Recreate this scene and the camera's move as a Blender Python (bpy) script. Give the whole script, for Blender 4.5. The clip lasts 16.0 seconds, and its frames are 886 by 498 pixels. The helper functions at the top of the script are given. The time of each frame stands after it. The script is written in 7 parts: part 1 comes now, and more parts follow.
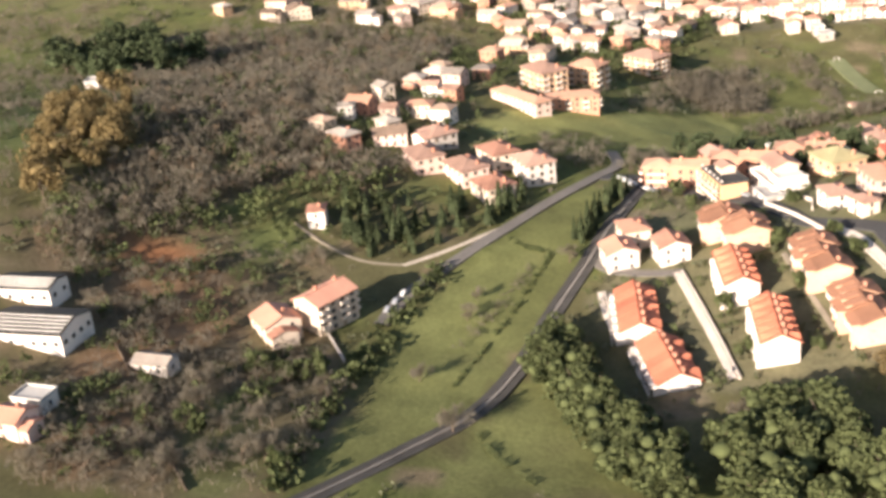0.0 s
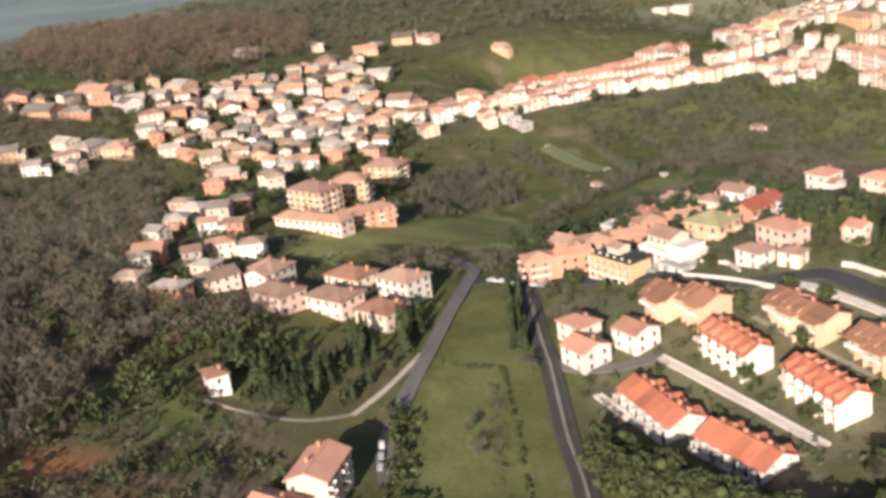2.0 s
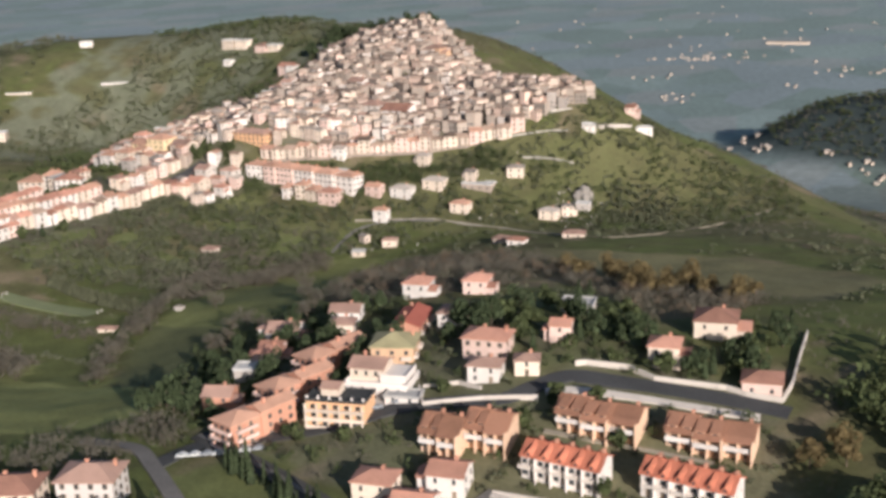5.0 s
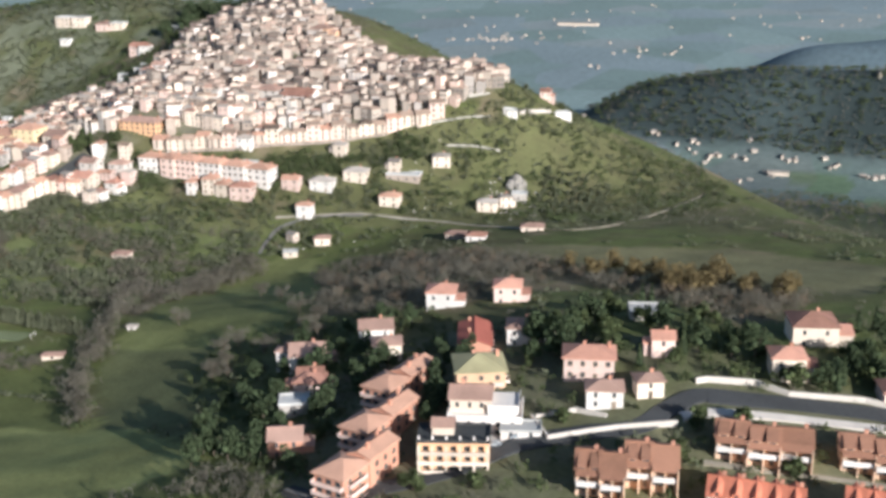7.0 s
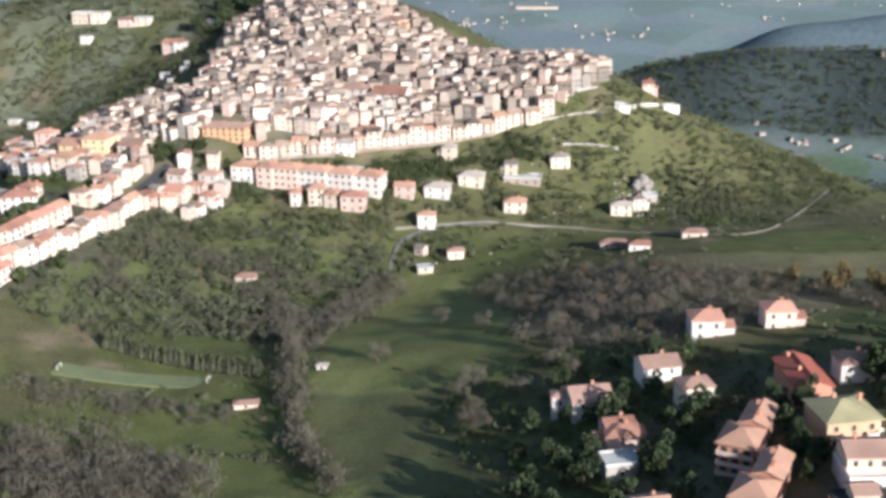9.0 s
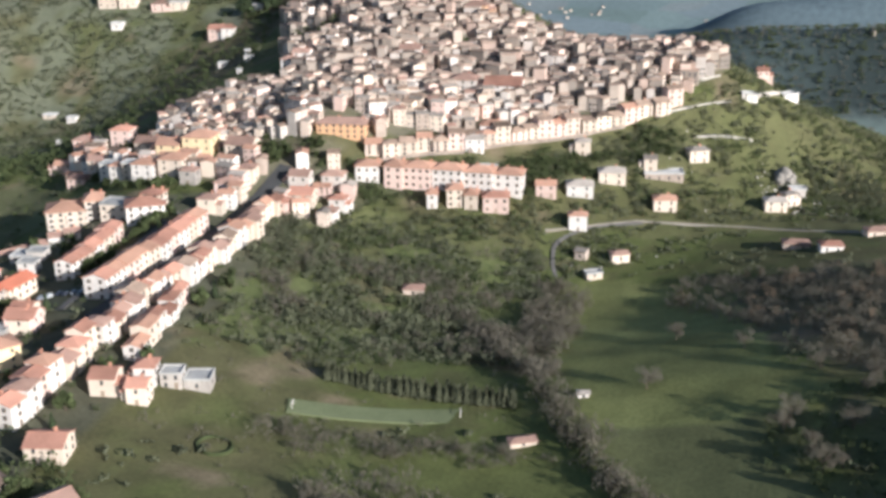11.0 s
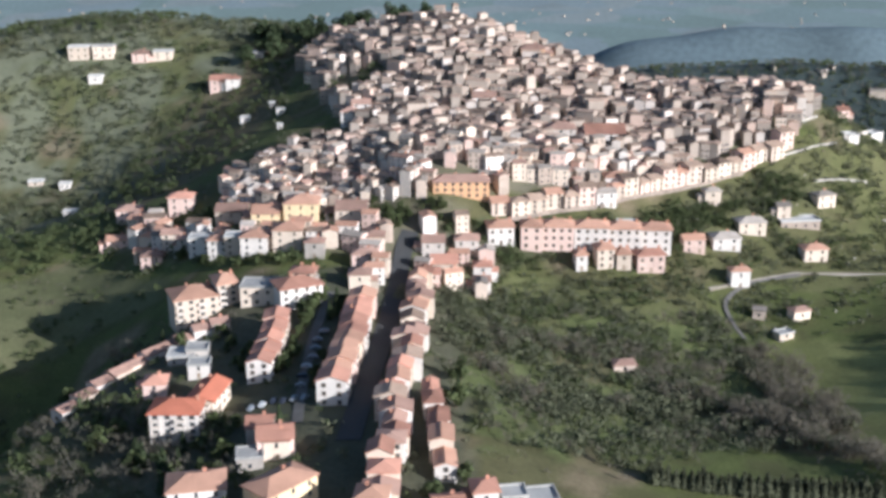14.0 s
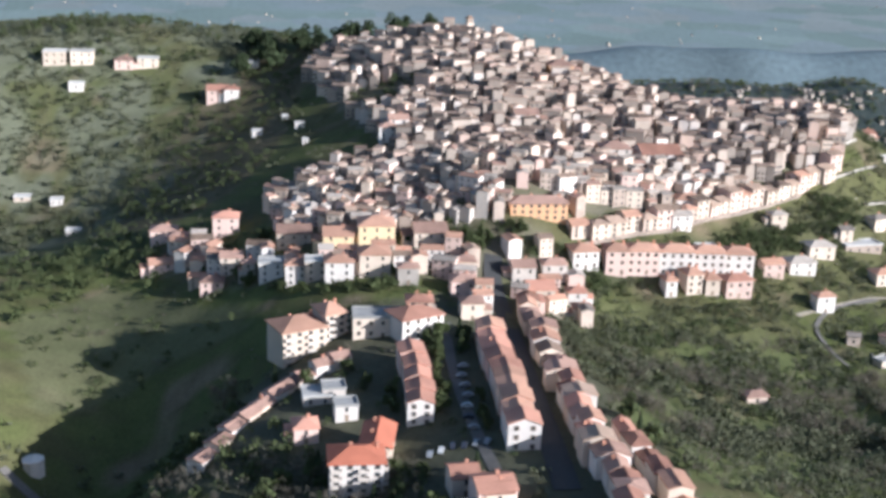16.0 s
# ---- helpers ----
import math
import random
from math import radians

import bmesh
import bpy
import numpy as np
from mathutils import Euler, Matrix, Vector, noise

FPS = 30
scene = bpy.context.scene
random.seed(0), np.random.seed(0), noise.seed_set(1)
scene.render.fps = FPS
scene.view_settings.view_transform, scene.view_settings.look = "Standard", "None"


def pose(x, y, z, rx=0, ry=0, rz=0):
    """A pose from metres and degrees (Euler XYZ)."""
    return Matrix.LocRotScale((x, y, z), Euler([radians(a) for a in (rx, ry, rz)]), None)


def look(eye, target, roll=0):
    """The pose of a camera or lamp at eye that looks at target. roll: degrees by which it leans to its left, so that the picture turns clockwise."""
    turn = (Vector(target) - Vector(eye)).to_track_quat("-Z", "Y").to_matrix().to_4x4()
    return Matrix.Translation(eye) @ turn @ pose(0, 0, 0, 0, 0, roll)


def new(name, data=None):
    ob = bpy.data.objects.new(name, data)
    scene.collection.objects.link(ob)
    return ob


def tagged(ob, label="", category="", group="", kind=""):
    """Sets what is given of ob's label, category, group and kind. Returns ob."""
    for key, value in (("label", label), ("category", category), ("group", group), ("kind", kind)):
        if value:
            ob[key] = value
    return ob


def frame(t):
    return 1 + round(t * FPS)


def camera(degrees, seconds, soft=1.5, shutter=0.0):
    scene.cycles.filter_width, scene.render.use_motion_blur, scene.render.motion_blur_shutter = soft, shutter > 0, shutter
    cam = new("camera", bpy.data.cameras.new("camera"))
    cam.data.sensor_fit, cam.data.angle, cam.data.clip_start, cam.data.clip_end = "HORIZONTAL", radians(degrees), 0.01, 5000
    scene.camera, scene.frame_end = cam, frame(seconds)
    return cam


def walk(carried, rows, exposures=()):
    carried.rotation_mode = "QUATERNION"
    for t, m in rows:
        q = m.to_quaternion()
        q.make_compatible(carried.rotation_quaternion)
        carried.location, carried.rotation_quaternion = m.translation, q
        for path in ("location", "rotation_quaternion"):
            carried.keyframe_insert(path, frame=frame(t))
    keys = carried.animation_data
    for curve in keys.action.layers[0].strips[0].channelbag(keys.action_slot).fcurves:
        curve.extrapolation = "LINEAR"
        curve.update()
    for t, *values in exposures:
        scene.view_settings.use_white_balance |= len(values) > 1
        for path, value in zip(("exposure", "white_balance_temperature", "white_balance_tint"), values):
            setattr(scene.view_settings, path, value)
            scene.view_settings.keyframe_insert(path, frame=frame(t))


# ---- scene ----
cam = camera(41.50, 16.0, soft=3.55)
PATH = [
    (0.0, pose(428.08, 121.42, 153.85, 67.194, 5.516, 100.369)),
    (0.5, pose(423.92, 102.17, 152.28, 68.438, 5.535, 92.807)),
    (1.0, pose(418.27, 83.55, 151.56, 69.016, 6.699, 86.133)),
    (1.5, pose(410.90, 66.13, 151.09, 70.944, 8.222, 81.427)),
    (2.0, pose(401.73, 49.33, 150.97, 70.894, 6.942, 74.588)),
    (2.5, pose(391.53, 34.78, 150.93, 70.297, 7.341, 67.835)),
    (3.0, pose(380.07, 22.72, 150.93, 70.982, 7.729, 59.758)),
    (3.5, pose(367.98, 12.19, 151.18, 69.785, 5.984, 52.842)),
    (4.0, pose(354.36, 3.17, 151.43, 71.611, 5.890, 45.655)),
    (4.5, pose(340.55, -3.54, 151.82, 73.099, 4.414, 39.998)),
    (4.7, pose(334.86, -5.96, 151.94, 73.398, 3.489, 37.872)),
    (6.8, pose(272.27, -13.35, 151.30, 72.753, 0.946, 23.220)),
    (7.0, pose(265.44, -13.21, 151.10, 72.247, 0.656, 23.228)),
    (7.5, pose(248.20, -12.17, 150.86, 71.481, -0.387, 23.225)),
    (8.0, pose(231.11, -11.32, 150.48, 71.211, -0.079, 21.081)),
    (8.5, pose(213.66, -10.36, 150.47, 71.706, 0.803, 19.497)),
    (9.0, pose(196.96, -9.65, 150.97, 71.422, 1.213, 18.944)),
    (9.2, pose(190.01, -9.40, 151.05, 71.116, 1.089, 18.821)),
    (11.3, pose(114.57, -6.20, 152.35, 69.841, 1.454, 12.881)),
    (11.5, pose(107.92, -5.25, 152.25, 68.662, 2.141, 12.170)),
    (12.0, pose(91.71, -2.74, 151.72, 67.891, 2.444, 10.849)),
    (12.5, pose(75.59, -0.00, 151.20, 69.060, 2.421, 8.076)),
    (13.0, pose(60.07, 2.93, 150.49, 70.298, 1.542, 6.687)),
    (13.5, pose(45.20, 6.18, 149.92, 71.207, 0.912, 4.781)),
    (14.0, pose(30.23, 9.84, 149.57, 72.075, 0.328, 3.731)),
    (14.5, pose(15.40, 13.20, 149.11, 72.399, -0.476, 2.153)),
    (15.0, pose(0.39, 17.16, 148.45, 72.143, -1.537, -0.062)),
    (15.5, pose(-14.02, 20.90, 147.89, 71.984, -2.328, -2.374)),
    (16.0, pose(-28.34, 25.04, 147.08, 72.761, -2.062, -3.444)),
]
walk(cam, PATH, [(0.0, 1.58, 6780, 14), (0.6, 1.33, 6700, 14), (1.4, 1.02, 6480, 14), (2.5, 0.83, 6400, 11), (4.5, 0.52, 6060, 11), (7.0, 0.87, 5430, 5), (8.5, 1.0, 5440, 7), (11.5, 0.88, 5500, 6), (12.0, 0.88, 5360, 6), (12.5, 0.89, 5300, 5), (14.0, 0.87, 5260, 7), (16.0, 1.04, 5240, 8)])

# ---- light ----
SUN_FROM = Vector((0.86, -0.51, 0.35)).normalized()
world = bpy.data.worlds.new("sky")
scene.world = world
world.use_nodes = True
wn = world.node_tree.nodes
sky = wn.new("ShaderNodeTexSky")
sky.sky_type, sky.sun_disc = "NISHITA", False
sky.sun_elevation = math.asin(SUN_FROM.z)
sky.sun_rotation = math.atan2(SUN_FROM.x, SUN_FROM.y)
sky.altitude, sky.dust_density = 600, 2.0
wn["Background"].inputs["Strength"].default_value = 0.066
world.node_tree.links.new(sky.outputs["Color"], wn["Background"].inputs["Color"])
sun = new("sun", bpy.data.lights.new("sun", "SUN"))
sun.data.energy, sun.data.angle, sun.data.color = 4.65, radians(0.53), (1.0, 0.89, 0.78)
sun.matrix_world = look(SUN_FROM * 500, (0, 0, 0))


# ---- materials ----
def material(name, colour, rough=0.9, vary=0.25, coarse=0.25, fine=3.0, bump=0.3, each=0.0, metal=0.0, island=0.0, thin=0.0):
    """A surface of one colour with stains, grain and relief; each: how far objects differ from one another."""
    m = bpy.data.materials.new(name)
    m.use_nodes = True
    n, link = m.node_tree.nodes, m.node_tree.links.new
    p = n["Principled BSDF"]
    p.inputs["Roughness"].default_value, p.inputs["Metallic"].default_value = rough, metal
    p.inputs["Specular IOR Level"].default_value = 0.25
    geo = n.new("ShaderNodeNewGeometry")
    big, small = n.new("ShaderNodeTexNoise"), n.new("ShaderNodeTexNoise")
    big.inputs["Scale"].default_value, small.inputs["Scale"].default_value = coarse, fine
    big.inputs["Detail"].default_value = small.inputs["Detail"].default_value = 5
    for tex in (big, small):
        link(geo.outputs["Position"], tex.inputs["Vector"])
    add = n.new("ShaderNodeMath")
    add.operation = "ADD"
    link(big.outputs["Fac"], add.inputs[0])
    link(small.outputs["Fac"], add.inputs[1])
    last = add
    if each or island:
        src = n.new("ShaderNodeObjectInfo").outputs["Random"] if each else geo.outputs["Random Per Island"]
        mul = n.new("ShaderNodeMath")
        mul.operation, mul.inputs[1].default_value = "MULTIPLY_ADD", (each or island) / max(vary, 0.01)
        link(src, mul.inputs[0])
        link(add.outputs[0], mul.inputs[2])
        last = n.new("ShaderNodeMath")
        last.operation, last.inputs[1].default_value = "SUBTRACT", 0.5 * (each or island) / max(vary, 0.01)
        link(mul.outputs[0], last.inputs[0])
    span = n.new("ShaderNodeMapRange")
    span.inputs["From Min"].default_value, span.inputs["From Max"].default_value = 0.6, 1.4
    span.inputs["To Min"].default_value, span.inputs["To Max"].default_value = 1 - vary, 1 + vary
    span.clamp = False
    link(last.outputs[0], span.inputs["Value"])
    tint = n.new("ShaderNodeVectorMath")
    tint.operation, tint.inputs[0].default_value = "MULTIPLY", colour[:3]
    link(span.outputs["Result"], tint.inputs[1])
    link(tint.outputs["Vector"], p.inputs["Base Color"])
    if thin:
        # leaves and twigs let part of the light through
        pass_on, both = n.new("ShaderNodeBsdfTranslucent"), n.new("ShaderNodeMixShader")
        both.inputs["Fac"].default_value = thin
        link(tint.outputs["Vector"], pass_on.inputs["Color"])
        link(p.outputs["BSDF"], both.inputs[1])
        link(pass_on.outputs["BSDF"], both.inputs[2])
        link(both.outputs["Shader"], n["Material Output"].inputs["Surface"])
    if bump:
        b = n.new("ShaderNodeBump")
        b.inputs["Strength"].default_value, b.inputs["Distance"].default_value = bump, 0.15
        link(small.outputs["Fac"], b.inputs["Height"])
        link(b.outputs["Normal"], p.inputs["Normal"])
    return m


WALL = {
    "cream": material("cream_plaster", (0.62, 0.505, 0.40), vary=0.18, each=0.15),
    "white": material("white_plaster", (0.65, 0.585, 0.525), vary=0.14, each=0.1),
    "pink": material("pink_plaster", (0.64, 0.465, 0.39), vary=0.18, each=0.15),
    "ochre": material("ochre_plaster", (0.54, 0.35, 0.22), vary=0.2, each=0.12),
    "peach": material("peach_plaster", (0.64, 0.43, 0.29), vary=0.18, each=0.12),
    "yellow": material("yellow_plaster", (0.72, 0.55, 0.33), vary=0.15),
    "orange": material("orange_plaster", (0.68, 0.40, 0.22), vary=0.15),
    "brick": material("brick_red_plaster", (0.50, 0.25, 0.165), vary=0.22, each=0.12),
    "grey": material("grey_stone_wall", (0.45, 0.395, 0.345), vary=0.3, each=0.2),
    "stone": material("old_stone_wall", (0.46, 0.365, 0.295), vary=0.35, each=0.3),
}
ROOF = {
    "red": material("terracotta_tiles", (0.42, 0.215, 0.15), vary=0.28, each=0.35, fine=5, bump=0.6),
    "coral": material("bright_clay_tiles", (0.46, 0.160, 0.094), vary=0.25, each=0.15, fine=5, bump=0.6),
    "brown": material("weathered_tiles", (0.33, 0.205, 0.155), vary=0.3, each=0.25, fine=5, bump=0.6),
    "tile": material("brown_red_tiles", (0.30, 0.150, 0.092), vary=0.25, each=0.15, fine=5, bump=0.6),
    "rust": material("dark_red_tiles", (0.36, 0.11, 0.075), vary=0.22, fine=5, bump=0.6),
    "clay": material("salmon_clay_tiles", (0.46, 0.262, 0.178), vary=0.22, each=0.15, fine=5, bump=0.6),
    "olive": material("mossy_tiles", (0.33, 0.29, 0.16), vary=0.3, fine=5, bump=0.6),
    "slate": material("dark_sheet_roof", (0.055, 0.055, 0.053), vary=0.3, each=0.2),
    "grey": material("fibre_cement_sheet", (0.42, 0.40, 0.37), vary=0.25, each=0.2),
    "white": material("white_roof_coating", (0.70, 0.66, 0.60), vary=0.15),
    "grey_old": material("lichen_grey_tiles", (0.33, 0.28, 0.235), vary=0.35, each=0.35, fine=5, bump=0.6),
    "old": material("old_town_tiles", (0.30, 0.212, 0.155), vary=0.35, each=0.45, fine=5, bump=0.6),
}
FAR_ROOF = material("upper_town_tiles", (0.285, 0.205, 0.155), vary=0.3, fine=5, island=0.5)
FAR_WALL = {k: material("upper_town_" + k + "_wall", v, vary=0.2, island=0.3) for k, v in (("stone", (0.41, 0.335, 0.275)), ("cream", (0.52, 0.425, 0.345)), ("pink", (0.50, 0.37, 0.30)), ("grey", (0.32, 0.265, 0.22)), ("white", (0.56, 0.485, 0.425)))}
GLASS = material("window_glass", (0.055, 0.06, 0.065), rough=0.12, vary=0.2, bump=0)
SHUTTER = material("brown_shutter", (0.24, 0.18, 0.13), rough=0.6, vary=0.25, each=0.4)
CONCRETE = material("pale_concrete", (0.56, 0.49, 0.42), vary=0.2)
ASPHALT = material("asphalt", (0.055, 0.054, 0.053), vary=0.3, coarse=0.1, fine=2)
OLD_ASPHALT = material("worn_asphalt", (0.145, 0.132, 0.117), vary=0.3, coarse=0.15, fine=2)
GRAVEL = material("pale_gravel", (0.47, 0.40, 0.32), vary=0.3, fine=4)
SLOPE_GRAVEL = material("earthy_gravel", (0.264, 0.224, 0.168), vary=0.35, coarse=0.4, fine=4)
BALLAST = material("dark_ballast", (0.06, 0.056, 0.05), vary=0.4, fine=6)
STEEL = material("rail_steel", (0.22, 0.18, 0.15), rough=0.5, vary=0.2, metal=0.9)
BARK = material("bark", (0.12, 0.09, 0.065), vary=0.35, fine=6)
TWIGS = material("bare_twigs", (0.190, 0.166, 0.124), vary=0.38, coarse=0.11, fine=0.3, bump=0, island=0.1, thin=0.5)
TWIGS_RED = material("reddish_twigs", (0.215, 0.158, 0.105), vary=0.38, coarse=0.11, fine=0.3, bump=0, island=0.1, thin=0.5)
LEAF = material("evergreen_leaves", (0.084, 0.100, 0.040), vary=0.4, coarse=0.12, fine=0.6, bump=0, island=0.2, thin=0.3)
NEEDLE = material("conifer_needles", (0.056, 0.073, 0.033), vary=0.35, coarse=0.06, fine=0.6, bump=0, island=0.3, thin=0.2)
OLIVE = material("olive_leaves", (0.128, 0.132, 0.078), vary=0.38, coarse=0.12, fine=0.5, bump=0, island=0.3, thin=0.35)
AUTUMN = material("autumn_leaves", (0.20, 0.15, 0.068), vary=0.35, coarse=0.08, fine=0.6, bump=0, island=0.3, thin=0.4)
CRAG = material("grey_crag", (0.25, 0.222, 0.19), vary=0.4, fine=1.2, bump=0.8)
ROCK = material("pale_rock", (0.42, 0.38, 0.33), vary=0.35, fine=1.5, bump=0.6)
PAINT = {c: material(c + "_car_paint", v, rough=0.3, vary=0.05, bump=0) for c, v in
         (("white", (0.52, 0.52, 0.50)), ("silver", (0.26, 0.27, 0.28)), ("red", (0.4, 0.04, 0.03)), ("dark", (0.04, 0.045, 0.06)))}
TYRE = material("rubber", (0.025, 0.025, 0.025), vary=0.2, bump=0)

# ---- the lie of the land ----
PLAIN_Z = -55.0
WEST_FORMS = [(-275.0, 425.0, 70.0, 15.0), (-241.1, 260.4, 125.4, 1.5), (-221.8, 453.2, 115.7, 10.9), (-192.9, 559.3, 115.7, 53.4), (-183.2, 327.9, 67.5, -17.8), (-154.3, 173.6, 77.1, -3.3),
    (-135.0, 385.7, 57.9, -20.8), (-135.0, 462.9, 67.5, 12.0), (-125.0, 498.0, 42.0, 7.0), (-115.7, -57.9, 144.6, 24.5), (-115.7, 57.9, 115.7, -3.6), (-96.0, 205.0, 20.0, -8.0), (-76.0, 220.0, 22.0, -4.5), (-90.0, 242.0, 26.0, -4.0),
    (-92.0, 487.0, 58.0, 8.0), (-86.8, 279.6, 43.4, -16.6), (-82.0, 222.0, 20.0, -7.0), (-82.0, 424.3, 48.2, -1.0), (-73.0, 245.0, 22.0, -6.0), (-70.0, 494.0, 40.0, 6.0),
    (-57.9, 212.1, 48.2, -19.0), (-52.1, 214.1, 21.2, 8.8), (-48.2, 289.3, 38.6, 3.5), (-28.9, 236.2, 38.6, 5.1), (-24.1, 144.6, 57.9, -6.0), (-19.3, 313.4, 21.2, -1.8),
    (-19.3, 352.0, 43.4, 5.0)]
MIDDLE_FORMS = [(0.0, 192.9, 43.4, 3.9), (0.0, 540.0, 96.4, 42.7), (4.8, 433.9, 72.3, 32.2), (9.6, 260.4, 38.6, -2.7), (9.6, 313.4, 21.2, 9.8), (19.3, 332.7, 33.8, 2.7),
    (24.1, 163.9, 48.2, 2.0), (28.9, 48.2, 86.8, -8.7), (28.9, 294.1, 28.9, -6.9), (38.6, 316.3, 21.2, 6.1), (43.4, 395.4, 43.4, 8.0), (53.0, 226.6, 48.2, -12.5),
    (62.7, 323.0, 33.8, 5.0), (67.5, 159.1, 48.2, -8.1), (86.8, 192.9, 43.4, 0.7), (86.8, 279.6, 43.4, -9.5), (86.8, 371.2, 38.6, 7.8), (96.4, 332.7, 24.1, 1.4),
    (106.1, 86.8, 57.9, 4.8), (115.7, 241.1, 48.2, -11.8)]
EAST_FORMS = [(120.3, 144.9, 48.2, -11.0), (120.5, 371.2, 38.6, 23.7), (125.4, 318.2, 43.4, -3.2), (154.3, 202.5, 57.9, 3.7), (150, 405, 50, 6.5), (154.3, 356.8, 57.9, -15.7), (173.6, 433.9, 77.1, 6.0),
    (189.7, 109.0, 48.2, -2.3), (191.1, 0.2, 86.8, 4.9), (197.7, 183.2, 48.2, 0.4), (207.3, 255.5, 57.9, -4.1), (221.8, 511.1, 67.5, -39.2), (228.3, 99.2, 57.9, 1.8),
    (228.3, 163.6, 48.2, 8.1), (231.4, 453.2, 57.9, -2.3), (239.3, -77.0, 125.4, 20.9), (252.9, 59.9, 57.9, -5.6), (271.6, 128.8, 57.9, -4.0), (289.3, 366.4, 96.4, -0.5),
    (305.9, 59.9, 86.8, -3.9), (308.6, 443.6, 86.8, -47.1), (337.5, 212.1, 106.1, 9.0), (385.7, 385.7, 106.1, -32.8), (402.4, 59.9, 135.0, 8.0)]
FAR_FORMS = [(30, 915, 52, 25), (80, 915, 52, 29), (135, 915, 52, 37), (190, 915, 52, 35), (245, 915, 52, 41), (300, 915, 52, 31), (355, 915, 52, 44), (415, 910, 70, 26), (130, 1200, 58, 29), (190, 1200, 58, 22), (245, 1200, 58, 34), (300, 1200, 58, 26), (355, 1200, 58, 33), (410, 1200, 58, 26), (465, 1200, 58, 24), (525, 1200, 70, 36), (610, 1205, 90, 30), (-700, 300, 220, 60.0), (-760, 20, 260, 75.0), (-490, 455, 105, 72.0)]
FORMS = np.array(WEST_FORMS + MIDDLE_FORMS + EAST_FORMS + FAR_FORMS, float)


def height(x, y):
    """Ground height: a shelf that falls to the plain in the north, west and east, with hills and hollows on it."""
    x, y = np.asarray(x, float), np.asarray(y, float)
    step = lambda v: 1 / (1 + np.exp(np.clip(v, -60, 60)))
    z = PLAIN_Z + 120 * step((y - 560) / 70) * step((x - 950) / 120) * step((-520 - x) / 50)
    for fx, fy, r, h in FORMS:
        z = z + h * np.exp(-((x - fx) ** 2 + (y - fy) ** 2) / r**2)
    return z


def ground_z(x, y):
    return float(height(x, y))


def within(poly, x, y):
    """Which of the points lie inside a polygon."""
    x, y = np.asarray(x, float), np.asarray(y, float)
    hit = np.zeros(x.shape, bool)
    for (x1, y1), (x2, y2) in zip(poly, poly[1:] + poly[:1]):
        cut = (y1 > y) != (y2 > y)
        hit ^= cut & (x < (x2 - x1) * (y - y1) / ((y2 - y1) or 1e-9) + x1)
    return hit


def soft_noise(x, y, size, seed):
    """Smooth random numbers from 0 to 1 with patches of the given size."""
    rng = np.random.RandomState(seed)
    grid = rng.rand(64, 64)
    u, v = np.asarray(x, float) / size + 32.5, np.asarray(y, float) / size + 32.5
    i, j = np.floor(u).astype(int), np.floor(v).astype(int)
    fu, fv = u - i, v - j
    fu, fv = fu * fu * (3 - 2 * fu), fv * fv * (3 - 2 * fv)
    g = lambda a, b: grid[a % 64, b % 64]
    return (g(i, j) * (1 - fu) + g(i + 1, j) * fu) * (1 - fv) + (g(i, j + 1) * (1 - fu) + g(i + 1, j + 1) * fu) * fv


# ---- plan: rows of houses, fields, roads and woods ----
EAST_ROW = [(10.6, 142), (10.6, 172), (9.2, 201), (9.2, 235), (7.7, 270)]
EAST_ROW_OUT = [(19.3, 170), (17.8, 186), (15.4, 201)]
WEST_ROW = [(-2, 195), (-2, 219), (-3, 246)]
THIRD_ROW = [(-18, 209), (-18, 223), (-19, 234)]
LOW_ROW = [(-56, 205), (-52, 213), (-41, 232), (-31, 238)]
OLD_TOWN = [(-55, 334), (-45, 345), (-29, 350), (-19, 351), (-33, 381), (-50, 431), (-43, 448), (0, 446), (21, 430), (46, 413), (58, 403), (92, 392), (120, 384), (122, 368), (110, 354), (66, 329), (48, 315), (23, 308), (0, 303), (-18, 302), (-32, 302), (-49, 312)]
RAMPART = [(23, 303), (37, 308), (50, 312), (65, 323), (92, 339), (109, 350)]
F_RAIL = [(191, 102), (198, 110), (217, 105), (239, 99), (266, 92), (255, 73), (230, 85)]
F_SOUTH = [(268, 98), (267, 107), (295, 119), (305, 119), (306, 89), (289, 93)]
F_RAIL2 = [(233, 96), (239, 80), (275, 72), (307, 71), (306, 77), (281, 91), (259, 97)]
F_MID = [(155, 70), (141, 77), (129, 104), (118, 120), (96, 137), (98, 150), (118, 150), (165, 124), (150, 96), (164, 82)]
F_BIG = [(99, 190), (83, 236), (85, 261), (94, 271), (127, 262), (129, 246), (134, 201), (145, 184), (138, 161), (151, 138), (130, 140), (109, 167)]
# south end of the big meadow: rough pasture, darkened for long tree shadows
F_BIG_SHADED = [(104, 178), (122, 176), (140, 176), (140, 161), (151, 138), (130, 140), (109, 167)]
F_LOW = [(56, 146), (79, 164), (103, 170), (128, 139), (106, 135), (96, 147), (68, 146)]
F_WEST = [(-112, 289), (-91, 305), (-56, 279), (-53, 267), (-70, 267), (-95, 249)]
F_TURF = [(50, 172), (81, 180), (82, 175), (51, 166)]
F_TRI = [(205, 60), (208, 78), (199, 80), (193, 72), (196, 62)]
F_RIDGE = [(150, 262), (186, 246), (202, 236), (232, 236), (256, 228), (262, 262), (230, 276), (180, 270)]
F_NW = [(164, -50), (165, -34), (206, -17), (212, -22)]
F_HILL = [(5, 278), (27, 287), (63, 280), (81, 274), (64, 261), (36, 263), (16, 252)]
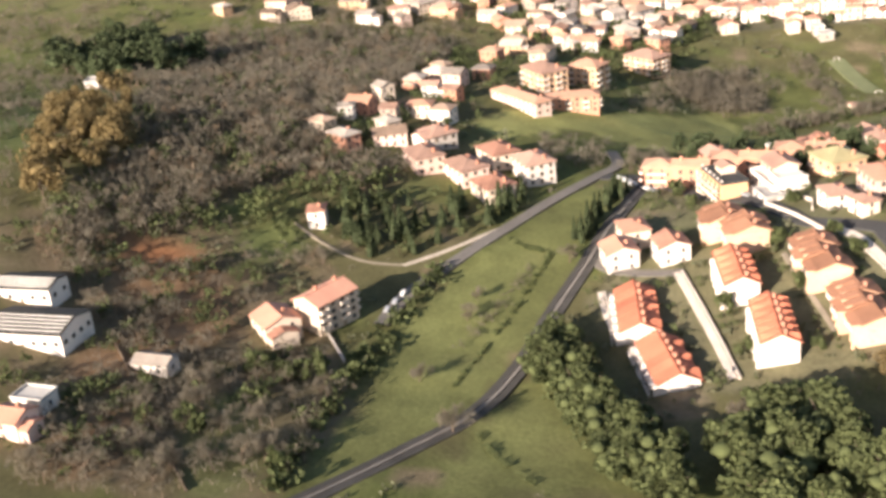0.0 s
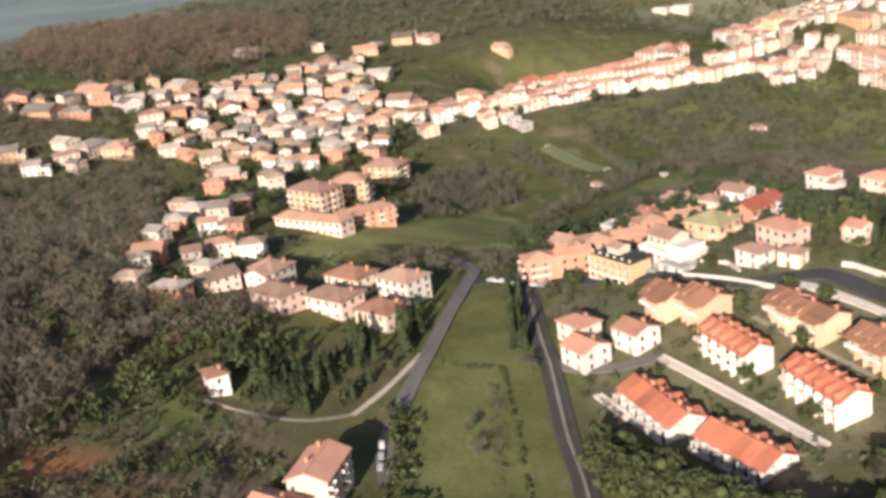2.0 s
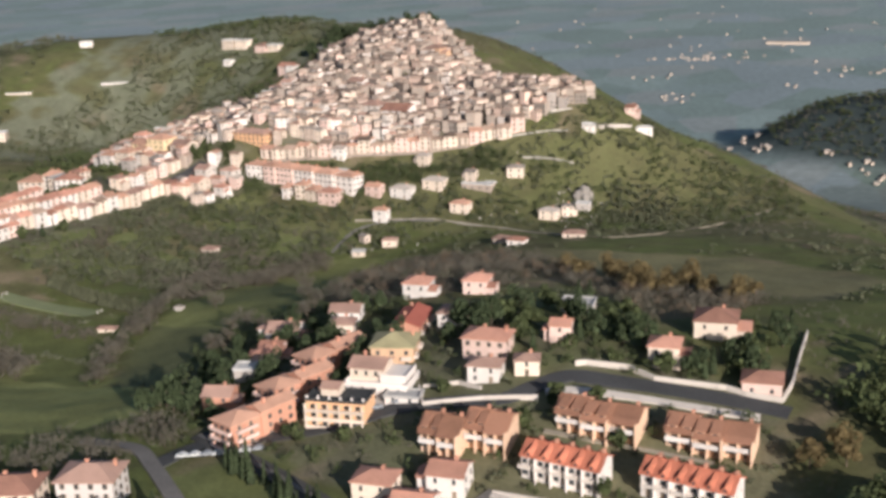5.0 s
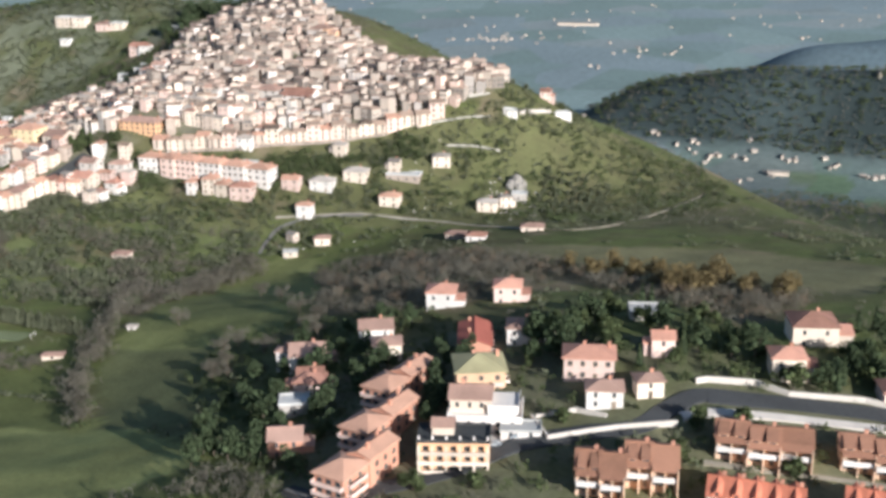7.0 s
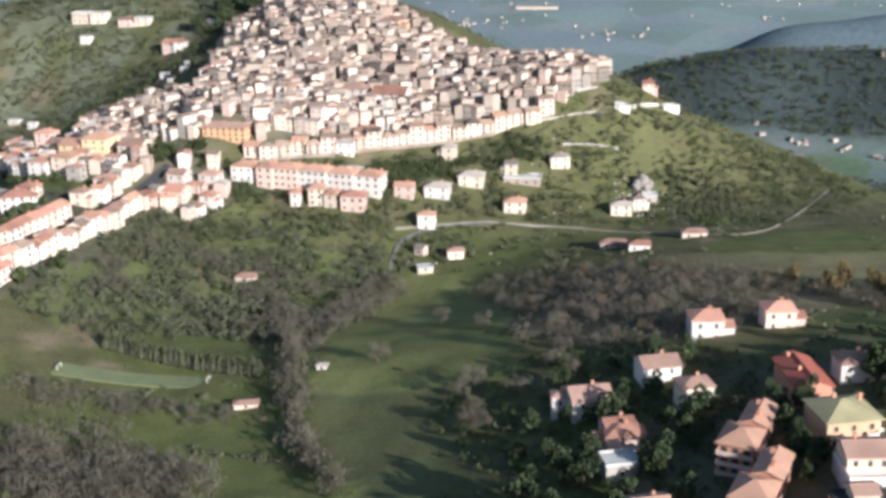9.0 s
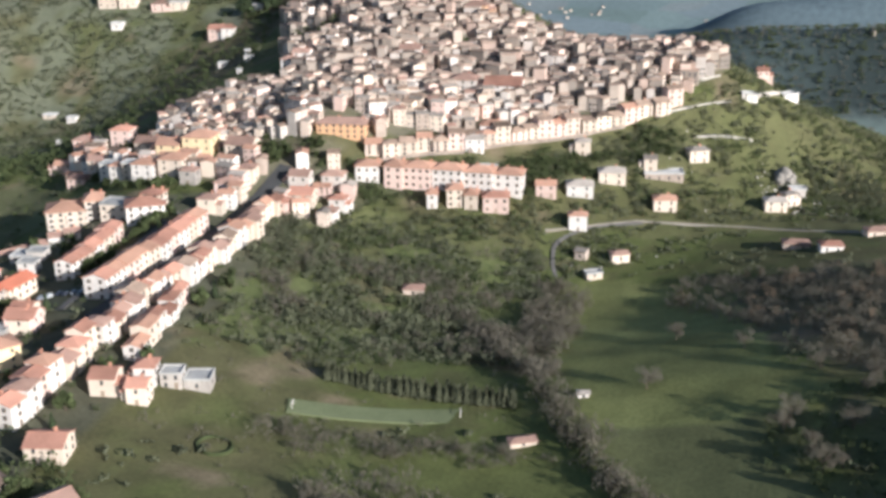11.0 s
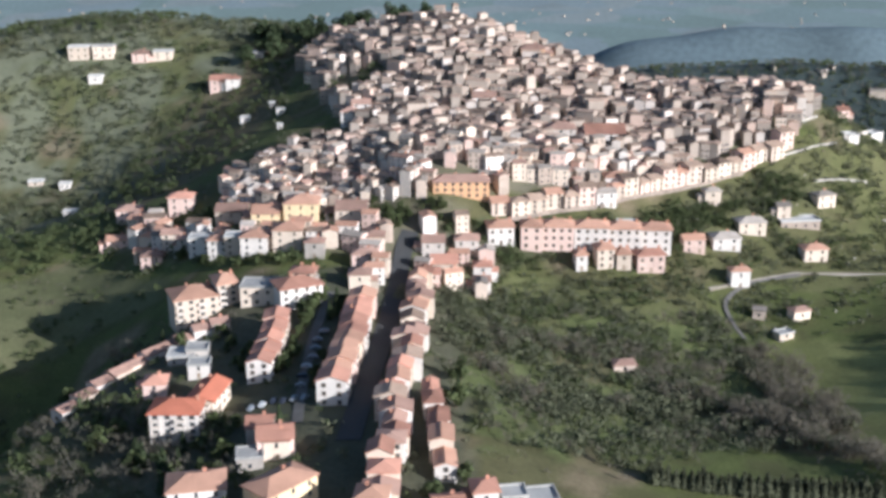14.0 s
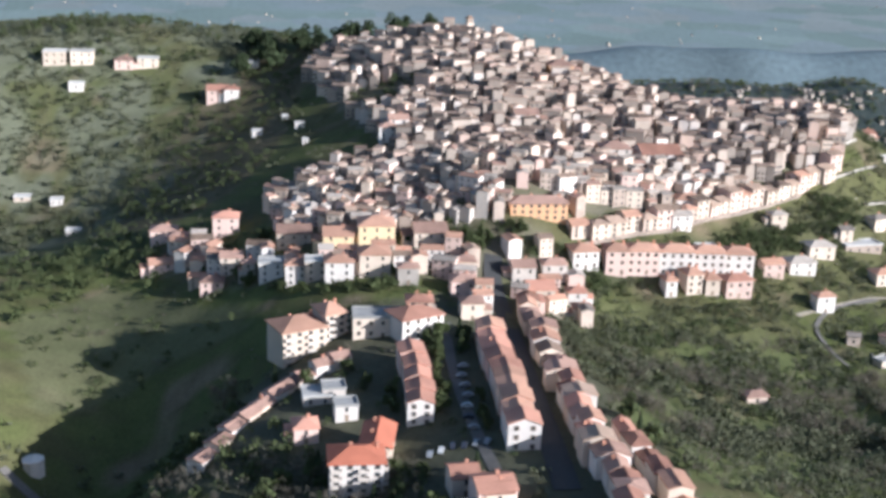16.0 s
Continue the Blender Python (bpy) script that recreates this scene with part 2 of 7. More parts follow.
ROAD_COUNTRY = [(256, 70.5), (246, 72.5), (238, 76), (231, 79.6), (223, 83.8), (215.6, 88), (204, 94), (195, 98.8), (187, 103), (178, 107), (167, 105)]
ROAD_MAIN = [(187, 103), (188, 113), (197, 119), (206, 126), (213, 134), (222, 139), (229, 142.6), (232.4, 149), (235.6, 154), (240, 155.4)]
ROAD_WIDE = [(237, 154.6), (244.6, 156.3), (253.7, 158.9), (262.6, 161.3), (271, 162.3)]
ROAD_WALL = [(234.5, 157.8), (236, 159), (243, 161.2), (248.5, 160), (259.5, 164), (263, 164), (268.7, 165.2), (268, 172), (262, 198)]
LANE_ROWS = [(239.8, 137.8), (249.2, 139.6), (258.1, 141.6), (266, 143.2)]
ROAD_SHELF = [(234.5, 147.5), (238.6, 150.2), (246.7, 152.7), (255.7, 155.2), (267.4, 158.6)]
LANE_WALL = [(241, 120), (253, 123), (266, 126), (276, 128)]
LANE_WHITE = [(245, 107), (251, 108), (259, 110)]
STREET = [(3, 181), (3, 208), (3, 246), (2, 281), (3, 292)]
PATH_EAST = [(78, 288), (102, 300), (130, 301), (161, 292), (179, 296), (188, 340), (195, 372)]
ROAD_NORTH = [(103, 300), (90, 294), (82, 285), (82, 276), (84, 268)]
WD_BARE = [(56, -50), (36, -20), (31, 35), (59, 48), (160, 40), (183, 44), (195, 63), (209, 56), (202, 43), (215, 32), (235, 29), (248, 19), (263, 20), (260, 11), (243, 4), (203, 7), (115, -34)]
WD_SCRUB = [(263, 19), (244, 34), (231, 53), (242, 60), (258, 48), (272, 51), (281, 37)]
WD_GARDEN = [(297, 31), (287, 40), (270, 52), (265, 66), (283, 72), (311, 69), (313, 53), (308, 35)]
WD_PINE = [(78, -78), (40, -78), (48, -53), (70, -30), (128, -19), (126, -51)]
WD_AUTUMN = [(208, -15), (177, -25), (134, -34), (172, -8), (205, 5), (229, 2), (246, 3), (244, -3)]
WD_CONIFER = [(208, 62), (209, 78), (205, 86), (201, 94), (218, 84), (233, 71), (233, 62), (223, 54), (212, 52)]
WD_EVER = [(266, 97), (261, 101), (271, 106), (282, 110.5), (294, 116.5), (309, 122), (311, 115), (293, 110), (279, 103)]
WD_EVER2 = [(298, 127), (287, 133), (290, 139), (295, 139), (302, 146), (313, 144), (312, 127)]
WD_LINE = [(194, 109), (197, 112), (226, 104), (225, 100)]
WD_MID = [(86, 117), (79, 131), (92, 136), (116, 121), (124, 107)]
WD_MID2 = [(164, 87), (164, 105), (168, 123), (190, 113), (184, 100), (177, 88)]
WD_RIDGE = [(113, 251), (119, 267), (157, 258), (186, 244), (200, 234), (222, 232), (246, 224), (244, 200), (236, 186), (192, 224), (181, 185), (148, 190)]
WD_VALLEY = [(20, 233), (35, 254), (59, 255), (82, 259), (89, 228), (95, 196), (87, 197), (75, 205), (61, 214), (33, 208)]
WD_SW = [(63, 137), (74, 151), (97, 145), (109, 131), (81, 116)]
WD_WEST = [(-101, 391), (-90, 421), (-83, 450), (-72, 463), (-48, 453), (-50, 409), (-56, 377), (-66, 353), (-82, 337), (-108, 349)]
WD_GARDENS = [(207, 176), (217, 200), (241, 185), (259, 203), (262, 166), (236, 156), (219, 153)]
WD_TOP = [(-72, 439), (-43, 451), (0, 449), (0, 459), (-39, 468), (-77, 463)]
RAIL_LINE = [(330, 58), (305, 76), (295, 83), (283, 91), (268, 96), (253, 99), (233, 104), (219, 107), (195, 113), (184, 116)]
LANE_FARM = [(223, 46), (229, 53), (234, 62), (234, 72)]
LANE_ACCESS = [(228, 104), (235, 107), (239, 113), (241, 121)]
LANE_PARALLEL = [(-7, 189), (-9.2, 207.3), (-11, 231), (-11, 253)]
ROAD_WEST = [(-68, 189), (-74, 202), (-78, 213), (-85, 224), (-96, 229)]
STREET_QUARTER = [(-34, 178), (0, 125), (23, 127), (24, 174), (14, 275), (-39, 260), (-64, 207)]
SETTLEMENT = [(180, 117), (220, 111), (249, 105), (282, 119), (275, 149), (267, 166), (226, 172), (187, 176), (171, 158)]
WD_RIDGE_AUTUMN = [(186, 236), (207, 240), (240, 232), (246, 216), (222, 210), (203, 222)]
WD_STREAM = [(130, 136), (117, 153), (105, 171), (91, 199), (72, 233), (68, 232), (87, 197), (101, 169), (113, 152), (126, 136)]
# slope west of the settlement: low scrub added to stand in for shade on grass
WD_SHADE_SCRUB = [(133, 163), (138, 174), (146, 184), (160, 188), (177, 189), (190, 165), (184, 154), (184, 125), (191, 113), (167, 105), (161, 132)]
WD_SOUTH = [(263, 96), (258, 100), (264, 104), (274, 107), (290, 114), (300, 119), (302, 116), (284, 107), (270, 99)]
WD_SE = [(283, 158), (276, 180), (276, 196), (290, 196), (300, 160)]
WD_TOWN = [(-120, 36), (-114, 103), (-122, 170), (74, 119), (177, 61), (198, 51), (181, 34), (28, 51), (16, 28)]
WD_EVER3 = [(219, 34), (200, 44), (193, 55), (212, 62), (230, 54), (235, 43)]
H_FIELD = [(222, 88), (226, 92), (228, 97), (235, 96)]
H_FIELD2 = [(233, 94), (245, 91), (262, 85)]
H_ROAD = [(308, 68), (278, 69), (254, 73), (235, 77)]
H_DITCH = [(221, 88), (229, 97), (251, 92), (276, 86)]
H_DITCH2 = [(289, 92), (296, 96), (303, 102)]
H_PASTURE = [(48, 156), (66, 165), (91, 166), (109, 163)]
H_PASTURE2 = [(92, 150), (105, 151), (119, 149)]
H_TURF = [(53, 183), (67, 186), (89, 182)]
H_MEADOW = [(95, 197), (83, 251), (87, 264)]
WD_LEFT16 = [(-125, 327), (-105, 340), (-89, 337), (-74, 317), (-58, 293), (-90, 304), (-107, 293), (-112, 283)]
WD_FARWEST = [(-105, -0), (-388, -17), (-349, 65), (-252, 140), (-152, 127), (-107, 76), (-85, 42)]
WD_FARWEST2 = [(-104, -54), (-423, -82), (-339, -27), (-97, 3), (-69, -8), (-34, -3), (-31, -31)]
TERRACE_YARD = [(241, 105), (238, 111), (234, 120), (230, 142), (248, 157), (278, 144), (279, 127), (279, 123), (258, 119), (245, 113)]
WD_HOLLOW = [(-67, 209), (-46, 207), (-19, 196), (-11, 164), (-53, 174)]
PLAZA = [(-6, 304), (22, 304), (7, 294), (-13, 289), (-21, 299)]
QUARTER_NORTH = [(-80, 326), (-18, 298), (-16, 266), (-39, 270), (-61, 292), (-80, 311)]
WD_STREETS = [(-48, 201), (-39, 213), (-19, 197), (-10, 170), (-19, 170), (-36, 177)]
STREET_HEAD = [(-83, 332), (-60, 308), (-50, 296), (-22, 286), (7, 296), (28, 298), (23, 268), (12, 268), (5, 277), (-4, 258), (-9, 276), (-22, 276), (-38, 277), (-61, 290), (-81, 309)]
WALL_A = [(87, 350), (94, 351), (103, 354)]
WALL_B = [(104, 344), (113, 349), (124, 356)]
WALL_C = [(66, 325), (76, 330), (86, 333)]
WALL_D = [(110, 356), (120, 365)]
WALL_E = [(114, 339), (123, 343), (131, 346)]
WALL_F = [(96, 365), (109, 370)]
WD_SHADE = [(-80, 195), (-74, 226), (-45, 233), (-35, 191)]
WEST_QUARTER = [(-125, 145), (-58, 39), (-10, 43), (29, 68), (58, 96), (39, 125), (0, 130), (-58, 135)]
PASTURE = [(12, 273), (42, 273), (80, 278), (85, 258), (81, 207), (48, 187), (26, 186), (18, 220)]
SOUTH_FIELDS = [F_RAIL, F_SOUTH, F_RAIL2, F_TRI]
GREEN_FIELDS = [F_RAIL, F_SOUTH, F_RAIL2, F_MID, F_BIG, F_BIG_SHADED, F_LOW, F_TRI, F_HILL, F_NW, F_RIDGE]

TOWN_BAND_FLOOR = [(-29, 284), (0, 282), (19, 286), (58, 298), (76, 304), (112, 330), (118, 338), (108, 342), (58, 309), (19, 298)]
F_VALLEY = [(172, 812), (208, 818), (226, 772), (200, 752), (178, 775)]
F_VALLEY_EAST = [(226, 760), (250, 752), (262, 700), (228, 712)]
VALLEY_FLOOR = [(20, 1010), (60, 880), (110, 700), (200, 600), (420, 560), (760, 700), (700, 1000), (380, 1100), (120, 1080)]
ROUGH_EDGE = [(243, -5), (223, 4), (228, 36), (245, 52), (265, 66), (282, 59), (307, 56), (313, 41), (306, 29)]
EAST_GRASS = [(30, 296), (50, 309), (88, 334), (112, 350), (128, 390), (150, 398), (196, 410), (215, 360), (185, 300), (116, 296)]
WEST_GRASS = [(-200, 300), (-100, 345), (-84, 420), (-60, 470), (-60, 505), (-240, 520)]

RED_EARTH, PLOT_GREEN = (0.20, 0.125, 0.072), (0.115, 0.135, 0.050)
GARDEN_PLOTS = [(279, 33, 9, 6, RED_EARTH), (300, 40, 9, 5, RED_EARTH), (291, 55, 9, 5, PLOT_GREEN), (304, 60, 7, 5, PLOT_GREEN), (262, 38, 12, 8, RED_EARTH), (250, 30, 10, 9, RED_EARTH), (232, 44, 9, 6, PLOT_GREEN)]

# ---- ground ----
def spaced(lo, hi, fine_lo, fine_hi, fine):
    """Coordinates that lie close together in the middle and ever further apart outwards."""
    mid = np.arange(fine_lo, fine_hi + 0.01, fine)
    up, step = [], fine
    v = fine_hi
    while v < hi:
        step *= 1.1
        v = min(v + step, hi)
        up.append(v)
    down, step, v = [], fine, fine_lo
    while v > lo:
        step *= 1.1
        v = max(v - step, lo)
        down.append(v)
    return np.concatenate([down[::-1], mid, up])


def build_ground():
    xs, ys = spaced(-4600, 4600, -210, 350, 2.2), spaced(-4600, 4600, -70, 500, 2.2)
    ys = np.unique(np.concatenate([ys, np.arange(800, 1300, 11.0)]))
    gx, gy = np.meshgrid(xs, ys)
    gx, gy = gx.ravel(), gy.ravel()
    z = height(gx, gy)
    far = np.hypot(gx - 80, gy - 200) > 560
    z = np.where(far, z, z + (soft_noise(gx, gy, 7, 5) - 0.5) * 0.5)
    nx, ny = len(xs), len(ys)
    me = bpy.data.meshes.new("ground")
    i, j = np.meshgrid(np.arange(nx - 1), np.arange(ny - 1))
    a = (j * nx + i).ravel()
    faces = np.stack([a, a + 1, a + nx + 1, a + nx], 1)
    me.from_pydata(np.stack([gx, gy, z], 1), [], faces.tolist())
    # land cover: rough pasture, scrub, bare earth, meadow, woodland floor
    big, mid, small = soft_noise(gx, gy, 42, 1), soft_noise(gx, gy, 13, 2), soft_noise(gx, gy, 4.5, 3)
    scrub, pasture = np.array([0.104, 0.096, 0.046]), np.array([0.094, 0.106, 0.036])
    earth, meadow, floor_ = np.array([0.19, 0.145, 0.095]), np.array([0.102, 0.120, 0.046]), np.array([0.135, 0.105, 0.068])
    k = np.clip((big * 0.5 + mid * 0.35 + small * 0.3 - 0.42) * 3.0, 0, 1)[:, None]
    col = scrub * (1 - k) + pasture * k
    dirt = np.clip((soft_noise(gx, gy, 9, 8) - 0.78) * 6, 0, 0.8)[:, None]
    col = col * (1 - dirt) + earth * dirt
    for f in (WD_BARE, WD_SCRUB, ROUGH_EDGE, WD_GARDEN, WD_RIDGE, WD_VALLEY, WD_SW, WD_WEST):
        w = within(f, gx, gy)[:, None] * 0.75
        col = col * (1 - w) + floor_ * w
    w = np.clip((soft_noise(gx, gy, 3.2, 15) - 0.55) * 2.2, 0, 0.6)[:, None]
    col = col * (1 - w) + scrub * 0.75 * w
    for cx, cy, rx, ry, tone in GARDEN_PLOTS:
        w = (np.clip(1.6 - ((gx - cx) / rx) ** 2 - ((gy - cy) / ry) ** 2, 0, 1) * (0.55 + 0.4 * mid))[:, None]
        col = col * (1 - w) + np.array(tone) * w
    for f in GREEN_FIELDS:
        w = (within(f, gx + (small - 0.5) * 3, gy + (mid - 0.5) * 4) * 0.9)[:, None]
        # the big meadow's south end takes a darker colour in place of tree shadows
        col = col * (1 - w) + (np.array([0.124, 0.132, 0.050]) if f in SOUTH_FIELDS else np.array([0.215, 0.218, 0.080]) if f is F_MID else np.array([0.130, 0.132, 0.056]) if f is F_HILL else np.array([0.150, 0.135, 0.070]) if f is F_RIDGE else np.array([0.160, 0.166, 0.062]) if f is F_BIG else np.array([0.095, 0.103, 0.036]) if f is F_LOW else np.array([0.092, 0.095, 0.044]) if f is F_BIG_SHADED else meadow) * (0.8 + 0.4 * mid[:, None]) * w
    w = (within(F_WEST, gx, gy) * 0.8)[:, None]
    col = col * (1 - w) + np.array([0.118, 0.118, 0.060]) * w
    w = (within(PASTURE, gx + (mid - 0.5) * 16, gy + (small - 0.5) * 10) * (0.25 + 0.6 * (mid > 0.45)))[:, None]
    col = col * (1 - w) + np.array([0.112, 0.126, 0.048]) * w
    w = (within(TOWN_BAND_FLOOR, gx + (mid - 0.5) * 6, gy + (small - 0.5) * 6) * 0.75)[:, None]
    col = col * (1 - w) + np.array([0.072, 0.078, 0.042]) * w
    w = (within(EAST_GRASS, gx + (mid - 0.5) * 16, gy + (small - 0.5) * 10) * (0.3 + 0.5 * mid))[:, None]
    col = col * (1 - w) + np.array([0.128, 0.120, 0.056]) * w
    # western hillside grass, its colour greyed and blued to stand in for haze
    w = (within(WEST_GRASS, gx + (mid - 0.5) * 40, gy + (small - 0.5) * 24) * np.clip((0.6 * mid + 0.4 * small - 0.3) * 3.2, 0.1, 0.85))[:, None]
    col = col * (1 - w) + np.array([0.150, 0.152, 0.104]) * w
    built = np.zeros(len(gx))
    for poly in (OLD_TOWN, STREET_HEAD, PLAZA, SETTLEMENT, STREET_QUARTER):
        built = np.maximum(built, within(poly, gx, gy) * (0.8 if poly is OLD_TOWN else 0.55 if poly is STREET_HEAD or poly is PLAZA else 0.45))
    built = built[:, None] * (0.55 + 0.45 * (small[:, None] > 0.35))
    col = col * (1 - built) + np.array([0.16, 0.14, 0.105]) * built
    w = (within(STREET_QUARTER, gx + (mid - 0.5) * 6, gy + (small - 0.5) * 6) * (0.5 + 0.4 * mid))[:, None]
    col = col * (1 - w) + np.array([0.078, 0.078, 0.052]) * w
    w = (within(TERRACE_YARD, gx + (small - 0.5) * 4, gy + (mid - 0.5) * 4) * (0.6 + 0.3 * (small > 0.35)))[:, None]
    col = col * (1 - w) + np.array([0.150, 0.138, 0.078]) * w
    w = (np.exp(-(((gx - 243) / 4.5) ** 2 + ((gy - 25.5) / 7) ** 2)) * 1.0)[:, None]
    col = col * (1 - w) + np.array([0.29, 0.13, 0.06]) * w
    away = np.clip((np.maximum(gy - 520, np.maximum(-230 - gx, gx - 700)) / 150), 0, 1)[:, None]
    # distance haze painted into the base colour: the plain turns blue-grey
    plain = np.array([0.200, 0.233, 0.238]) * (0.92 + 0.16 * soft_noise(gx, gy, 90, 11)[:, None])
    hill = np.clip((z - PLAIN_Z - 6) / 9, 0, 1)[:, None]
    # dark wooded ridges; beyond y 1020 extra blue is painted in as haze
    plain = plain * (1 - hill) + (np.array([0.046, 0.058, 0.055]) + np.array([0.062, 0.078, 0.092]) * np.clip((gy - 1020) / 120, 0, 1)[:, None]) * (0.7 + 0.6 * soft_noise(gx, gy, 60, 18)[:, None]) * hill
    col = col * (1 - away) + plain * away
    w = (within(VALLEY_FLOOR, gx + (soft_noise(gx, gy, 40, 23) - 0.5) * 60, gy + (soft_noise(gx, gy, 40, 24) - 0.5) * 60) * 0.45)[:, None] * (1 - hill)
    col = col * (1 - w) + np.array([0.105, 0.125, 0.092]) * (0.75 + 0.5 * soft_noise(gx, gy, 22, 25)[:, None]) * w
    w = (within(F_VALLEY, gx, gy) * 0.8 + within(F_VALLEY_EAST, gx, gy) * 0.8)[:, None]
    col = col * (1 - w) + np.array([0.125, 0.165, 0.090]) * w
    w = (np.clip((-300 - gx) / 80, 0, 1) * (gy < 600))[:, None] * hill
    col = col * (1 - w) + np.array([0.175, 0.168, 0.115]) * (0.6 + 0.8 * soft_noise(gx, gy, 26, 27)[:, None]) * w
    # the stored colour holds land cover together with the painted haze
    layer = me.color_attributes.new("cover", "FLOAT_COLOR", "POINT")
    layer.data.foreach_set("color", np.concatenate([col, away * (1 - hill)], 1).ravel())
    me.polygons.foreach_set("use_smooth", [True] * len(me.polygons))
    m = bpy.data.materials.new("grass_and_earth")
    m.use_nodes = True
    n, link = m.node_tree.nodes, m.node_tree.links.new
    p = n["Principled BSDF"]
    p.inputs["Roughness"].default_value, p.inputs["Specular IOR Level"].default_value = 0.95, 0.1
    att, geo = n.new("ShaderNodeAttribute"), n.new("ShaderNodeNewGeometry")
    att.attribute_name = "cover"
    t1, t2 = n.new("ShaderNodeTexNoise"), n.new("ShaderNodeTexNoise")
    t1.inputs["Scale"].default_value, t2.inputs["Scale"].default_value = 0.16, 1.3
    for t in (t1, t2):
        t.inputs["Detail"].default_value = 7
        link(geo.outputs["Position"], t.inputs["Vector"])
    s = n.new("ShaderNodeMath")
    s.operation = "ADD"
    link(t1.outputs["Fac"], s.inputs[0])
    link(t2.outputs["Fac"], s.inputs[1])
    r = n.new("ShaderNodeMapRange")
    r.inputs["From Min"].default_value, r.inputs["From Max"].default_value = 0.6, 1.4
    r.inputs["To Min"].default_value, r.inputs["To Max"].default_value = 0.7, 1.3
    link(s.outputs[0], r.inputs["Value"])
    v = n.new("ShaderNodeVectorMath")
    v.operation = "MULTIPLY"
    # parcels of the plain: each field has its own shade
    stretch, cells, shade, blend = n.new("ShaderNodeVectorMath"), n.new("ShaderNodeTexVoronoi"), n.new("ShaderNodeValToRGB"), n.new("ShaderNodeMix")
    stretch.operation, stretch.inputs[1].default_value = "MULTIPLY", (0.013, 0.0095, 0.0)
    link(geo.outputs["Position"], stretch.inputs[0])
    link(stretch.outputs["Vector"], cells.inputs["Vector"])
    cells.inputs["Scale"].default_value = 1.0
    ramp = shade.color_ramp
    ramp.interpolation = "CONSTANT"
    ramp.elements[0].color, ramp.elements[1].color, ramp.elements[1].position = (0.86, 0.92, 0.82, 1), (1.0, 1.0, 0.98, 1), 0.3
    for at, c in ((0.45, (1.1, 1.04, 0.97, 1)), (0.6, (0.92, 0.97, 0.9, 1)), (0.75, (1.02, 1.07, 0.97, 1)), (0.88, (0.96, 0.92, 0.88, 1))):
        ramp.elements.new(at).color = c
    link(cells.outputs["Color"], shade.inputs["Fac"])
    blend.data_type = "RGBA"
    white = blend.inputs[6]
    white.default_value = (1, 1, 1, 1)
    link(att.outputs["Alpha"], blend.inputs[0])
    link(shade.outputs["Color"], blend.inputs[7])
    parcel = n.new("ShaderNodeVectorMath")
    parcel.operation = "MULTIPLY"
    link(att.outputs["Color"], parcel.inputs[0])
    link(blend.outputs[2], parcel.inputs[1])
    link(parcel.outputs["Vector"], v.inputs[0])
    link(r.outputs["Result"], v.inputs[1])
    link(v.outputs["Vector"], p.inputs["Base Color"])
    b = n.new("ShaderNodeBump")
    b.inputs["Strength"].default_value, b.inputs["Distance"].default_value = 0.3, 0.3
    link(t2.outputs["Fac"], b.inputs["Height"])
    link(b.outputs["Normal"], p.inputs["Normal"])
    me.materials.append(m)
    tagged(new("ground", me), "rolling green and brown hill country reaching a plain coloured hazy blue", "ground", kind="structure")


build_ground()


# ---- mesh helpers ----
class Shape:
    """Collects boxes and prisms into one mesh."""

    def __init__(self):
        self.v, self.f, self.m = [], [], []

    def poly(self, pts, faces, mi=0):
        o = len(self.v)
        self.v += [tuple(p) for p in pts]
        self.f += [tuple(o + i for i in f) for f in faces]
        self.m += [mi] * len(faces)
        return self

    def box(self, x0, x1, y0, y1, z0, z1, mi=0):
        pts = [(x0, y0, z0), (x1, y0, z0), (x1, y1, z0), (x0, y1, z0), (x0, y0, z1), (x1, y0, z1), (x1, y1, z1), (x0, y1, z1)]
        return self.poly(pts, [(0, 3, 2, 1), (4, 5, 6, 7), (0, 1, 5, 4), (1, 2, 6, 5), (2, 3, 7, 6), (3, 0, 4, 7)], mi)

    def mesh(self, name, mats):
        me = bpy.data.meshes.new(name)
        me.from_pydata(self.v, [], self.f)
        for m in mats:
            me.materials.append(m)
        if len(mats) > 1:
            me.polygons.foreach_set("material_index", self.m)
        return me


def put(name, me, parent, m=None, label=""):
    ob = new(name, me)
    ob.parent = parent
    if m is not None:
        ob.matrix_basis = m
    if label:
        ob["label"] = label
    return ob


TAKEN = []  # circles on the plan where nothing may grow


def window_mesh(w, h, shutters):
    s = Shape().box(-w / 2, w / 2, -0.05, 0.10, 0, h, 0)
    s.box(-w / 2 - 0.06, w / 2 + 0.06, -0.12, 0.02, -0.09, 0, 1)
    if shutters:
        s.box(-w * 0.98, -w / 2, -0.07, 0.0, 0, h, 1).box(w / 2, w * 0.98, -0.07, 0.0, 0, h, 1)
    return s


PANES = {"small": window_mesh(0.42, 0.55, False), "plain": window_mesh(0.52, 0.72, False)}
WINDOW = {k: s.mesh("window", [GLASS, SHUTTER]) for k, s in {"plain": window_mesh(0.52, 0.72, False), "shutter": window_mesh(0.42, 0.76, True), "wide": window_mesh(0.85, 0.66, False), "loggia": window_mesh(1.5, 1.1, False), "small": window_mesh(0.42, 0.55, False)}.items()}
DOOR = Shape().box(-0.32, 0.32, -0.06, 0.1, 0, 1.15, 0).box(-0.4, 0.4, -0.1, 0.0, 1.15, 1.25, 0).mesh("door", [SHUTTER])
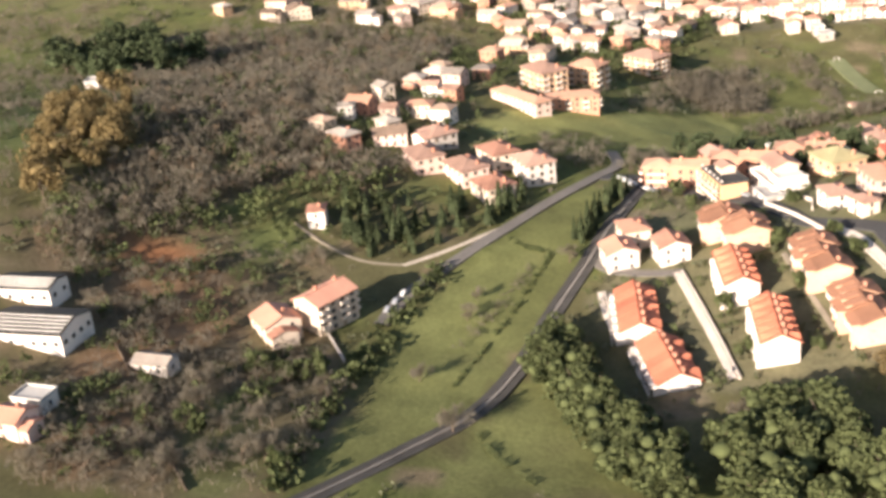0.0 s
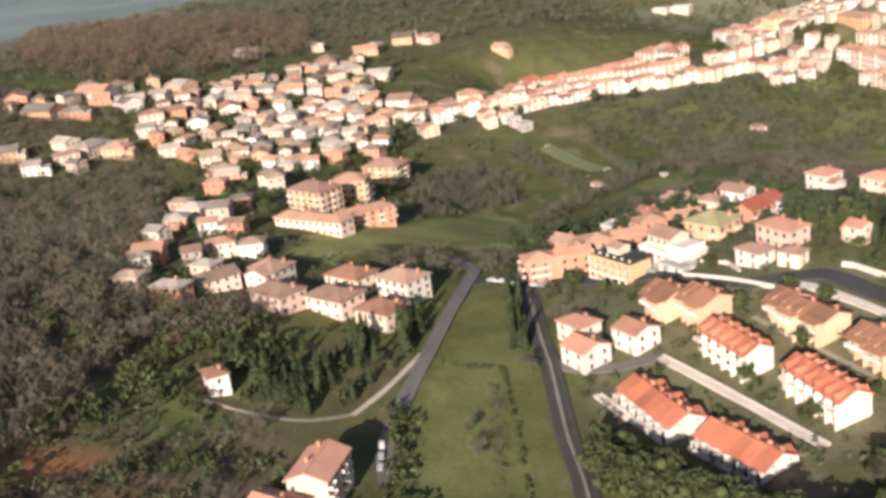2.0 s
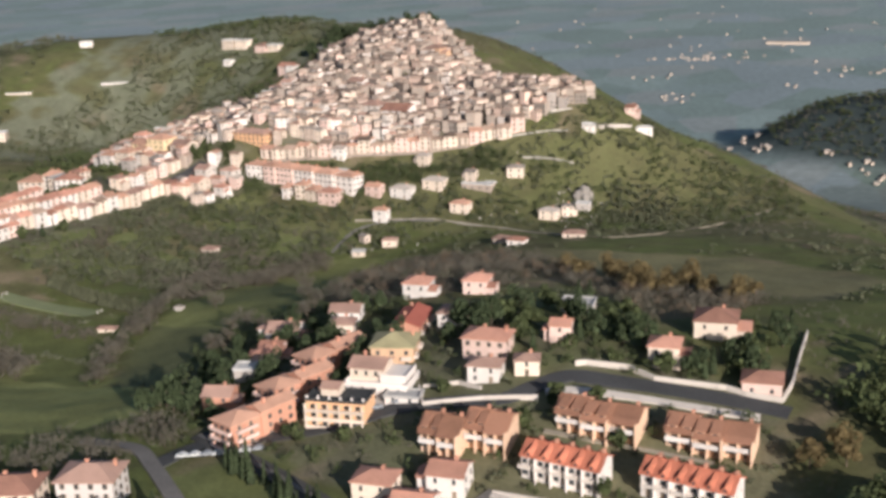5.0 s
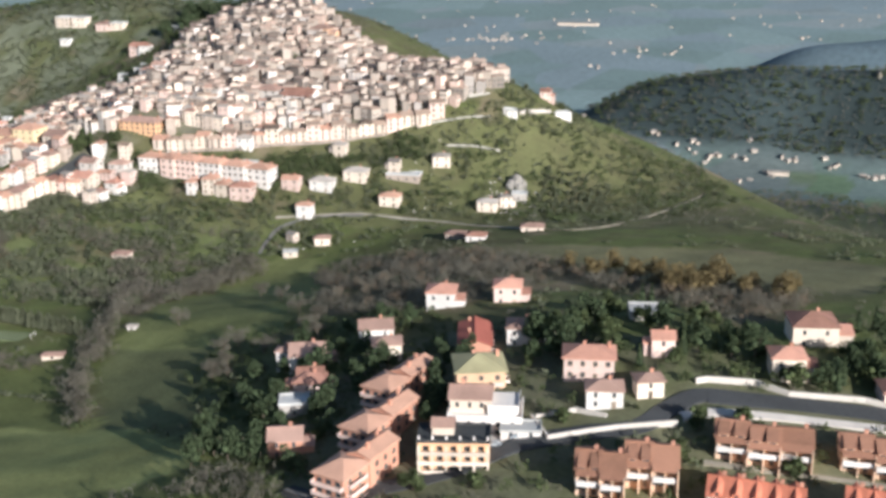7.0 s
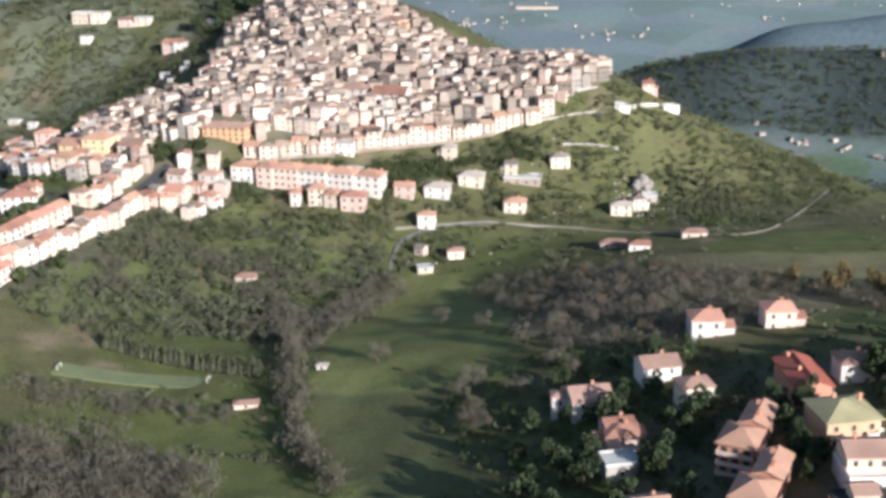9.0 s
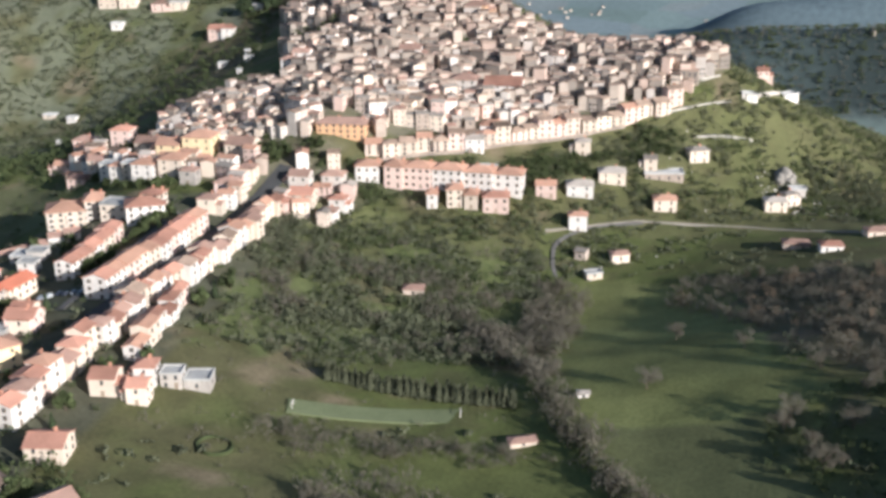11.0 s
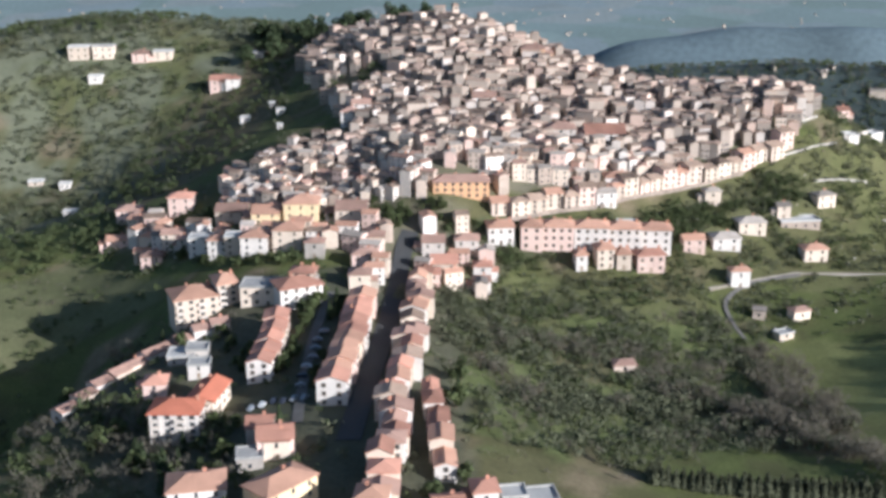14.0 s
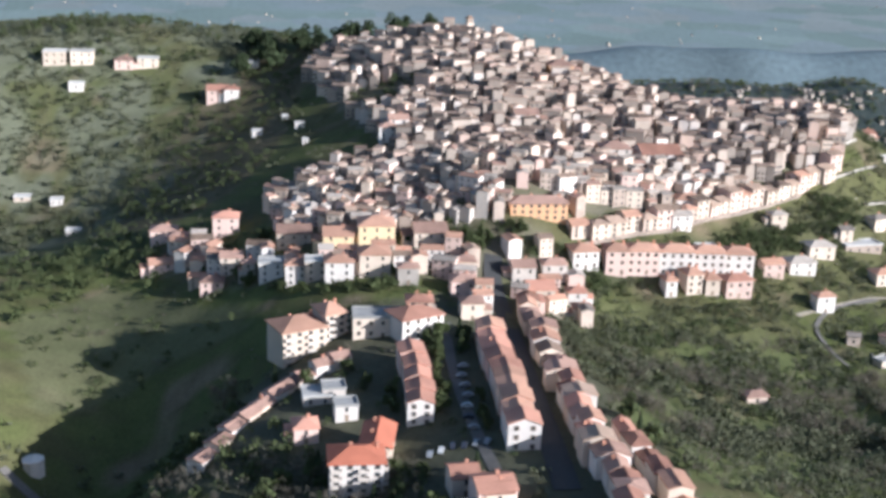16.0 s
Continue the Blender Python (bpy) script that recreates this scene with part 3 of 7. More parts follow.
BALCONY = Shape().box(-0.9, 0.9, -0.75, 0.05, -0.12, 0.0).box(-0.9, 0.9, -0.75, -0.68, 0, 0.48).box(-0.9, -0.83, -0.68, 0, 0, 0.48).box(0.83, 0.9, -0.68, 0, 0, 0.48).mesh("balcony", [CONCRETE])
CHIMNEY = Shape().box(-0.22, 0.22, -0.22, 0.22, -0.6, 0.75).box(-0.32, 0.32, -0.32, 0.32, 0.75, 0.86).box(-0.18, 0.18, -0.18, 0.18, 0.86, 1.0).mesh("chimney", [WALL["brick"]])


def gable_wall(l, w, h, rise):
    s = Shape()
    x, y = l / 2, w / 2
    s.poly([(-x, -y, -3), (x, -y, -3), (x, y, -3), (-x, y, -3), (-x, -y, h), (x, -y, h), (x, y, h), (-x, y, h), (-x, 0, h + rise), (x, 0, h + rise)],
           [(0, 1, 5, 4), (2, 3, 7, 6), (1, 2, 6, 9, 5), (3, 0, 4, 8, 7)])
    return s


def gable_roof(l, w, h, rise, over=0.4, thick=0.22, ridge=True):
    s = Shape()
    k = rise / (w / 2)
    x, y = l / 2 + over * 0.7, w / 2 + over
    prof = [(-y, h - over * k + 0.02), (0, h + rise + 0.02), (y, h - over * k + 0.02), (y, h - over * k + thick), (0, h + rise + thick), (-y, h - over * k + thick)]
    pts = [(-x, a, b) for a, b in prof] + [(x, a, b) for a, b in prof]
    s.poly(pts, [(0, 1, 7, 6), (1, 2, 8, 7), (2, 3, 9, 8), (3, 4, 10, 9), (4, 5, 11, 10), (5, 0, 6, 11), (0, 5, 4, 1), (1, 4, 3, 2), (6, 7, 10, 11), (7, 8, 9, 10)])
    if ridge:
        s.box(-x, x, -0.12, 0.12, h + rise + thick - 0.03, h + rise + thick + 0.09)
    return s


def hip_roof(l, w, h, rise, over=0.4, thick=0.2):
    s = Shape()
    x, y, r = l / 2 + over, w / 2 + over, max((l - w) / 2, 0.25)
    low = [(-x, -y, h), (x, -y, h), (x, y, h), (-x, y, h)]
    mid = [(a, b, h + thick) for a, b, _ in low]
    s.poly(low + mid + [(-r, 0, h + thick + rise), (r, 0, h + thick + rise)],
           [(3, 2, 1, 0), (0, 1, 5, 4), (1, 2, 6, 5), (2, 3, 7, 6), (3, 0, 4, 7), (4, 5, 9, 8), (6, 7, 8, 9), (5, 6, 9), (7, 4, 8)])
    return s


def flat_roof(l, w, h):
    x, y = l / 2 + 0.15, w / 2 + 0.15
    return Shape().box(-x, x, -y, y, h, h + 0.18).box(-x, x, -y, -y + 0.2, h + 0.18, h + 0.5).box(-x, x, y - 0.2, y, h + 0.18, h + 0.5).box(-x, -x + 0.2, -y + 0.2, y - 0.2, h + 0.18, h + 0.5).box(x - 0.2, x, -y + 0.2, y - 0.2, h + 0.18, h + 0.5)


NAMES = {"red": "terracotta", "coral": "bright clay", "brown": "weathered brown", "olive": "mossy", "grey": "flat grey", "white": "flat white", "old": "weathered", "clay": "salmon clay", "rust": "dark red", "grey_old": "lichen-grey"}
PLASTER = {"cream": "cream", "white": "white", "pink": "pinkish", "ochre": "ochre", "orange": "bright orange", "yellow": "pale yellow", "peach": "peach", "brick": "brick-red", "grey": "grey stone", "stone": "old stone"}


def facade(root, l, w, h, floors, kind, sides, balconies=False, pitch=1.9, door=True, joined=False):
    """Windows, doors and balconies as single parts on the named sides: front, back, left, right."""
    step = h / floors
    tiny = Shape()
    for side in sides:
        span, off, turn = {"front": (l, w / 2, 0), "right": (w, l / 2, 90), "back": (l, w / 2, 180), "left": (w, l / 2, 270)}[side]
        cols = max(1, int(span / pitch))
        for f in range(floors):
            for c in range(cols):
                u = (c + 0.5 - cols / 2) * span / cols
                m = pose(0, 0, 0, 0, 0, turn) @ pose(u, -off, f * step + 0.38 * step)
                if f == 0 and c == cols // 2 and side == "front" and door:
                    put("door", DOOR, root, pose(0, 0, 0, 0, 0, turn) @ pose(u, -off, 0.02))
                    continue
                if joined:
                    s = PANES[kind]
                    tiny.poly([m @ Vector(p) for p in s.v], s.f)
                    tiny.m[-len(s.f):] = s.m
                    continue
                put("window", WINDOW[kind], root, m)
                if balconies and f > 0 and side in ("front", "right") and c % 2 == 0:
                    put("balcony", BALCONY, root, pose(0, 0, 0, 0, 0, turn) @ pose(u, -off, f * step + 0.05))
    if tiny.v:
        tagged(put("glazing", tiny.mesh("glazing", [GLASS, SHUTTER]), root), kind="stuff")


def house(name, x, y, rot, l, w, h, floors, wall, roof, label, category, group, shape="gable", sides=("front", "right"), kind="plain", balconies=False, rise=None, pitch=1.9, chimneys=1, pull=0.0, door=True, joined=False, wing=0.0, eaves=0.4):
    root = new(name)
    z = min(ground_z(x + dx, y + dy) for dx in (-l / 3, l / 3) for dy in (-w / 3, w / 3)) + 0.3 * pull
    root.matrix_basis = pose(x, y, z, 0, 0, rot)
    root.empty_display_size = 0.5
    tagged(root, label, category, group)
    TAKEN.append((x, y, 0.5 * math.hypot(l, w)))
    rise = rise if rise is not None else 0.19 * w
    if shape == "flat":
        put("wall", Shape().box(-l / 2, l / 2, -w / 2, w / 2, -3, h).mesh("wall", [WALL[wall]]), root)
        put("roof", flat_roof(l, w, h).mesh("roof", [ROOF[roof]]), root)
    elif shape == "hip":
        put("wall", Shape().box(-l / 2, l / 2, -w / 2, w / 2, -3, h).mesh("wall", [WALL[wall]]), root)
        put("roof", hip_roof(l, w, h, rise * 1.15, over=eaves).mesh("roof", [ROOF[roof]]), root)
    else:
        put("wall", gable_wall(l, w, h, rise).mesh("wall", [WALL[wall]]), root)
        put("roof", gable_roof(l, w, h, rise, over=eaves).mesh("roof", [ROOF[roof]]), root)
    if shape != "flat":
        for c in range(chimneys):
            put("chimney", CHIMNEY, root, pose((c + 0.5 - chimneys / 2) * l / max(chimneys, 1) + 0.15 * l, 0.18 * w, h + rise * 0.6))
    facade(root, l, w, h, floors, kind, sides, balconies, pitch, door, joined)
    if wing:
        # a lower extension against one end of the house
        side, wl, ww, wh = (1 if wing > 0 else -1), abs(wing), w * 0.72, h * 0.66
        at = pose(side * (l / 2 + wl / 2 - 0.06), -side * 0.1 * w, 0)
        ext = put("wing", gable_wall(wl, ww, wh, 0.16 * ww).mesh("wing", [WALL[wall]]), root, at)
        put("wing_roof", gable_roof(wl, ww, wh, 0.16 * ww, over=0.25, ridge=False).mesh("wing_roof", [ROOF[roof if shape != "flat" else "brown"]]), ext)
    return root


def villa(x, y, rot, l, w, h, wall, roof):
    flat = roof in ("grey", "white")
    label = f"{PLASTER[wall]} detached house with a {NAMES[roof]} {'roof' if flat else 'tile roof'} among gardens"
    ext = 0.0 if h < 2.7 or flat or int(x * 11 + y * 5) % 5 < 2 else (0.34 if int(x * 3 + y * 13) % 2 else -0.34)
    if ext:
        l *= 0.84
    if h < 2.7:
        label = f"low {PLASTER[wall]} outbuilding with a {NAMES[roof]} {'roof' if flat else 'tile roof'}"
    house("house" if h >= 2.7 else "outbuilding", x, y, rot, l, w, h, 1 if h < 2.7 else (2 if h < 4.6 else 3), wall, roof, label, "house", "houses in gardens",
          "flat" if flat else ("hip" if (int(x * 7 + y * 3) % 3) else "gable"), kind="plain", chimneys=0 if h < 2.7 else 1, eaves=0.3, pitch=2.6 if l > 4 else 1.9, wing=ext * l, joined=h < 2.7, door=h >= 2.7)


def town_house(x, y, rot, l, w, h):
    r = random.Random(int(x * 31 + y * 17))
    wall, roof = r.choice(["cream", "white", "pink", "stone", "ochre", "cream", "white", "brick"]), r.choice(["old", "grey_old", "brown", "grey_old", "clay"])
    house("town_house", x, y, rot + 50 + r.choice((0, 0, 90)) + r.uniform(-30, 30), l * r.uniform(0.75, 1.0), w * r.uniform(0.7, 0.95), h + r.uniform(-0.4, 0.8), 2, wall, roof, f"{PLASTER[wall]} two-storey town house with {NAMES[roof]} tiles",
          "house", "houses of the western quarter", r.choice(["hip", "gable"]), door=False, kind="plain", pitch=1.9, sides=("front", "right", "left"), joined=True, wing=r.choice((0, 0, 0, 0, 2.2, -2.0, 2.8, -1.6)), chimneys=r.choice((0, 0, 0, 1)))


def block(x, y, rot, l, w, h, floors, wall, roof, extra="", shape="hip"):
    house("apartment_block", x, y, rot, l, w, h, floors, wall, roof, f"{PLASTER[wall]} {('two', 'three', 'four', 'five')[floors - 2]}-storey apartment block with a {NAMES[roof]} roof",
          "apartment block", "apartment blocks", "flat" if roof in ("white", "grey") else shape, sides=("front", "right"),
          kind="wide" if floors > 3 else "shutter", balconies=bool(extra) or floors >= 4 or wall in ("ochre", "brick"), pitch=2.0, chimneys=2)


def barn(x, y, rot, l, w, h):
    root = house("barn", x, y, rot, l, w, h, 1, "white", "slate", "white farm shed with a dark ribbed roof and pale strips", "barn", "farm sheds", rise=0.12 * w, pitch=2.0, chimneys=0, kind="wide")
    k = 0.12 * w / (w / 2)
    for i in range(5):
        y0 = -w / 2 + (i + 0.5) * w / 10
        zz = h + 0.12 * w * (1 - abs(y0) / (w / 2)) + 0.24
        put("roof_strip", Shape().box(-l / 2, l / 2, -0.09, 0.09, 0, 0.06).mesh("roof_strip", [ROOF["white"]]), root, pose(0, y0, zz, math.degrees(math.atan(k))))


def cross_gable(w, h, rise, half, out, tip):
    """A small gabled roof that runs out of a roof slope: half its width, how far it stands out, the height of its tip."""
    d = Shape()
    y = w / 2 + out
    d.poly([(-half, -y, h - 0.1), (half, -y, h - 0.1), (0, -y, h + tip), (-half, -0.1, h + rise - 0.05), (half, -0.1, h + rise - 0.05), (0, -0.1, h + rise + 0.3)], [(0, 1, 2), (0, 2, 5, 3), (2, 1, 4, 5), (3, 5, 4), (0, 3, 4, 1)])
    return d


def terrace(x, y, rot, l, w, h, units, style):
    """A row of joined houses, each a thing of its own."""
    uw = l / units
    z0 = ground_z(x, y)
    c, s = math.cos(radians(rot)), math.sin(radians(rot))
    walls, roofs = {"low": ("white", "coral"), "dormer": ("white", "coral"), "stepped": ("peach", "tile")}[style]
    for i in range(units):
        u = (i + 0.5 - units / 2) * uw
        px, py = x + c * u, y + s * u
        root = new("terraced_house")
        plain = style == "stepped" and i == units - 1
        step = {"stepped": 0.7 * (i % 2), "low": 0.0, "dormer": 0.0}[style]
        root.matrix_basis = pose(px + s * step, py - c * step, (ground_z(px, py) + z0) / 2 - 0.2, 0, 0, rot)
        TAKEN.append((px, py, 0.55 * w))
        rise = (0.24 if style != "stepped" else 0.19) * w
        tagged(root, {"low": "low white terraced house under a bright terracotta roof", "dormer": "white terraced house with a red roof and pointed dormer",
                      "stepped": "peach terraced house with loggias, balconies and red tiles"}[style], "house", "terraced houses of the settlement")
        put("wall", gable_wall(uw - 0.04, w, h, rise).mesh("wall", [WALL[walls]]), root)
        put("roof", gable_roof(uw - 0.04, w, h, rise, over=0.35 if style != "stepped" else 0.45, ridge=True).mesh("roof", [ROOF[roofs]]), root)
        put("party_wall", Shape().box(-0.09, 0.09, -w / 2 - (1.25 if style == "stepped" else 0.5), w / 2, -1, h * 0.98).mesh("party_wall", [WALL[walls]]), root, pose(uw / 2 - 0.02, -0.35, 0))
        if style == "dormer":
            for turn in (0, 180):
                dm = put("dormer", cross_gable(w, h, rise, 0.38 * uw, 0.15, 0.95).mesh("dormer", [ROOF["coral"]]), root, pose(0, 0, 0, 0, 0, turn))
                put("window", WINDOW["small"], dm, pose(0, -w / 2 - 0.13, h - 0.02))
        if style == "low":
            if i % 2:
                put("cross_gable", cross_gable(w, h, rise, 0.78 * uw, 0.3, 1.0).mesh("cross_gable", [ROOF["coral"]]), root, pose(-0.3 * uw, 0, 0, 0, 0, 180))
            porch = Shape().box(-uw * 0.42, uw * 0.1, -w / 2 - 1.1, -w / 2, h * 0.62, h * 0.72).box(-uw * 0.42, -uw * 0.32, -w / 2 - 1.1, -w / 2 - 0.9, -1, h * 0.62).box(0, uw * 0.1, -w / 2 - 1.1, -w / 2 - 0.9, -1, h * 0.62).box(-uw * 0.5, uw * 0.5, -w / 2 - 1.5, -w / 2 - 1.35, -1, 0.5)
            put("porch", porch.mesh("porch", [WALL["white"]]), root, None, "white porch with a low garden wall")
        if style == "stepped" and not plain:
            for side in (-0.26, 0.26):
                box = Shape().box(-uw * 0.15, uw * 0.15, -w * 0.5 - 0.25, -w * 0.12, h - 0.3, h + 0.5)
                log = put("roof_loggia", box.mesh("roof_loggia", [WALL["peach"]]), root, pose(side * uw, 0, 0), "peach roof loggia")
                put("loggia_roof", Shape().poly([(-uw * 0.19, -w * 0.5 - 0.45, h + 0.45), (uw * 0.19, -w * 0.5 - 0.45, h + 0.45), (uw * 0.19, -w * 0.05, h + 1.15), (-uw * 0.19, -w * 0.05, h + 1.15), (-uw * 0.19, -w * 0.5 - 0.45, h + 0.6), (uw * 0.19, -w * 0.5 - 0.45, h + 0.6), (uw * 0.19, -w * 0.05, h + 1.3), (-uw * 0.19, -w * 0.05, h + 1.3)], [(0, 3, 2, 1), (4, 5, 6, 7), (0, 1, 5, 4), (1, 2, 6, 5), (2, 3, 7, 6), (3, 0, 4, 7)]).mesh("loggia_roof", [ROOF["tile"]]), log)
                put("window", WINDOW["wide"], log, pose(0, -w * 0.5 - 0.25, h - 0.2))
        if style == "stepped":
            put("inner_wall", Shape().box(-0.09, 0.09, -w / 2 - 1.15, -w / 2, -1, h * 0.92).mesh("inner_wall", [WALL["peach"]]), root, pose(0, 0, 0))
            loggia = put("loggia_floor", Shape().box(-uw / 2 + 0.1, uw / 2 - 0.1, -w / 2 - 1.2, -w / 2, h * 0.46, h * 0.52).mesh("loggia_floor", [WALL["peach"]]), root)
            put("parapet", Shape().box(-uw / 2 + 0.1, uw / 2 - 0.1, -w / 2 - 1.25, -w / 2 - 1.15, h * 0.46, h * 0.52 + 0.55).mesh("parapet", [WALL["white"]]), loggia, None, "pale balcony parapet")
            put("front_eave", Shape().poly([(-uw / 2, -w / 2 - 1.45, h * 0.90), (uw / 2, -w / 2 - 1.45, h * 0.90), (uw / 2, -w / 2 - 0.1, h + 0.12), (-uw / 2, -w / 2 - 0.1, h + 0.12), (-uw / 2, -w / 2 - 1.45, h * 0.90 + 0.14), (uw / 2, -w / 2 - 1.45, h * 0.90 + 0.14), (uw / 2, -w / 2 - 0.1, h + 0.26), (-uw / 2, -w / 2 - 0.1, h + 0.26)], [(0, 3, 2, 1), (4, 5, 6, 7), (0, 1, 5, 4), (1, 2, 6, 5), (2, 3, 7, 6), (3, 0, 4, 7)]).mesh("front_eave", [ROOF["tile"]]), root)
        put("chimney", CHIMNEY, root, pose(uw * 0.3, 0.6, h + rise * 0.8))
        floors = 2
        facade(root, uw, w, h, floors, "loggia" if style == "stepped" else "wide" if style == "dormer" else "plain", ["front"], style != "low", pitch=uw / 2.05 if uw > 2.4 else uw)
        if i in (0, units - 1):
            facade(root, uw, w, h, floors, "plain", ["right" if i else "left"], False, pitch=2.4)


def stepped_block(x, y, rot, wall="brick", roof="clay"):
    """Apartment house of two joined bodies, a hipped front and a narrower gabled wing set back from it, with long balconies."""
    root = tagged(new("apartment_block"), "brick-red three-storey apartment house with balconies and salmon tile roofs", "apartment block", "apartment blocks")
    z = min(ground_z(x - 2, y - 4), ground_z(x + 2, y - 4), ground_z(x, y + 4))
    root.matrix_basis = pose(x, y, z, 0, 0, rot)
    for dy in (-4, 0, 4):
        TAKEN.append((x, y + dy, 4.2))
    front = put("front_body", Shape().box(-2.5, 2.5, -6.2, 0.4, -3, 4.7).mesh("front_body", [WALL[wall]]), root)
    put("front_roof", hip_roof(5.0, 6.6, 4.7, 1.2, over=0.4).mesh("front_roof", [ROOF[roof]]), front, pose(0, -2.9, 0))
    wing = put("wing", gable_wall(7.4, 3.8, 5.3, 0.7).mesh("wing", [WALL[wall]]), root, pose(0.9, 3.6, 0, 0, 0, 90))
    put("wing_roof", gable_roof(7.4, 3.8, 5.3, 0.7, over=0.3).mesh("wing_roof", [ROOF[roof]]), wing)
    put("chimney", CHIMNEY, root, pose(1.3, 1.6, 6.0))
    put("chimney", CHIMNEY, root, pose(0.4, 5.2, 5.9))
    for f in range(3):
        zf = 0.25 + 1.55 * f
        put("balcony", Shape().box(-2.6, 2.6, -7.0, -6.2, zf - 0.12, zf).box(-2.6, 2.6, -7.0, -6.9, zf, zf + 0.5).box(-2.6, -2.5, -6.9, -6.2, zf, zf + 0.5).box(2.5, 2.6, -6.9, -6.2, zf, zf + 0.5).mesh("balcony", [WALL["pink"]]), root, None, "long pale balcony parapet")
        for u in (-1.6, 0.0, 1.6):
            put("window", WINDOW["wide"], root, pose(u, -6.2, zf + 0.25))
        for v in (-4.6, -2.2, 1.6, 3.8, 6.0):
            put("window", WINDOW["shutter"], root, pose(2.5 if v < 0 else 2.8, v, zf + 0.3, 0, 0, 90))
        put("balcony", Shape().box(0, 0.75, -5.4, -1.2, zf - 0.12, zf).box(0.68, 0.75, -5.4, -1.2, zf, zf + 0.5).box(0, 0.68, -5.4, -5.33, zf, zf + 0.5).mesh("balcony", [WALL["pink"]]), root, pose(2.5, 0, 0), "long pale balcony parapet")


def terraced_villa(x, y, rot):
    """White apartment house with stepped roof terraces round a smaller tiled upper storey."""
    root = tagged(new("apartment_block"), "white three-storey apartment house with wide terraces and a brown tile roof", "apartment block", "apartment blocks")
    root.matrix_basis = pose(x, y, min(ground_z(x - 4, y - 3), ground_z(x + 4, y - 3)), 0, 0, rot)
    TAKEN.append((x, y, 6.4))
    put("lower_body", Shape().box(-5.6, 5.6, -3.8, 3.6, -3, 2.9).mesh("lower_body", [WALL["white"]]), root)
    put("terrace_parapet", Shape().box(-5.7, 5.7, -3.9, -3.75, 2.9, 3.5).box(-5.7, -5.55, -3.75, 3.5, 2.9, 3.5).box(5.55, 5.7, -3.75, 3.5, 2.9, 3.5).mesh("terrace_parapet", [WALL["white"]]), root)
    put("side_body", Shape().box(0.4, 5.1, -2.3, 3.4, 2.9, 4.2).box(0.3, 5.2, -2.4, -2.28, 4.2, 4.6).box(5.08, 5.2, -2.28, 3.4, 4.2, 4.6).mesh("side_body", [WALL["white"]]), root)
    put("upper_body", gable_wall(6.2, 5.0, 5.3, 0.9).mesh("upper_body", [WALL["cream"]]), root, pose(-2.3, 0.9, 0))
    put("roof", gable_roof(6.2, 5.0, 5.3, 0.9, over=0.5).mesh("roof", [ROOF["brown"]]), root, pose(-2.3, 0.9, 0))
    put("chimney", CHIMNEY, root, pose(-3.6, 1.7, 6.1))
    for u in (-4.4, -2.4, -0.2, 2.0, 4.2):
        put("window", WINDOW["wide"], root, pose(u, -3.8, 0.5))
        put("window", WINDOW["plain"], root, pose(u, -3.8, 1.8))
    for u in (-4.3, -2.4, -0.6):
        put("window", WINDOW["plain"], root, pose(u, -1.6, 3.9))
    for v in (-2.2, 0.2, 2.4):
        put("window", WINDOW["plain"], root, pose(5.6, v, 1.2, 0, 0, 90))
    put("garage_roof", Shape().box(-2.6, 5.0, -6.4, -3.9, -2, 0.7).mesh("garage_roof", [CONCRETE]), root)


def loggia_house(x, y, rot):
    """Orange and white house with arcaded balconies on every floor and a dark roof terrace."""
    root = tagged(new("apartment_block"), "orange and white three-storey house with arcaded balconies and a roof terrace", "apartment block", "apartment blocks")
    root.matrix_basis = pose(x, y, min(ground_z(x - 3, y - 3), ground_z(x + 3, y - 3)), 0, 0, rot)
    TAKEN.append((x, y, 6.0))
    put("body", Shape().box(-5.2, 5.2, -2.4, 3.0, -3, 4.5).mesh("body", [WALL["orange"]]), root)
    put("roof_terrace", flat_roof(10.4, 5.4, 4.5).mesh("roof_terrace", [ROOF["slate"]]), root, pose(0, 0.3, 0))
    put("stair_house", gable_wall(3.2, 3.0, 6.0, 0.5).mesh("stair_house", [WALL["cream"]]), root, pose(-1.6, 1.2, 0))
    put("stair_roof", gable_roof(3.2, 3.0, 6.0, 0.5, over=0.3).mesh("stair_roof", [ROOF["brown"]]), root, pose(-1.6, 1.2, 0))
    for f in range(3):
        zf = 0.1 + 1.5 * f
        put("balcony", Shape().box(-5.2, 5.2, -3.6, -2.4, zf - 0.14, zf).box(-5.2, 5.2, -3.6, -3.5, zf, zf + 0.48).mesh("balcony", [WALL["cream"]]), root, None, "cream balcony parapet")
        for k in range(6):
            put("pillar", Shape().box(-0.14, 0.14, -0.14, 0.14, 0, 1.36).mesh("pillar", [WALL["cream"]]), root, pose(-5.0 + 2.0 * k, -3.42, zf))
        for k in range(5):
            put("window", WINDOW["wide"], root, pose(-4.0 + 2.0 * k, -2.4, zf + 0.25))
    for k in range(6):
        put("roof_pillar", Shape().box(-0.16, 0.16, -0.16, 0.16, 0, 0.9).mesh("roof_pillar", [WALL["white"]]), root, pose(-5.0 + 2.0 * k, -2.3, 4.6))


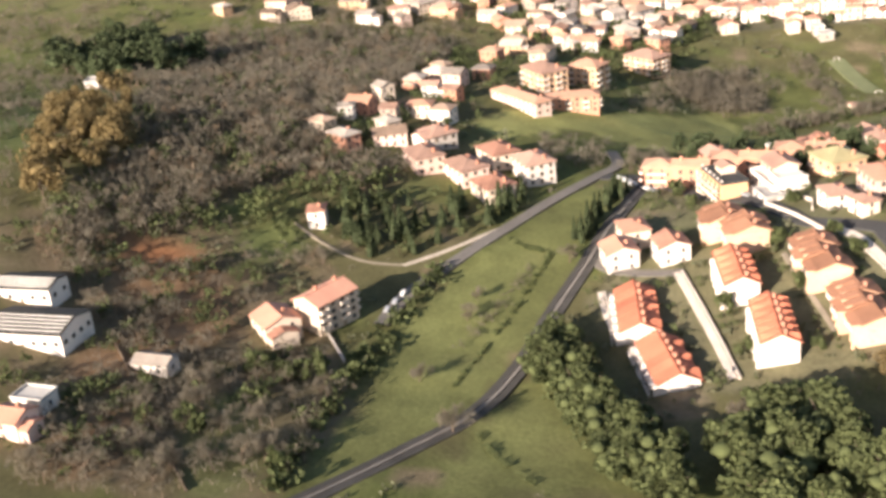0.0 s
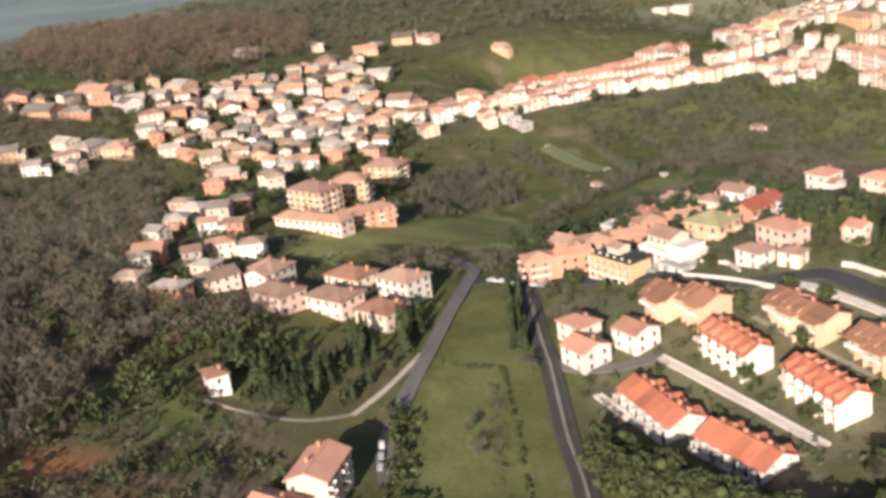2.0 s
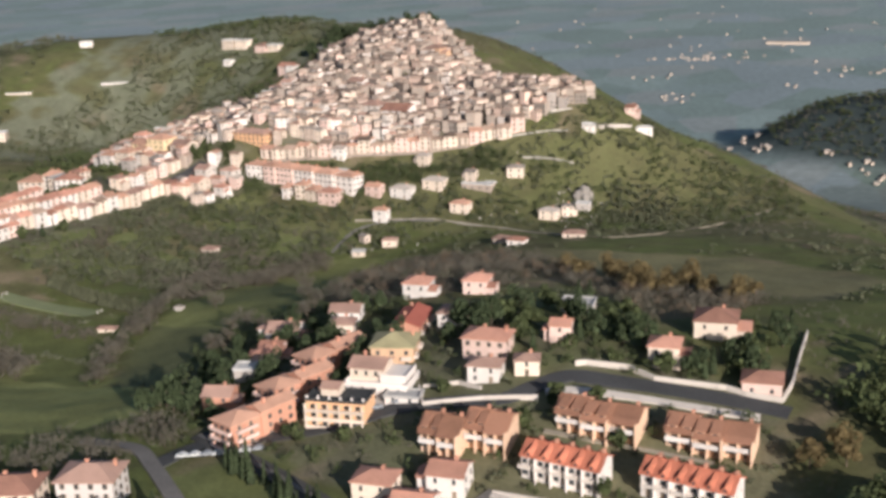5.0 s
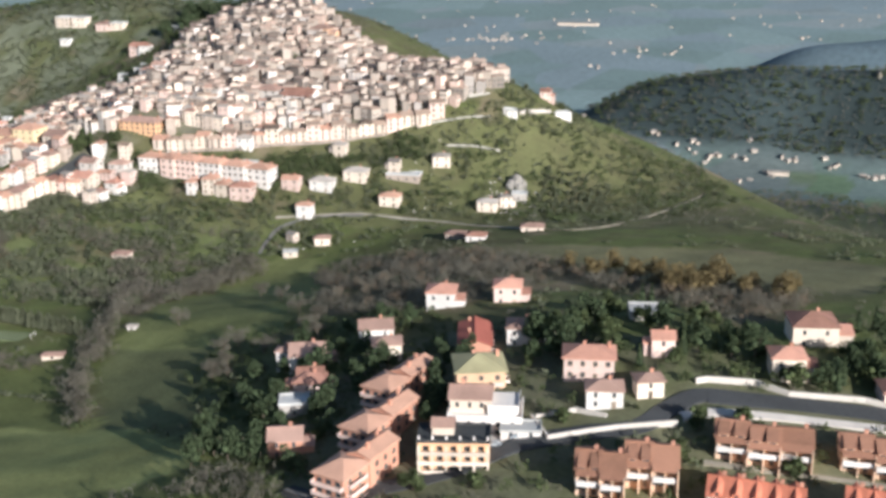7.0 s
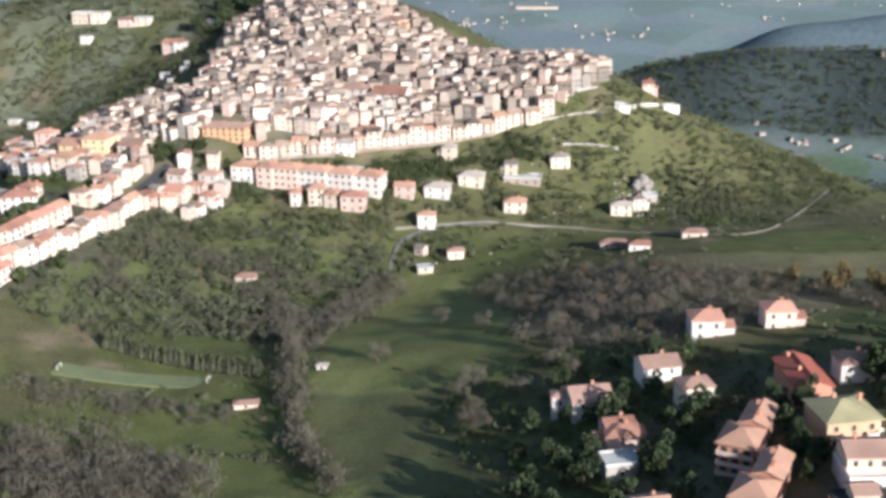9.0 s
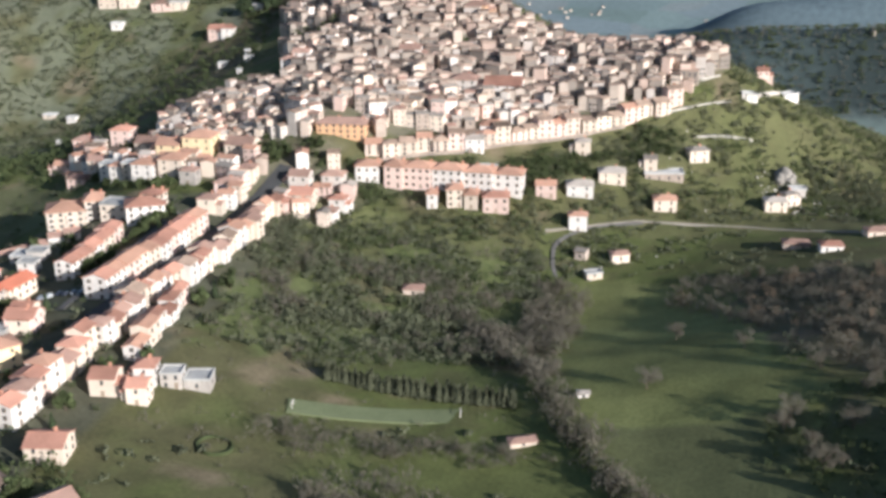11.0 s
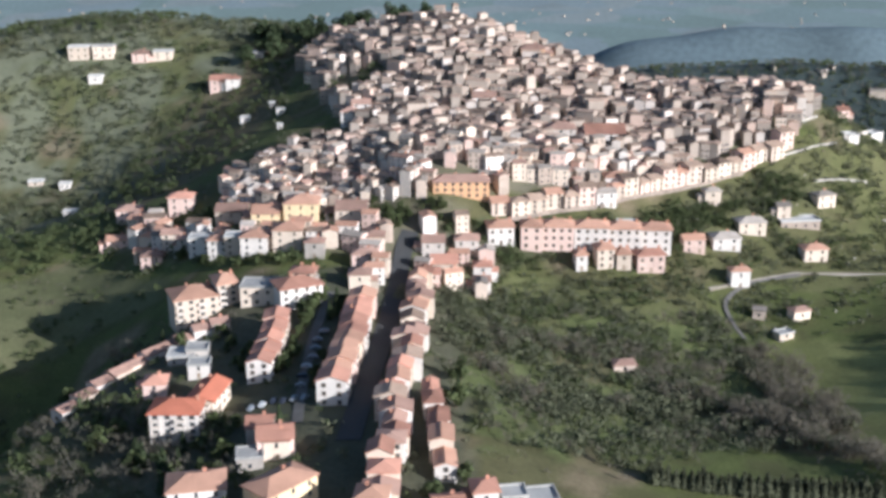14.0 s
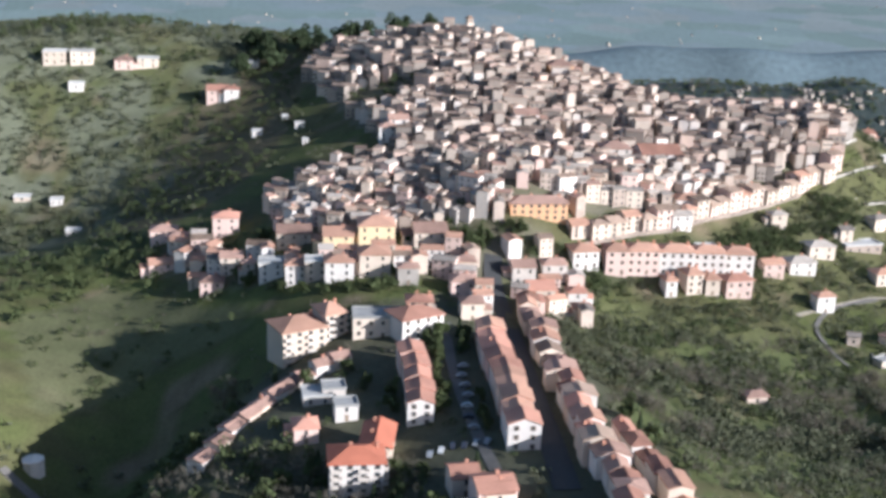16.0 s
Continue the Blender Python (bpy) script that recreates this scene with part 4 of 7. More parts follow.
def street_row(line, width, h, unit, walls, roofs, label, group, seed, floors=3, ragged=0.3):
    """Joined houses along a line on the plan."""
    r = random.Random(seed)
    for (x1, y1), (x2, y2) in zip(line, line[1:]):
        length = math.hypot(x2 - x1, y2 - y1)
        n = max(1, round(length / unit))
        for i in range(n):
            t = (i + 0.5) / n
            wl, rf = ("white" if i == 0 and y1 < 215 else r.choice(walls)), r.choice(roofs)
            turn = math.atan2(y2 - y1, x2 - x1)
            side = r.uniform(-1, 1) * ragged
            house("street_house", x1 + (x2 - x1) * t - math.sin(turn) * side, y1 + (y2 - y1) * t + math.cos(turn) * side, math.degrees(turn) + r.uniform(-4, 4) * ragged, length / n - 0.03, width * r.uniform(1 - 0.3 * ragged, 1 + 0.15 * ragged),
                  h + r.uniform(-1.2, 1.2) * ragged, floors, wl, rf, label.format(PLASTER[wl], NAMES[rf]), "house", group, r.choice(["gable", "gable", "gable", "hip"]) if ragged > 0.6 else "gable", kind="shutter", sides=("front",) + (("left",) if i == 0 else ()), pitch=2.2, rise=0.16 * width * r.uniform(0.8, 1.3), chimneys=r.choice((0, 0, 0, 1)), eaves=0.22)


def ribbon(name, line, width, mat, label, lift=0.18, category="road", kerb=0.0):
    """A road that follows the ground along a smooth line."""
    p = np.array(line, float)
    t = np.concatenate([[0], np.cumsum(np.hypot(*np.diff(p, axis=0).T))])
    ts = np.linspace(0, t[-1], max(8, int(t[-1] / 1.2)))
    # Catmull-Rom through the bends
    idx = np.clip(np.searchsorted(t, ts, side="right") - 1, 0, len(p) - 2)
    u = ((ts - t[idx]) / (t[idx + 1] - t[idx]))[:, None]
    q0, q1, q2, q3 = p[np.maximum(idx - 1, 0)], p[idx], p[idx + 1], p[np.minimum(idx + 2, len(p) - 1)]
    c = 0.5 * (2 * q1 + (q2 - q0) * u + (2 * q0 - 5 * q1 + 4 * q2 - q3) * u**2 + (3 * q1 - q0 - 3 * q2 + q3) * u**3)
    d = np.gradient(c, axis=0)
    nrm = np.stack([-d[:, 1], d[:, 0]], 1) / np.maximum(np.hypot(d[:, 0], d[:, 1]), 1e-6)[:, None]
    cols = []
    for off in np.linspace(-width / 2, width / 2, 4):
        e = c + nrm * off
        cols.append(np.column_stack([e, height(e[:, 0], e[:, 1]) + lift]))
    skirt0, skirt1 = cols[0] - [0, 0, 1.0], cols[-1] - [0, 0, 1.0]
    cols = [skirt0] + cols + [skirt1]
    v = np.stack(cols, 1).reshape(-1, 3)
    k = len(cols)
    f = [(i * k + j, i * k + j + 1, (i + 1) * k + j + 1, (i + 1) * k + j) for i in range(len(c) - 1) for j in range(k - 1)]
    me = bpy.data.meshes.new(name)
    me.from_pydata(v.tolist(), [], [tuple(reversed(q)) for q in f])
    me.materials.append(mat)
    for q in c[::2]:
        TAKEN.append((q[0], q[1], width / 2 + 0.3))
    return tagged(new(name, me), label, category, kind="structure"), c, nrm


def low_wall(name, line, off, h, mat, label, thick=0.3):
    """A boundary wall that runs beside a line."""
    p = np.array(line, float)
    s = Shape()
    for (x1, y1), (x2, y2) in zip(p, p[1:]):
        n = max(1, int(math.hypot(x2 - x1, y2 - y1) / 3))
        for i in range(n):
            a, b = p[0] * 0, p[0] * 0
            a = np.array([x1 + (x2 - x1) * i / n, y1 + (y2 - y1) * i / n])
            b = np.array([x1 + (x2 - x1) * (i + 1) / n, y1 + (y2 - y1) * (i + 1) / n])
            d = (b - a) / np.linalg.norm(b - a)
            m = np.array([-d[1], d[0]])
            a, b = a + m * off, b + m * off
            za, zb = ground_z(*a), ground_z(*b)
            q = [(*(a - m * thick / 2), za - 0.5), (*(b - m * thick / 2), zb - 0.5), (*(b + m * thick / 2), zb - 0.5), (*(a + m * thick / 2), za - 0.5)]
            s.poly(q + [(u, v, (za if k in (0, 3) else zb) + h) for k, (u, v, _) in enumerate(q)], [(4, 5, 6, 7), (0, 1, 5, 4), (1, 2, 6, 5), (2, 3, 7, 6), (3, 0, 4, 7)])
    return tagged(new(name, s.mesh(name, [mat])), label, "wall")


# ---- roads and railway ----
ribbon("road", ROAD_COUNTRY, 2.7, OLD_ASPHALT, "worn country road curving between fields and conifers", 0.36)
ribbon("verge", [(217, 86), (221, 82.6), (226, 78.4), (230.3, 74.2), (234.4, 70)], 1.0, GRAVEL, "pale dusty verge beside the country road", 0.21, "verge")
ribbon("lane", LANE_FARM, 0.7, SLOPE_GRAVEL, "pale farm track climbing through scrub", 0.2)
ribbon("road", ROAD_MAIN, 3.6, ASPHALT, "dark asphalt road through the settlement", 0.22)
ribbon("road", ROAD_WIDE, 4.0, ASPHALT, "wide new asphalt road behind the terraces", 0.26)
ribbon("lane", LANE_ROWS, 0.8, SLOPE_GRAVEL, "narrow gravel lane between terraced rows", 0.22)
ribbon("pavement", ROAD_SHELF, 1.6, CONCRETE, "pale concrete forecourt beside the new road", 0.3, "pavement")
ribbon("lane", LANE_WALL, 1.1, CONCRETE, "pale concrete lane between terraced rows", 0.3)
ribbon("lane", LANE_WHITE, 0.9, CONCRETE, "white concrete path beside the low terrace", 0.34)
ribbon("lane", LANE_ACCESS, 2.2, OLD_ASPHALT, "short access road from the crossing to the terraces", 0.24)
ribbon("street", STREET, 4.2, ASPHALT, "straight shaded main street between house rows", 0.2)
ribbon("lane", LANE_PARALLEL, 2.0, OLD_ASPHALT, "back street beside a parking strip", 0.2)
ribbon("path", PATH_EAST, 0.65, SLOPE_GRAVEL, "pale gravel track round the eastern slope", 0.2, "path")
TURF = material("pale_mown_turf", (0.150, 0.165, 0.082), vary=0.18, coarse=0.2, fine=1.5)
ribbon("turf_strip", [((F_TURF[0][0] + F_TURF[3][0]) / 2, (F_TURF[0][1] + F_TURF[3][1]) / 2), ((F_TURF[1][0] + F_TURF[2][0]) / 2, (F_TURF[1][1] + F_TURF[2][1]) / 2)], 5.2, TURF, "pale mown turf strip in the pasture", 0.16, "turf")
ribbon("road", ROAD_NORTH, 1.0, OLD_ASPHALT, "narrow road dropping to the valley", 0.2)
ribbon("road", ROAD_WEST, 2.2, OLD_ASPHALT, "narrow road in the western hollow", 0.2)
CROWN_STONE = material("pale_track_ballast", (0.21, 0.19, 0.165), vary=0.35, fine=5)
ribbon("track_crown", RAIL_LINE, 0.6, CROWN_STONE, "paler ballast between the rails", 0.28, "railway")
_, rail_c, rail_n = ribbon("railway_bed", RAIL_LINE, 3.4, BALLAST, "dark ballast bed of a single railway line", 0.25, "railway")
for side in (-0.38, 0.38):
    s = Shape()
    e = rail_c + rail_n * side
    ez = height(e[:, 0], e[:, 1]) + 0.28
    for i in range(len(e) - 1):
        a, b, m = e[i], e[i + 1], rail_n[i] * 0.05
        q = [(*(a - m), ez[i]), (*(b - m), ez[i + 1]), (*(b + m), ez[i + 1]), (*(a + m), ez[i])]
        s.poly(q + [(u, v, w + 0.1) for u, v, w in q], [(4, 5, 6, 7), (0, 1, 5, 4), (2, 3, 7, 6)])
    tagged(new("rail", s.mesh("rail", [STEEL])), "steel rail on dark ballast", "rail", kind="structure")
low_wall("retaining_wall", ROAD_WALL, 0.0, 0.9, CONCRETE, "pale concrete wall along the new road")
low_wall("retaining_wall", ROAD_SHELF, -1.0, 0.4, CONCRETE, "low pale wall above the terraces")
low_wall("garden_wall", LANE_WALL, 0.9, 0.5, CONCRETE, "low pale wall beside a concrete lane")
low_wall("garden_wall", [(274.1, 31.4), (284, 39), (299.3, 49.9), (309.6, 57.3)], 0.0, 0.6, BARK, "dark weathered fence between garden plots", 0.22)
low_wall("garden_wall", [(260.3, 62.4), (268.9, 67.5)], 0.0, 0.6, CONCRETE, "short pale wall below the apartment house")
low_wall("garden_wall", [(245.4, 107.8), (259.2, 110.3)], 0.0, 0.6, CONCRETE, "pale wall in front of the low terrace")
low_wall("garden_wall", [(213, 141), (217.2, 136.2), (226, 141), (234.5, 145)], 0.0, 0.9, CONCRETE, "pale wall round a sloping forecourt")
low_wall("garden_wall", [(213.5, 141.5), (219, 144.5), (224, 144)], 0.0, 0.6, CONCRETE, "pale inner wall of the forecourt")
low_wall("garden_wall", PATH_EAST[:4], 0.6, 0.22, WALL["grey"], "rough stone wall beside a slope path")

# ---- buildings ----
street_row(EAST_ROW, 4.9, 4.4, 4.2, ["cream", "pink", "white", "cream"], ["clay", "red", "red", "old", "brown"], "{} street house in a joined row under {} tiles", "eastern street row", 3, 3, 0.9)
street_row(EAST_ROW_OUT, 3.7, 3.6, 5.0, ["cream", "pink", "white"], ["clay", "red"], "{} lower house behind the street row with {} tiles", "eastern street row", 4, 2, 0.9)
street_row(WEST_ROW, 5.4, 4.6, 5.2, ["cream", "white", "pink"], ["clay", "red", "red"], "{} house of the long block under {} tiles", "western street row", 5)
street_row(THIRD_ROW, 5.0, 4.2, 5.0, ["white", "cream", "pink"], ["red"], "{} house of the back row under {} tiles", "back row", 6)
street_row(LOW_ROW, 3.4, 2.3, 4.4, ["cream", "white"], ["brown"], "low {} garage in a long row with {} tiles", "long low row", 7, 1)
street_row(RAMPART, 5.0, 4.2, 4.6, ["cream", "stone", "pink", "cream"], ["old", "clay", "old"], "{} house on the old town edge, {} tiles", "old town edge", 8, 3, 1.0)

# terraced rows of the settlement
terrace(254.8, 113.6, 6, 15.0, 6.2, 1.9, 6, 'low')
terrace(271.3, 118.6, 15, 13.6, 6.2, 1.7, 6, 'low')
terrace(248.4, 129.6, 7, 12.4, 5.4, 3.7, 5, 'dormer')
terrace(266.3, 134.3, 4, 13.6, 5.4, 3.7, 6, 'dormer')
terrace(247.2, 143.4, 9, 13.2, 5.6, 3.4, 3, 'stepped')
terrace(263.8, 147.8, 11, 13.2, 5.6, 3.4, 3, 'stepped')
terrace(227.4, 128.7, 14, 6.6, 6.2, 3.8, 2, 'stepped')
terrace(233.6, 132.6, 14, 7.0, 6.2, 3.8, 2, 'stepped')

# apartment blocks along the settlement road
loggia_house(205.2, 129.0, 20)
stepped_block(193.6, 119.6, -8)
stepped_block(190.6, 133.2, -8)
stepped_block(187.6, 146.6, -8)
terraced_villa(206.0, 139.8, 18)
block(200.4, 151.1, 27, 7.9, 7.5, 4.3, 2, 'ochre', 'olive')
block(194.4, 164.4, 112, 10.6, 5.4, 3.8, 2, 'brick', 'rust', '', 'gable')
block(256.0, 61.4, 149, 9.0, 6.0, 5.6, 4, 'cream', 'red', '', 'gable')

# villas of the settlement
villa(226.0, 112.1, 18, 6.1, 4.9, 3.6, 'cream', 'red')
villa(234.5, 109.9, 18, 7.1, 5.7, 3.6, 'white', 'red')
villa(234.5, 119.0, 18, 6.8, 5.4, 3.6, 'white', 'red')
villa(176.5, 191.1, 18, 6.9, 5.5, 4, 'white', 'red')
villa(188.7, 196.7, 18, 6.5, 5.2, 3.8, 'pink', 'red')
villa(201.8, 168.5, 18, 6.4, 5.1, 3.4, 'white', 'brown')
villa(222.4, 148.0, 18, 5.6, 4.2, 2.9, 'white', 'brown')
villa(227.2, 166.1, 18, 4.5, 3.6, 3.4, 'pink', 'red')
villa(247.0, 167.4, 18, 6.3, 5.1, 3.8, 'cream', 'red')
villa(248.8, 186.1, 18, 9.1, 7.3, 4, 'cream', 'red')
villa(264.5, 167.3, 18, 6.4, 5.2, 2.6, 'pink', 'red')
villa(156.5, 162.3, 18, 3.2, 2.5, 4, 'white', 'brown')
villa(169.1, 149.8, 18, 6.0, 4.8, 3.4, 'pink', 'red')
villa(219.9, 185.7, 18, 6.5, 5.2, 2, 'grey', 'grey')
villa(161.0, 163.4, 28, 8.1, 6.5, 3.6, 'white', 'brown')
villa(168.1, 151.9, 28, 5.6, 4.5, 3.6, 'pink', 'red')
villa(170.1, 142.6, 28, 4.9, 3.9, 2.6, 'grey', 'grey')
villa(176.9, 128.4, 28, 6.3, 5.1, 3.2, 'brick', 'brown')
villa(170.9, 172.3, 28, 6.5, 5.2, 3.6, 'white', 'brown')
villa(178.2, 162.2, 28, 5.1, 4.1, 4, 'cream', 'brown')
villa(212.6, 137.2, 20, 6.0, 3.4, 1.3, 'white', 'grey')
villa(228.2, 152.2, 28, 4.2, 3.4, 2.7, 'cream', 'brown')

# houses by the country road
block(187.9, 65.2, 30, 9.5, 6.5, 3.8, 2, 'pink', 'brown')
block(192.6, 75.3, 35, 9.6, 6.5, 3.8, 2, 'pink', 'brown')
block(201.7, 82.5, 35, 7.8, 6.5, 3.8, 2, 'cream', 'red')
block(181.8, 80.8, 34, 8.9, 6.5, 3.8, 2, 'cream', 'red')
block(189.4, 89.6, 30, 8.7, 6.5, 4.8, 3, 'white', 'brown')
block(174.1, 65.6, 40, 7.7, 6.5, 3.8, 2, 'grey', 'brown')
block(217.4, 156.6, 16, 8.0, 5.6, 3.8, 2, 'pink', 'red')
villa(221.8, 50.4, 10, 4.2, 3.4, 3.6, 'white', 'red')
villa(261.5, 54.1, 40, 8.0, 6.4, 3.2, 'cream', 'red')
villa(278.6, 40.0, 80, 6.4, 3.6, 1.9, 'white', 'grey_old')
villa(300.6, 28.6, 80, 6.0, 4.8, 3, 'pink', 'red')
villa(293.8, 28.2, 80, 5.3, 3.7, 2.2, 'white', 'grey')
barn(275.2, 19.1, 84, 14.5, 8.7, 3.2)
barn(264.3, 12.4, 84, 11.2, 5.6, 3)
villa(124.1, -44.3, 10, 5.8, 4.1, 2.6, 'white', 'grey')

# western quarter
town_house(-56.8, 41.4, 20, 13.2, 11.2, 3.6)
town_house(-5.8, 34.5, 10, 11.0, 9.4, 3.6)
town_house(-35.0, 47.9, 25, 9.5, 8.1, 3.6)
town_house(-39.5, 56.0, 35, 9.6, 8.1, 3.6)
town_house(-27.2, 64.0, 30, 9.3, 7.9, 3.6)
town_house(-20.2, 45.5, 25, 8.1, 6.9, 3.6)
town_house(-72.5, 61.9, 10, 11.4, 9.7, 3.6)
town_house(-53.6, 71.7, 10, 9.9, 8.4, 3.6)
town_house(-40.9, 76.8, 20, 10.7, 9.1, 3.6)
town_house(-12.5, 67.6, 20, 9.0, 7.7, 3.6)
town_house(-54.8, 82.0, 25, 10.0, 8.5, 3.6)
town_house(17.6, 64.2, 30, 9.3, 7.9, 3.6)
town_house(-14.5, 79.3, 10, 8.1, 6.9, 3.6)
town_house(14.7, 81.7, 35, 8.5, 7.2, 3.6)
town_house(-70.3, 104.0, 20, 11.5, 9.8, 3.6)
town_house(-76.7, 114.3, 30, 10.5, 8.9, 3.6)
town_house(-26.1, 97.2, 15, 9.4, 8.0, 3.6)
town_house(-64.1, 94.2, 10, 9.1, 7.7, 3.6)
town_house(25.5, 93.4, 0, 6.5, 5.5, 3.6)
town_house(-35.5, 115.7, 35, 10.8, 9.1, 3.6)
town_house(30.4, 103.4, 5, 9.2, 7.8, 3.6)
town_house(-2.7, 106.1, 5, 9.9, 8.5, 3.6)
town_house(-101.5, 124.3, 15, 11.1, 9.4, 3.6)
town_house(-92.2, 131.7, 30, 12.1, 10.3, 3.6)
town_house(-140.5, 153.6, 30, 12.0, 10.2, 3.6)
town_house(-158.1, 174.9, 30, 9.7, 8.3, 3.6)
town_house(-149.6, 182.2, 35, 9.6, 8.2, 3.6)
town_house(-83.7, 143.8, 25, 10.8, 9.2, 3.6)
town_house(-57.9, 130.0, 25, 10.2, 8.7, 3.6)
town_house(-37.3, 142.2, 30, 13.1, 11.2, 3.6)
town_house(-1.0, 124.8, 25, 11.0, 9.3, 3.6)
town_house(-1.6, 138.4, 35, 10.1, 8.6, 3.6)
town_house(43.8, 113.7, 25, 7.1, 6.1, 3.6)
town_house(65.5, 78.4, 35, 8.2, 7.0, 3.6)
town_house(39.5, 66.5, 29, 7.9, 6.7, 3.6)
town_house(65.8, 62.5, 35, 6.5, 5.6, 3.6)
town_house(93.2, 51.5, 35, 6.0, 5.1, 3.6)
town_house(116.9, 60.0, 25, 6.9, 5.9, 3.6)
town_house(134.9, 62.6, 11, 5.2, 4.4, 3.6)
town_house(131.6, 56.2, 35, 4.6, 3.9, 3.6)
town_house(152.4, 57.5, 25, 6.7, 5.7, 3.6)
town_house(137.4, 44.5, 0, 5.8, 4.9, 3.6)
town_house(159.4, 40.4, 35, 4.7, 4.0, 3.6)
town_house(173.4, 38.3, 30, 5.6, 4.7, 3.6)
town_house(170.0, 53.2, 15, 6.4, 5.4, 3.6)
town_house(158.3, 51.0, 15, 4.8, 4.0, 3.6)
town_house(176.2, 64.0, 0, 6.7, 5.7, 3.6)
town_house(106.1, 66.3, 10, 6.6, 5.6, 3.6)
town_house(-151.3, 98.3, 34, 5.9, 5.0, 3.6)
town_house(-122.1, 210.4, 10, 8.0, 6.8, 3.6)
town_house(-77.4, 38.1, 10, 10.4, 8.8, 3.6)
town_house(-62.0, 52.7, 15, 8.9, 7.6, 3.6)
town_house(-48.3, 63.0, 0, 8.7, 7.4, 3.6)
town_house(-10.1, 88.1, 0, 8.0, 6.8, 3.6)
town_house(-42.6, 108.9, 20, 9.1, 7.8, 3.6)
town_house(-27.2, 122.2, 10, 9.7, 8.3, 3.6)
town_house(-63.6, 1.0, 10, 11.7, 10.0, 3.4)
town_house(-48.4, 10.4, 30, 13.6, 11.6, 3.4)
town_house(-44.4, 21.1, 5, 11.2, 9.6, 3.4)
town_house(-70.4, 29.0, 10, 14.2, 12.1, 3.4)
town_house(-53.8, 40.2, 0, 11.4, 9.7, 3.4)
town_house(-77.5, 60.7, 20, 12.0, 10.2, 3.4)
town_house(2.2, -26.3, 30, 12.4, 10.5, 3.4)
town_house(11.9, -17.6, 5, 10.1, 8.6, 3.4)
town_house(-3.4, -0.6, 35, 10.3, 8.8, 3.4)
town_house(12.0, 8.1, 20, 8.0, 6.8, 3.4)
town_house(-10.5, 18.2, 0, 10.5, 8.9, 3.4)
town_house(-6.7, 26.1, 5, 12.4, 10.6, 3.4)
town_house(-2.3, 35.0, 35, 10.2, 8.7, 3.4)
town_house(-34.4, -35.3, 30, 9.0, 7.6, 3.4)
town_house(-152.9, 94.3, 5, 7.7, 6.6, 3.4)
town_house(-62.3, 103.1, 20, 10.5, 8.9, 3.4)
town_house(-112.8, 126.7, 0, 11.6, 9.9, 3.4)
town_house(-135.7, 148.7, 10, 10.8, 9.2, 3.4)
town_house(-155.2, 171.7, 20, 11.3, 9.6, 3.4)
town_house(-148.5, 182.9, 3, 9.8, 8.3, 3.4)
town_house(-46.6, -39.6, 0, 6.2, 5.2, 3.4)
town_house(-23.8, -35.2, 17, 6.7, 5.7, 3.4)
town_house(-5.3, -27.7, 34, 7.2, 6.2, 3.4)
town_house(17.3, -26.2, 11, 7.7, 5.2, 3.4)
town_house(2.6, 18.4, 28, 8.2, 5.7, 3.4)
town_house(-60.8, 9.4, 5, 6.2, 6.2, 3.4)
town_house(-60.3, 18.1, 22, 6.7, 5.2, 3.4)
town_house(-76.4, 26.3, 39, 7.2, 5.7, 3.4)
town_house(-82.7, 51.3, 16, 7.7, 6.2, 3.4)
town_house(-34.3, 65.1, 33, 8.2, 5.2, 3.4)
town_house(-64.8, 86.0, 10, 6.2, 5.7, 3.4)
town_house(-85.2, 108.0, 27, 6.7, 6.2, 3.4)
town_house(7.9, 57.1, 4, 7.2, 5.2, 3.4)
town_house(50.1, 67.0, 21, 7.7, 5.7, 3.4)
town_house(26.9, 79.7, 38, 8.2, 6.2, 3.4)
town_house(76.1, 78.4, 15, 6.2, 5.2, 3.4)
town_house(18.6, 93.6, 32, 6.7, 5.7, 3.4)
town_house(2.5, 97.7, 9, 7.2, 6.2, 3.4)
town_house(-13.7, 111.8, 26, 7.7, 5.2, 3.4)
town_house(109.9, 53.9, 3, 8.2, 5.7, 3.4)
town_house(119.4, 49.3, 20, 6.2, 6.2, 3.4)
town_house(156.6, 64.1, 37, 6.7, 5.2, 3.4)
town_house(152.6, 42.4, 14, 7.2, 5.7, 3.4)
town_house(175.8, 54.8, 31, 7.7, 6.2, 3.4)
town_house(181.9, 45.7, 8, 8.2, 5.2, 3.4)
town_house(-1.5, 89.6, 25, 6.2, 5.7, 3.4)
town_house(-33.9, 106.0, 2, 6.7, 6.2, 3.4)
town_house(-47.1, 123.5, 19, 7.2, 5.2, 3.4)
town_house(-69.2, 124.8, 36, 7.7, 5.7, 3.4)
town_house(-96.2, 119.1, 13, 8.2, 6.2, 3.4)
town_house(-157.1, 129.9, 30, 6.2, 5.2, 3.4)
town_house(36.8, 82.3, 7, 6.7, 5.7, 3.4)
town_house(20.3, 122.9, 24, 7.2, 6.2, 3.4)
town_house(-11.9, 130.7, 1, 7.7, 5.2, 3.4)
block(114.3, 84.4, 35, 11.8, 8, 6.5, 4, 'ochre', 'brown')
block(104.0, 95.6, 64, 9.2, 7, 7, 4, 'ochre', 'clay')
block(74.2, 111.2, 49, 11.4, 8, 6, 4, 'ochre', 'brown')
block(136.0, 80.4, 41, 20.3, 5, 3.4, 2, 'pink', 'clay')
block(132.6, 93.4, 97, 13.5, 5, 4.4, 3, 'brick', 'clay')

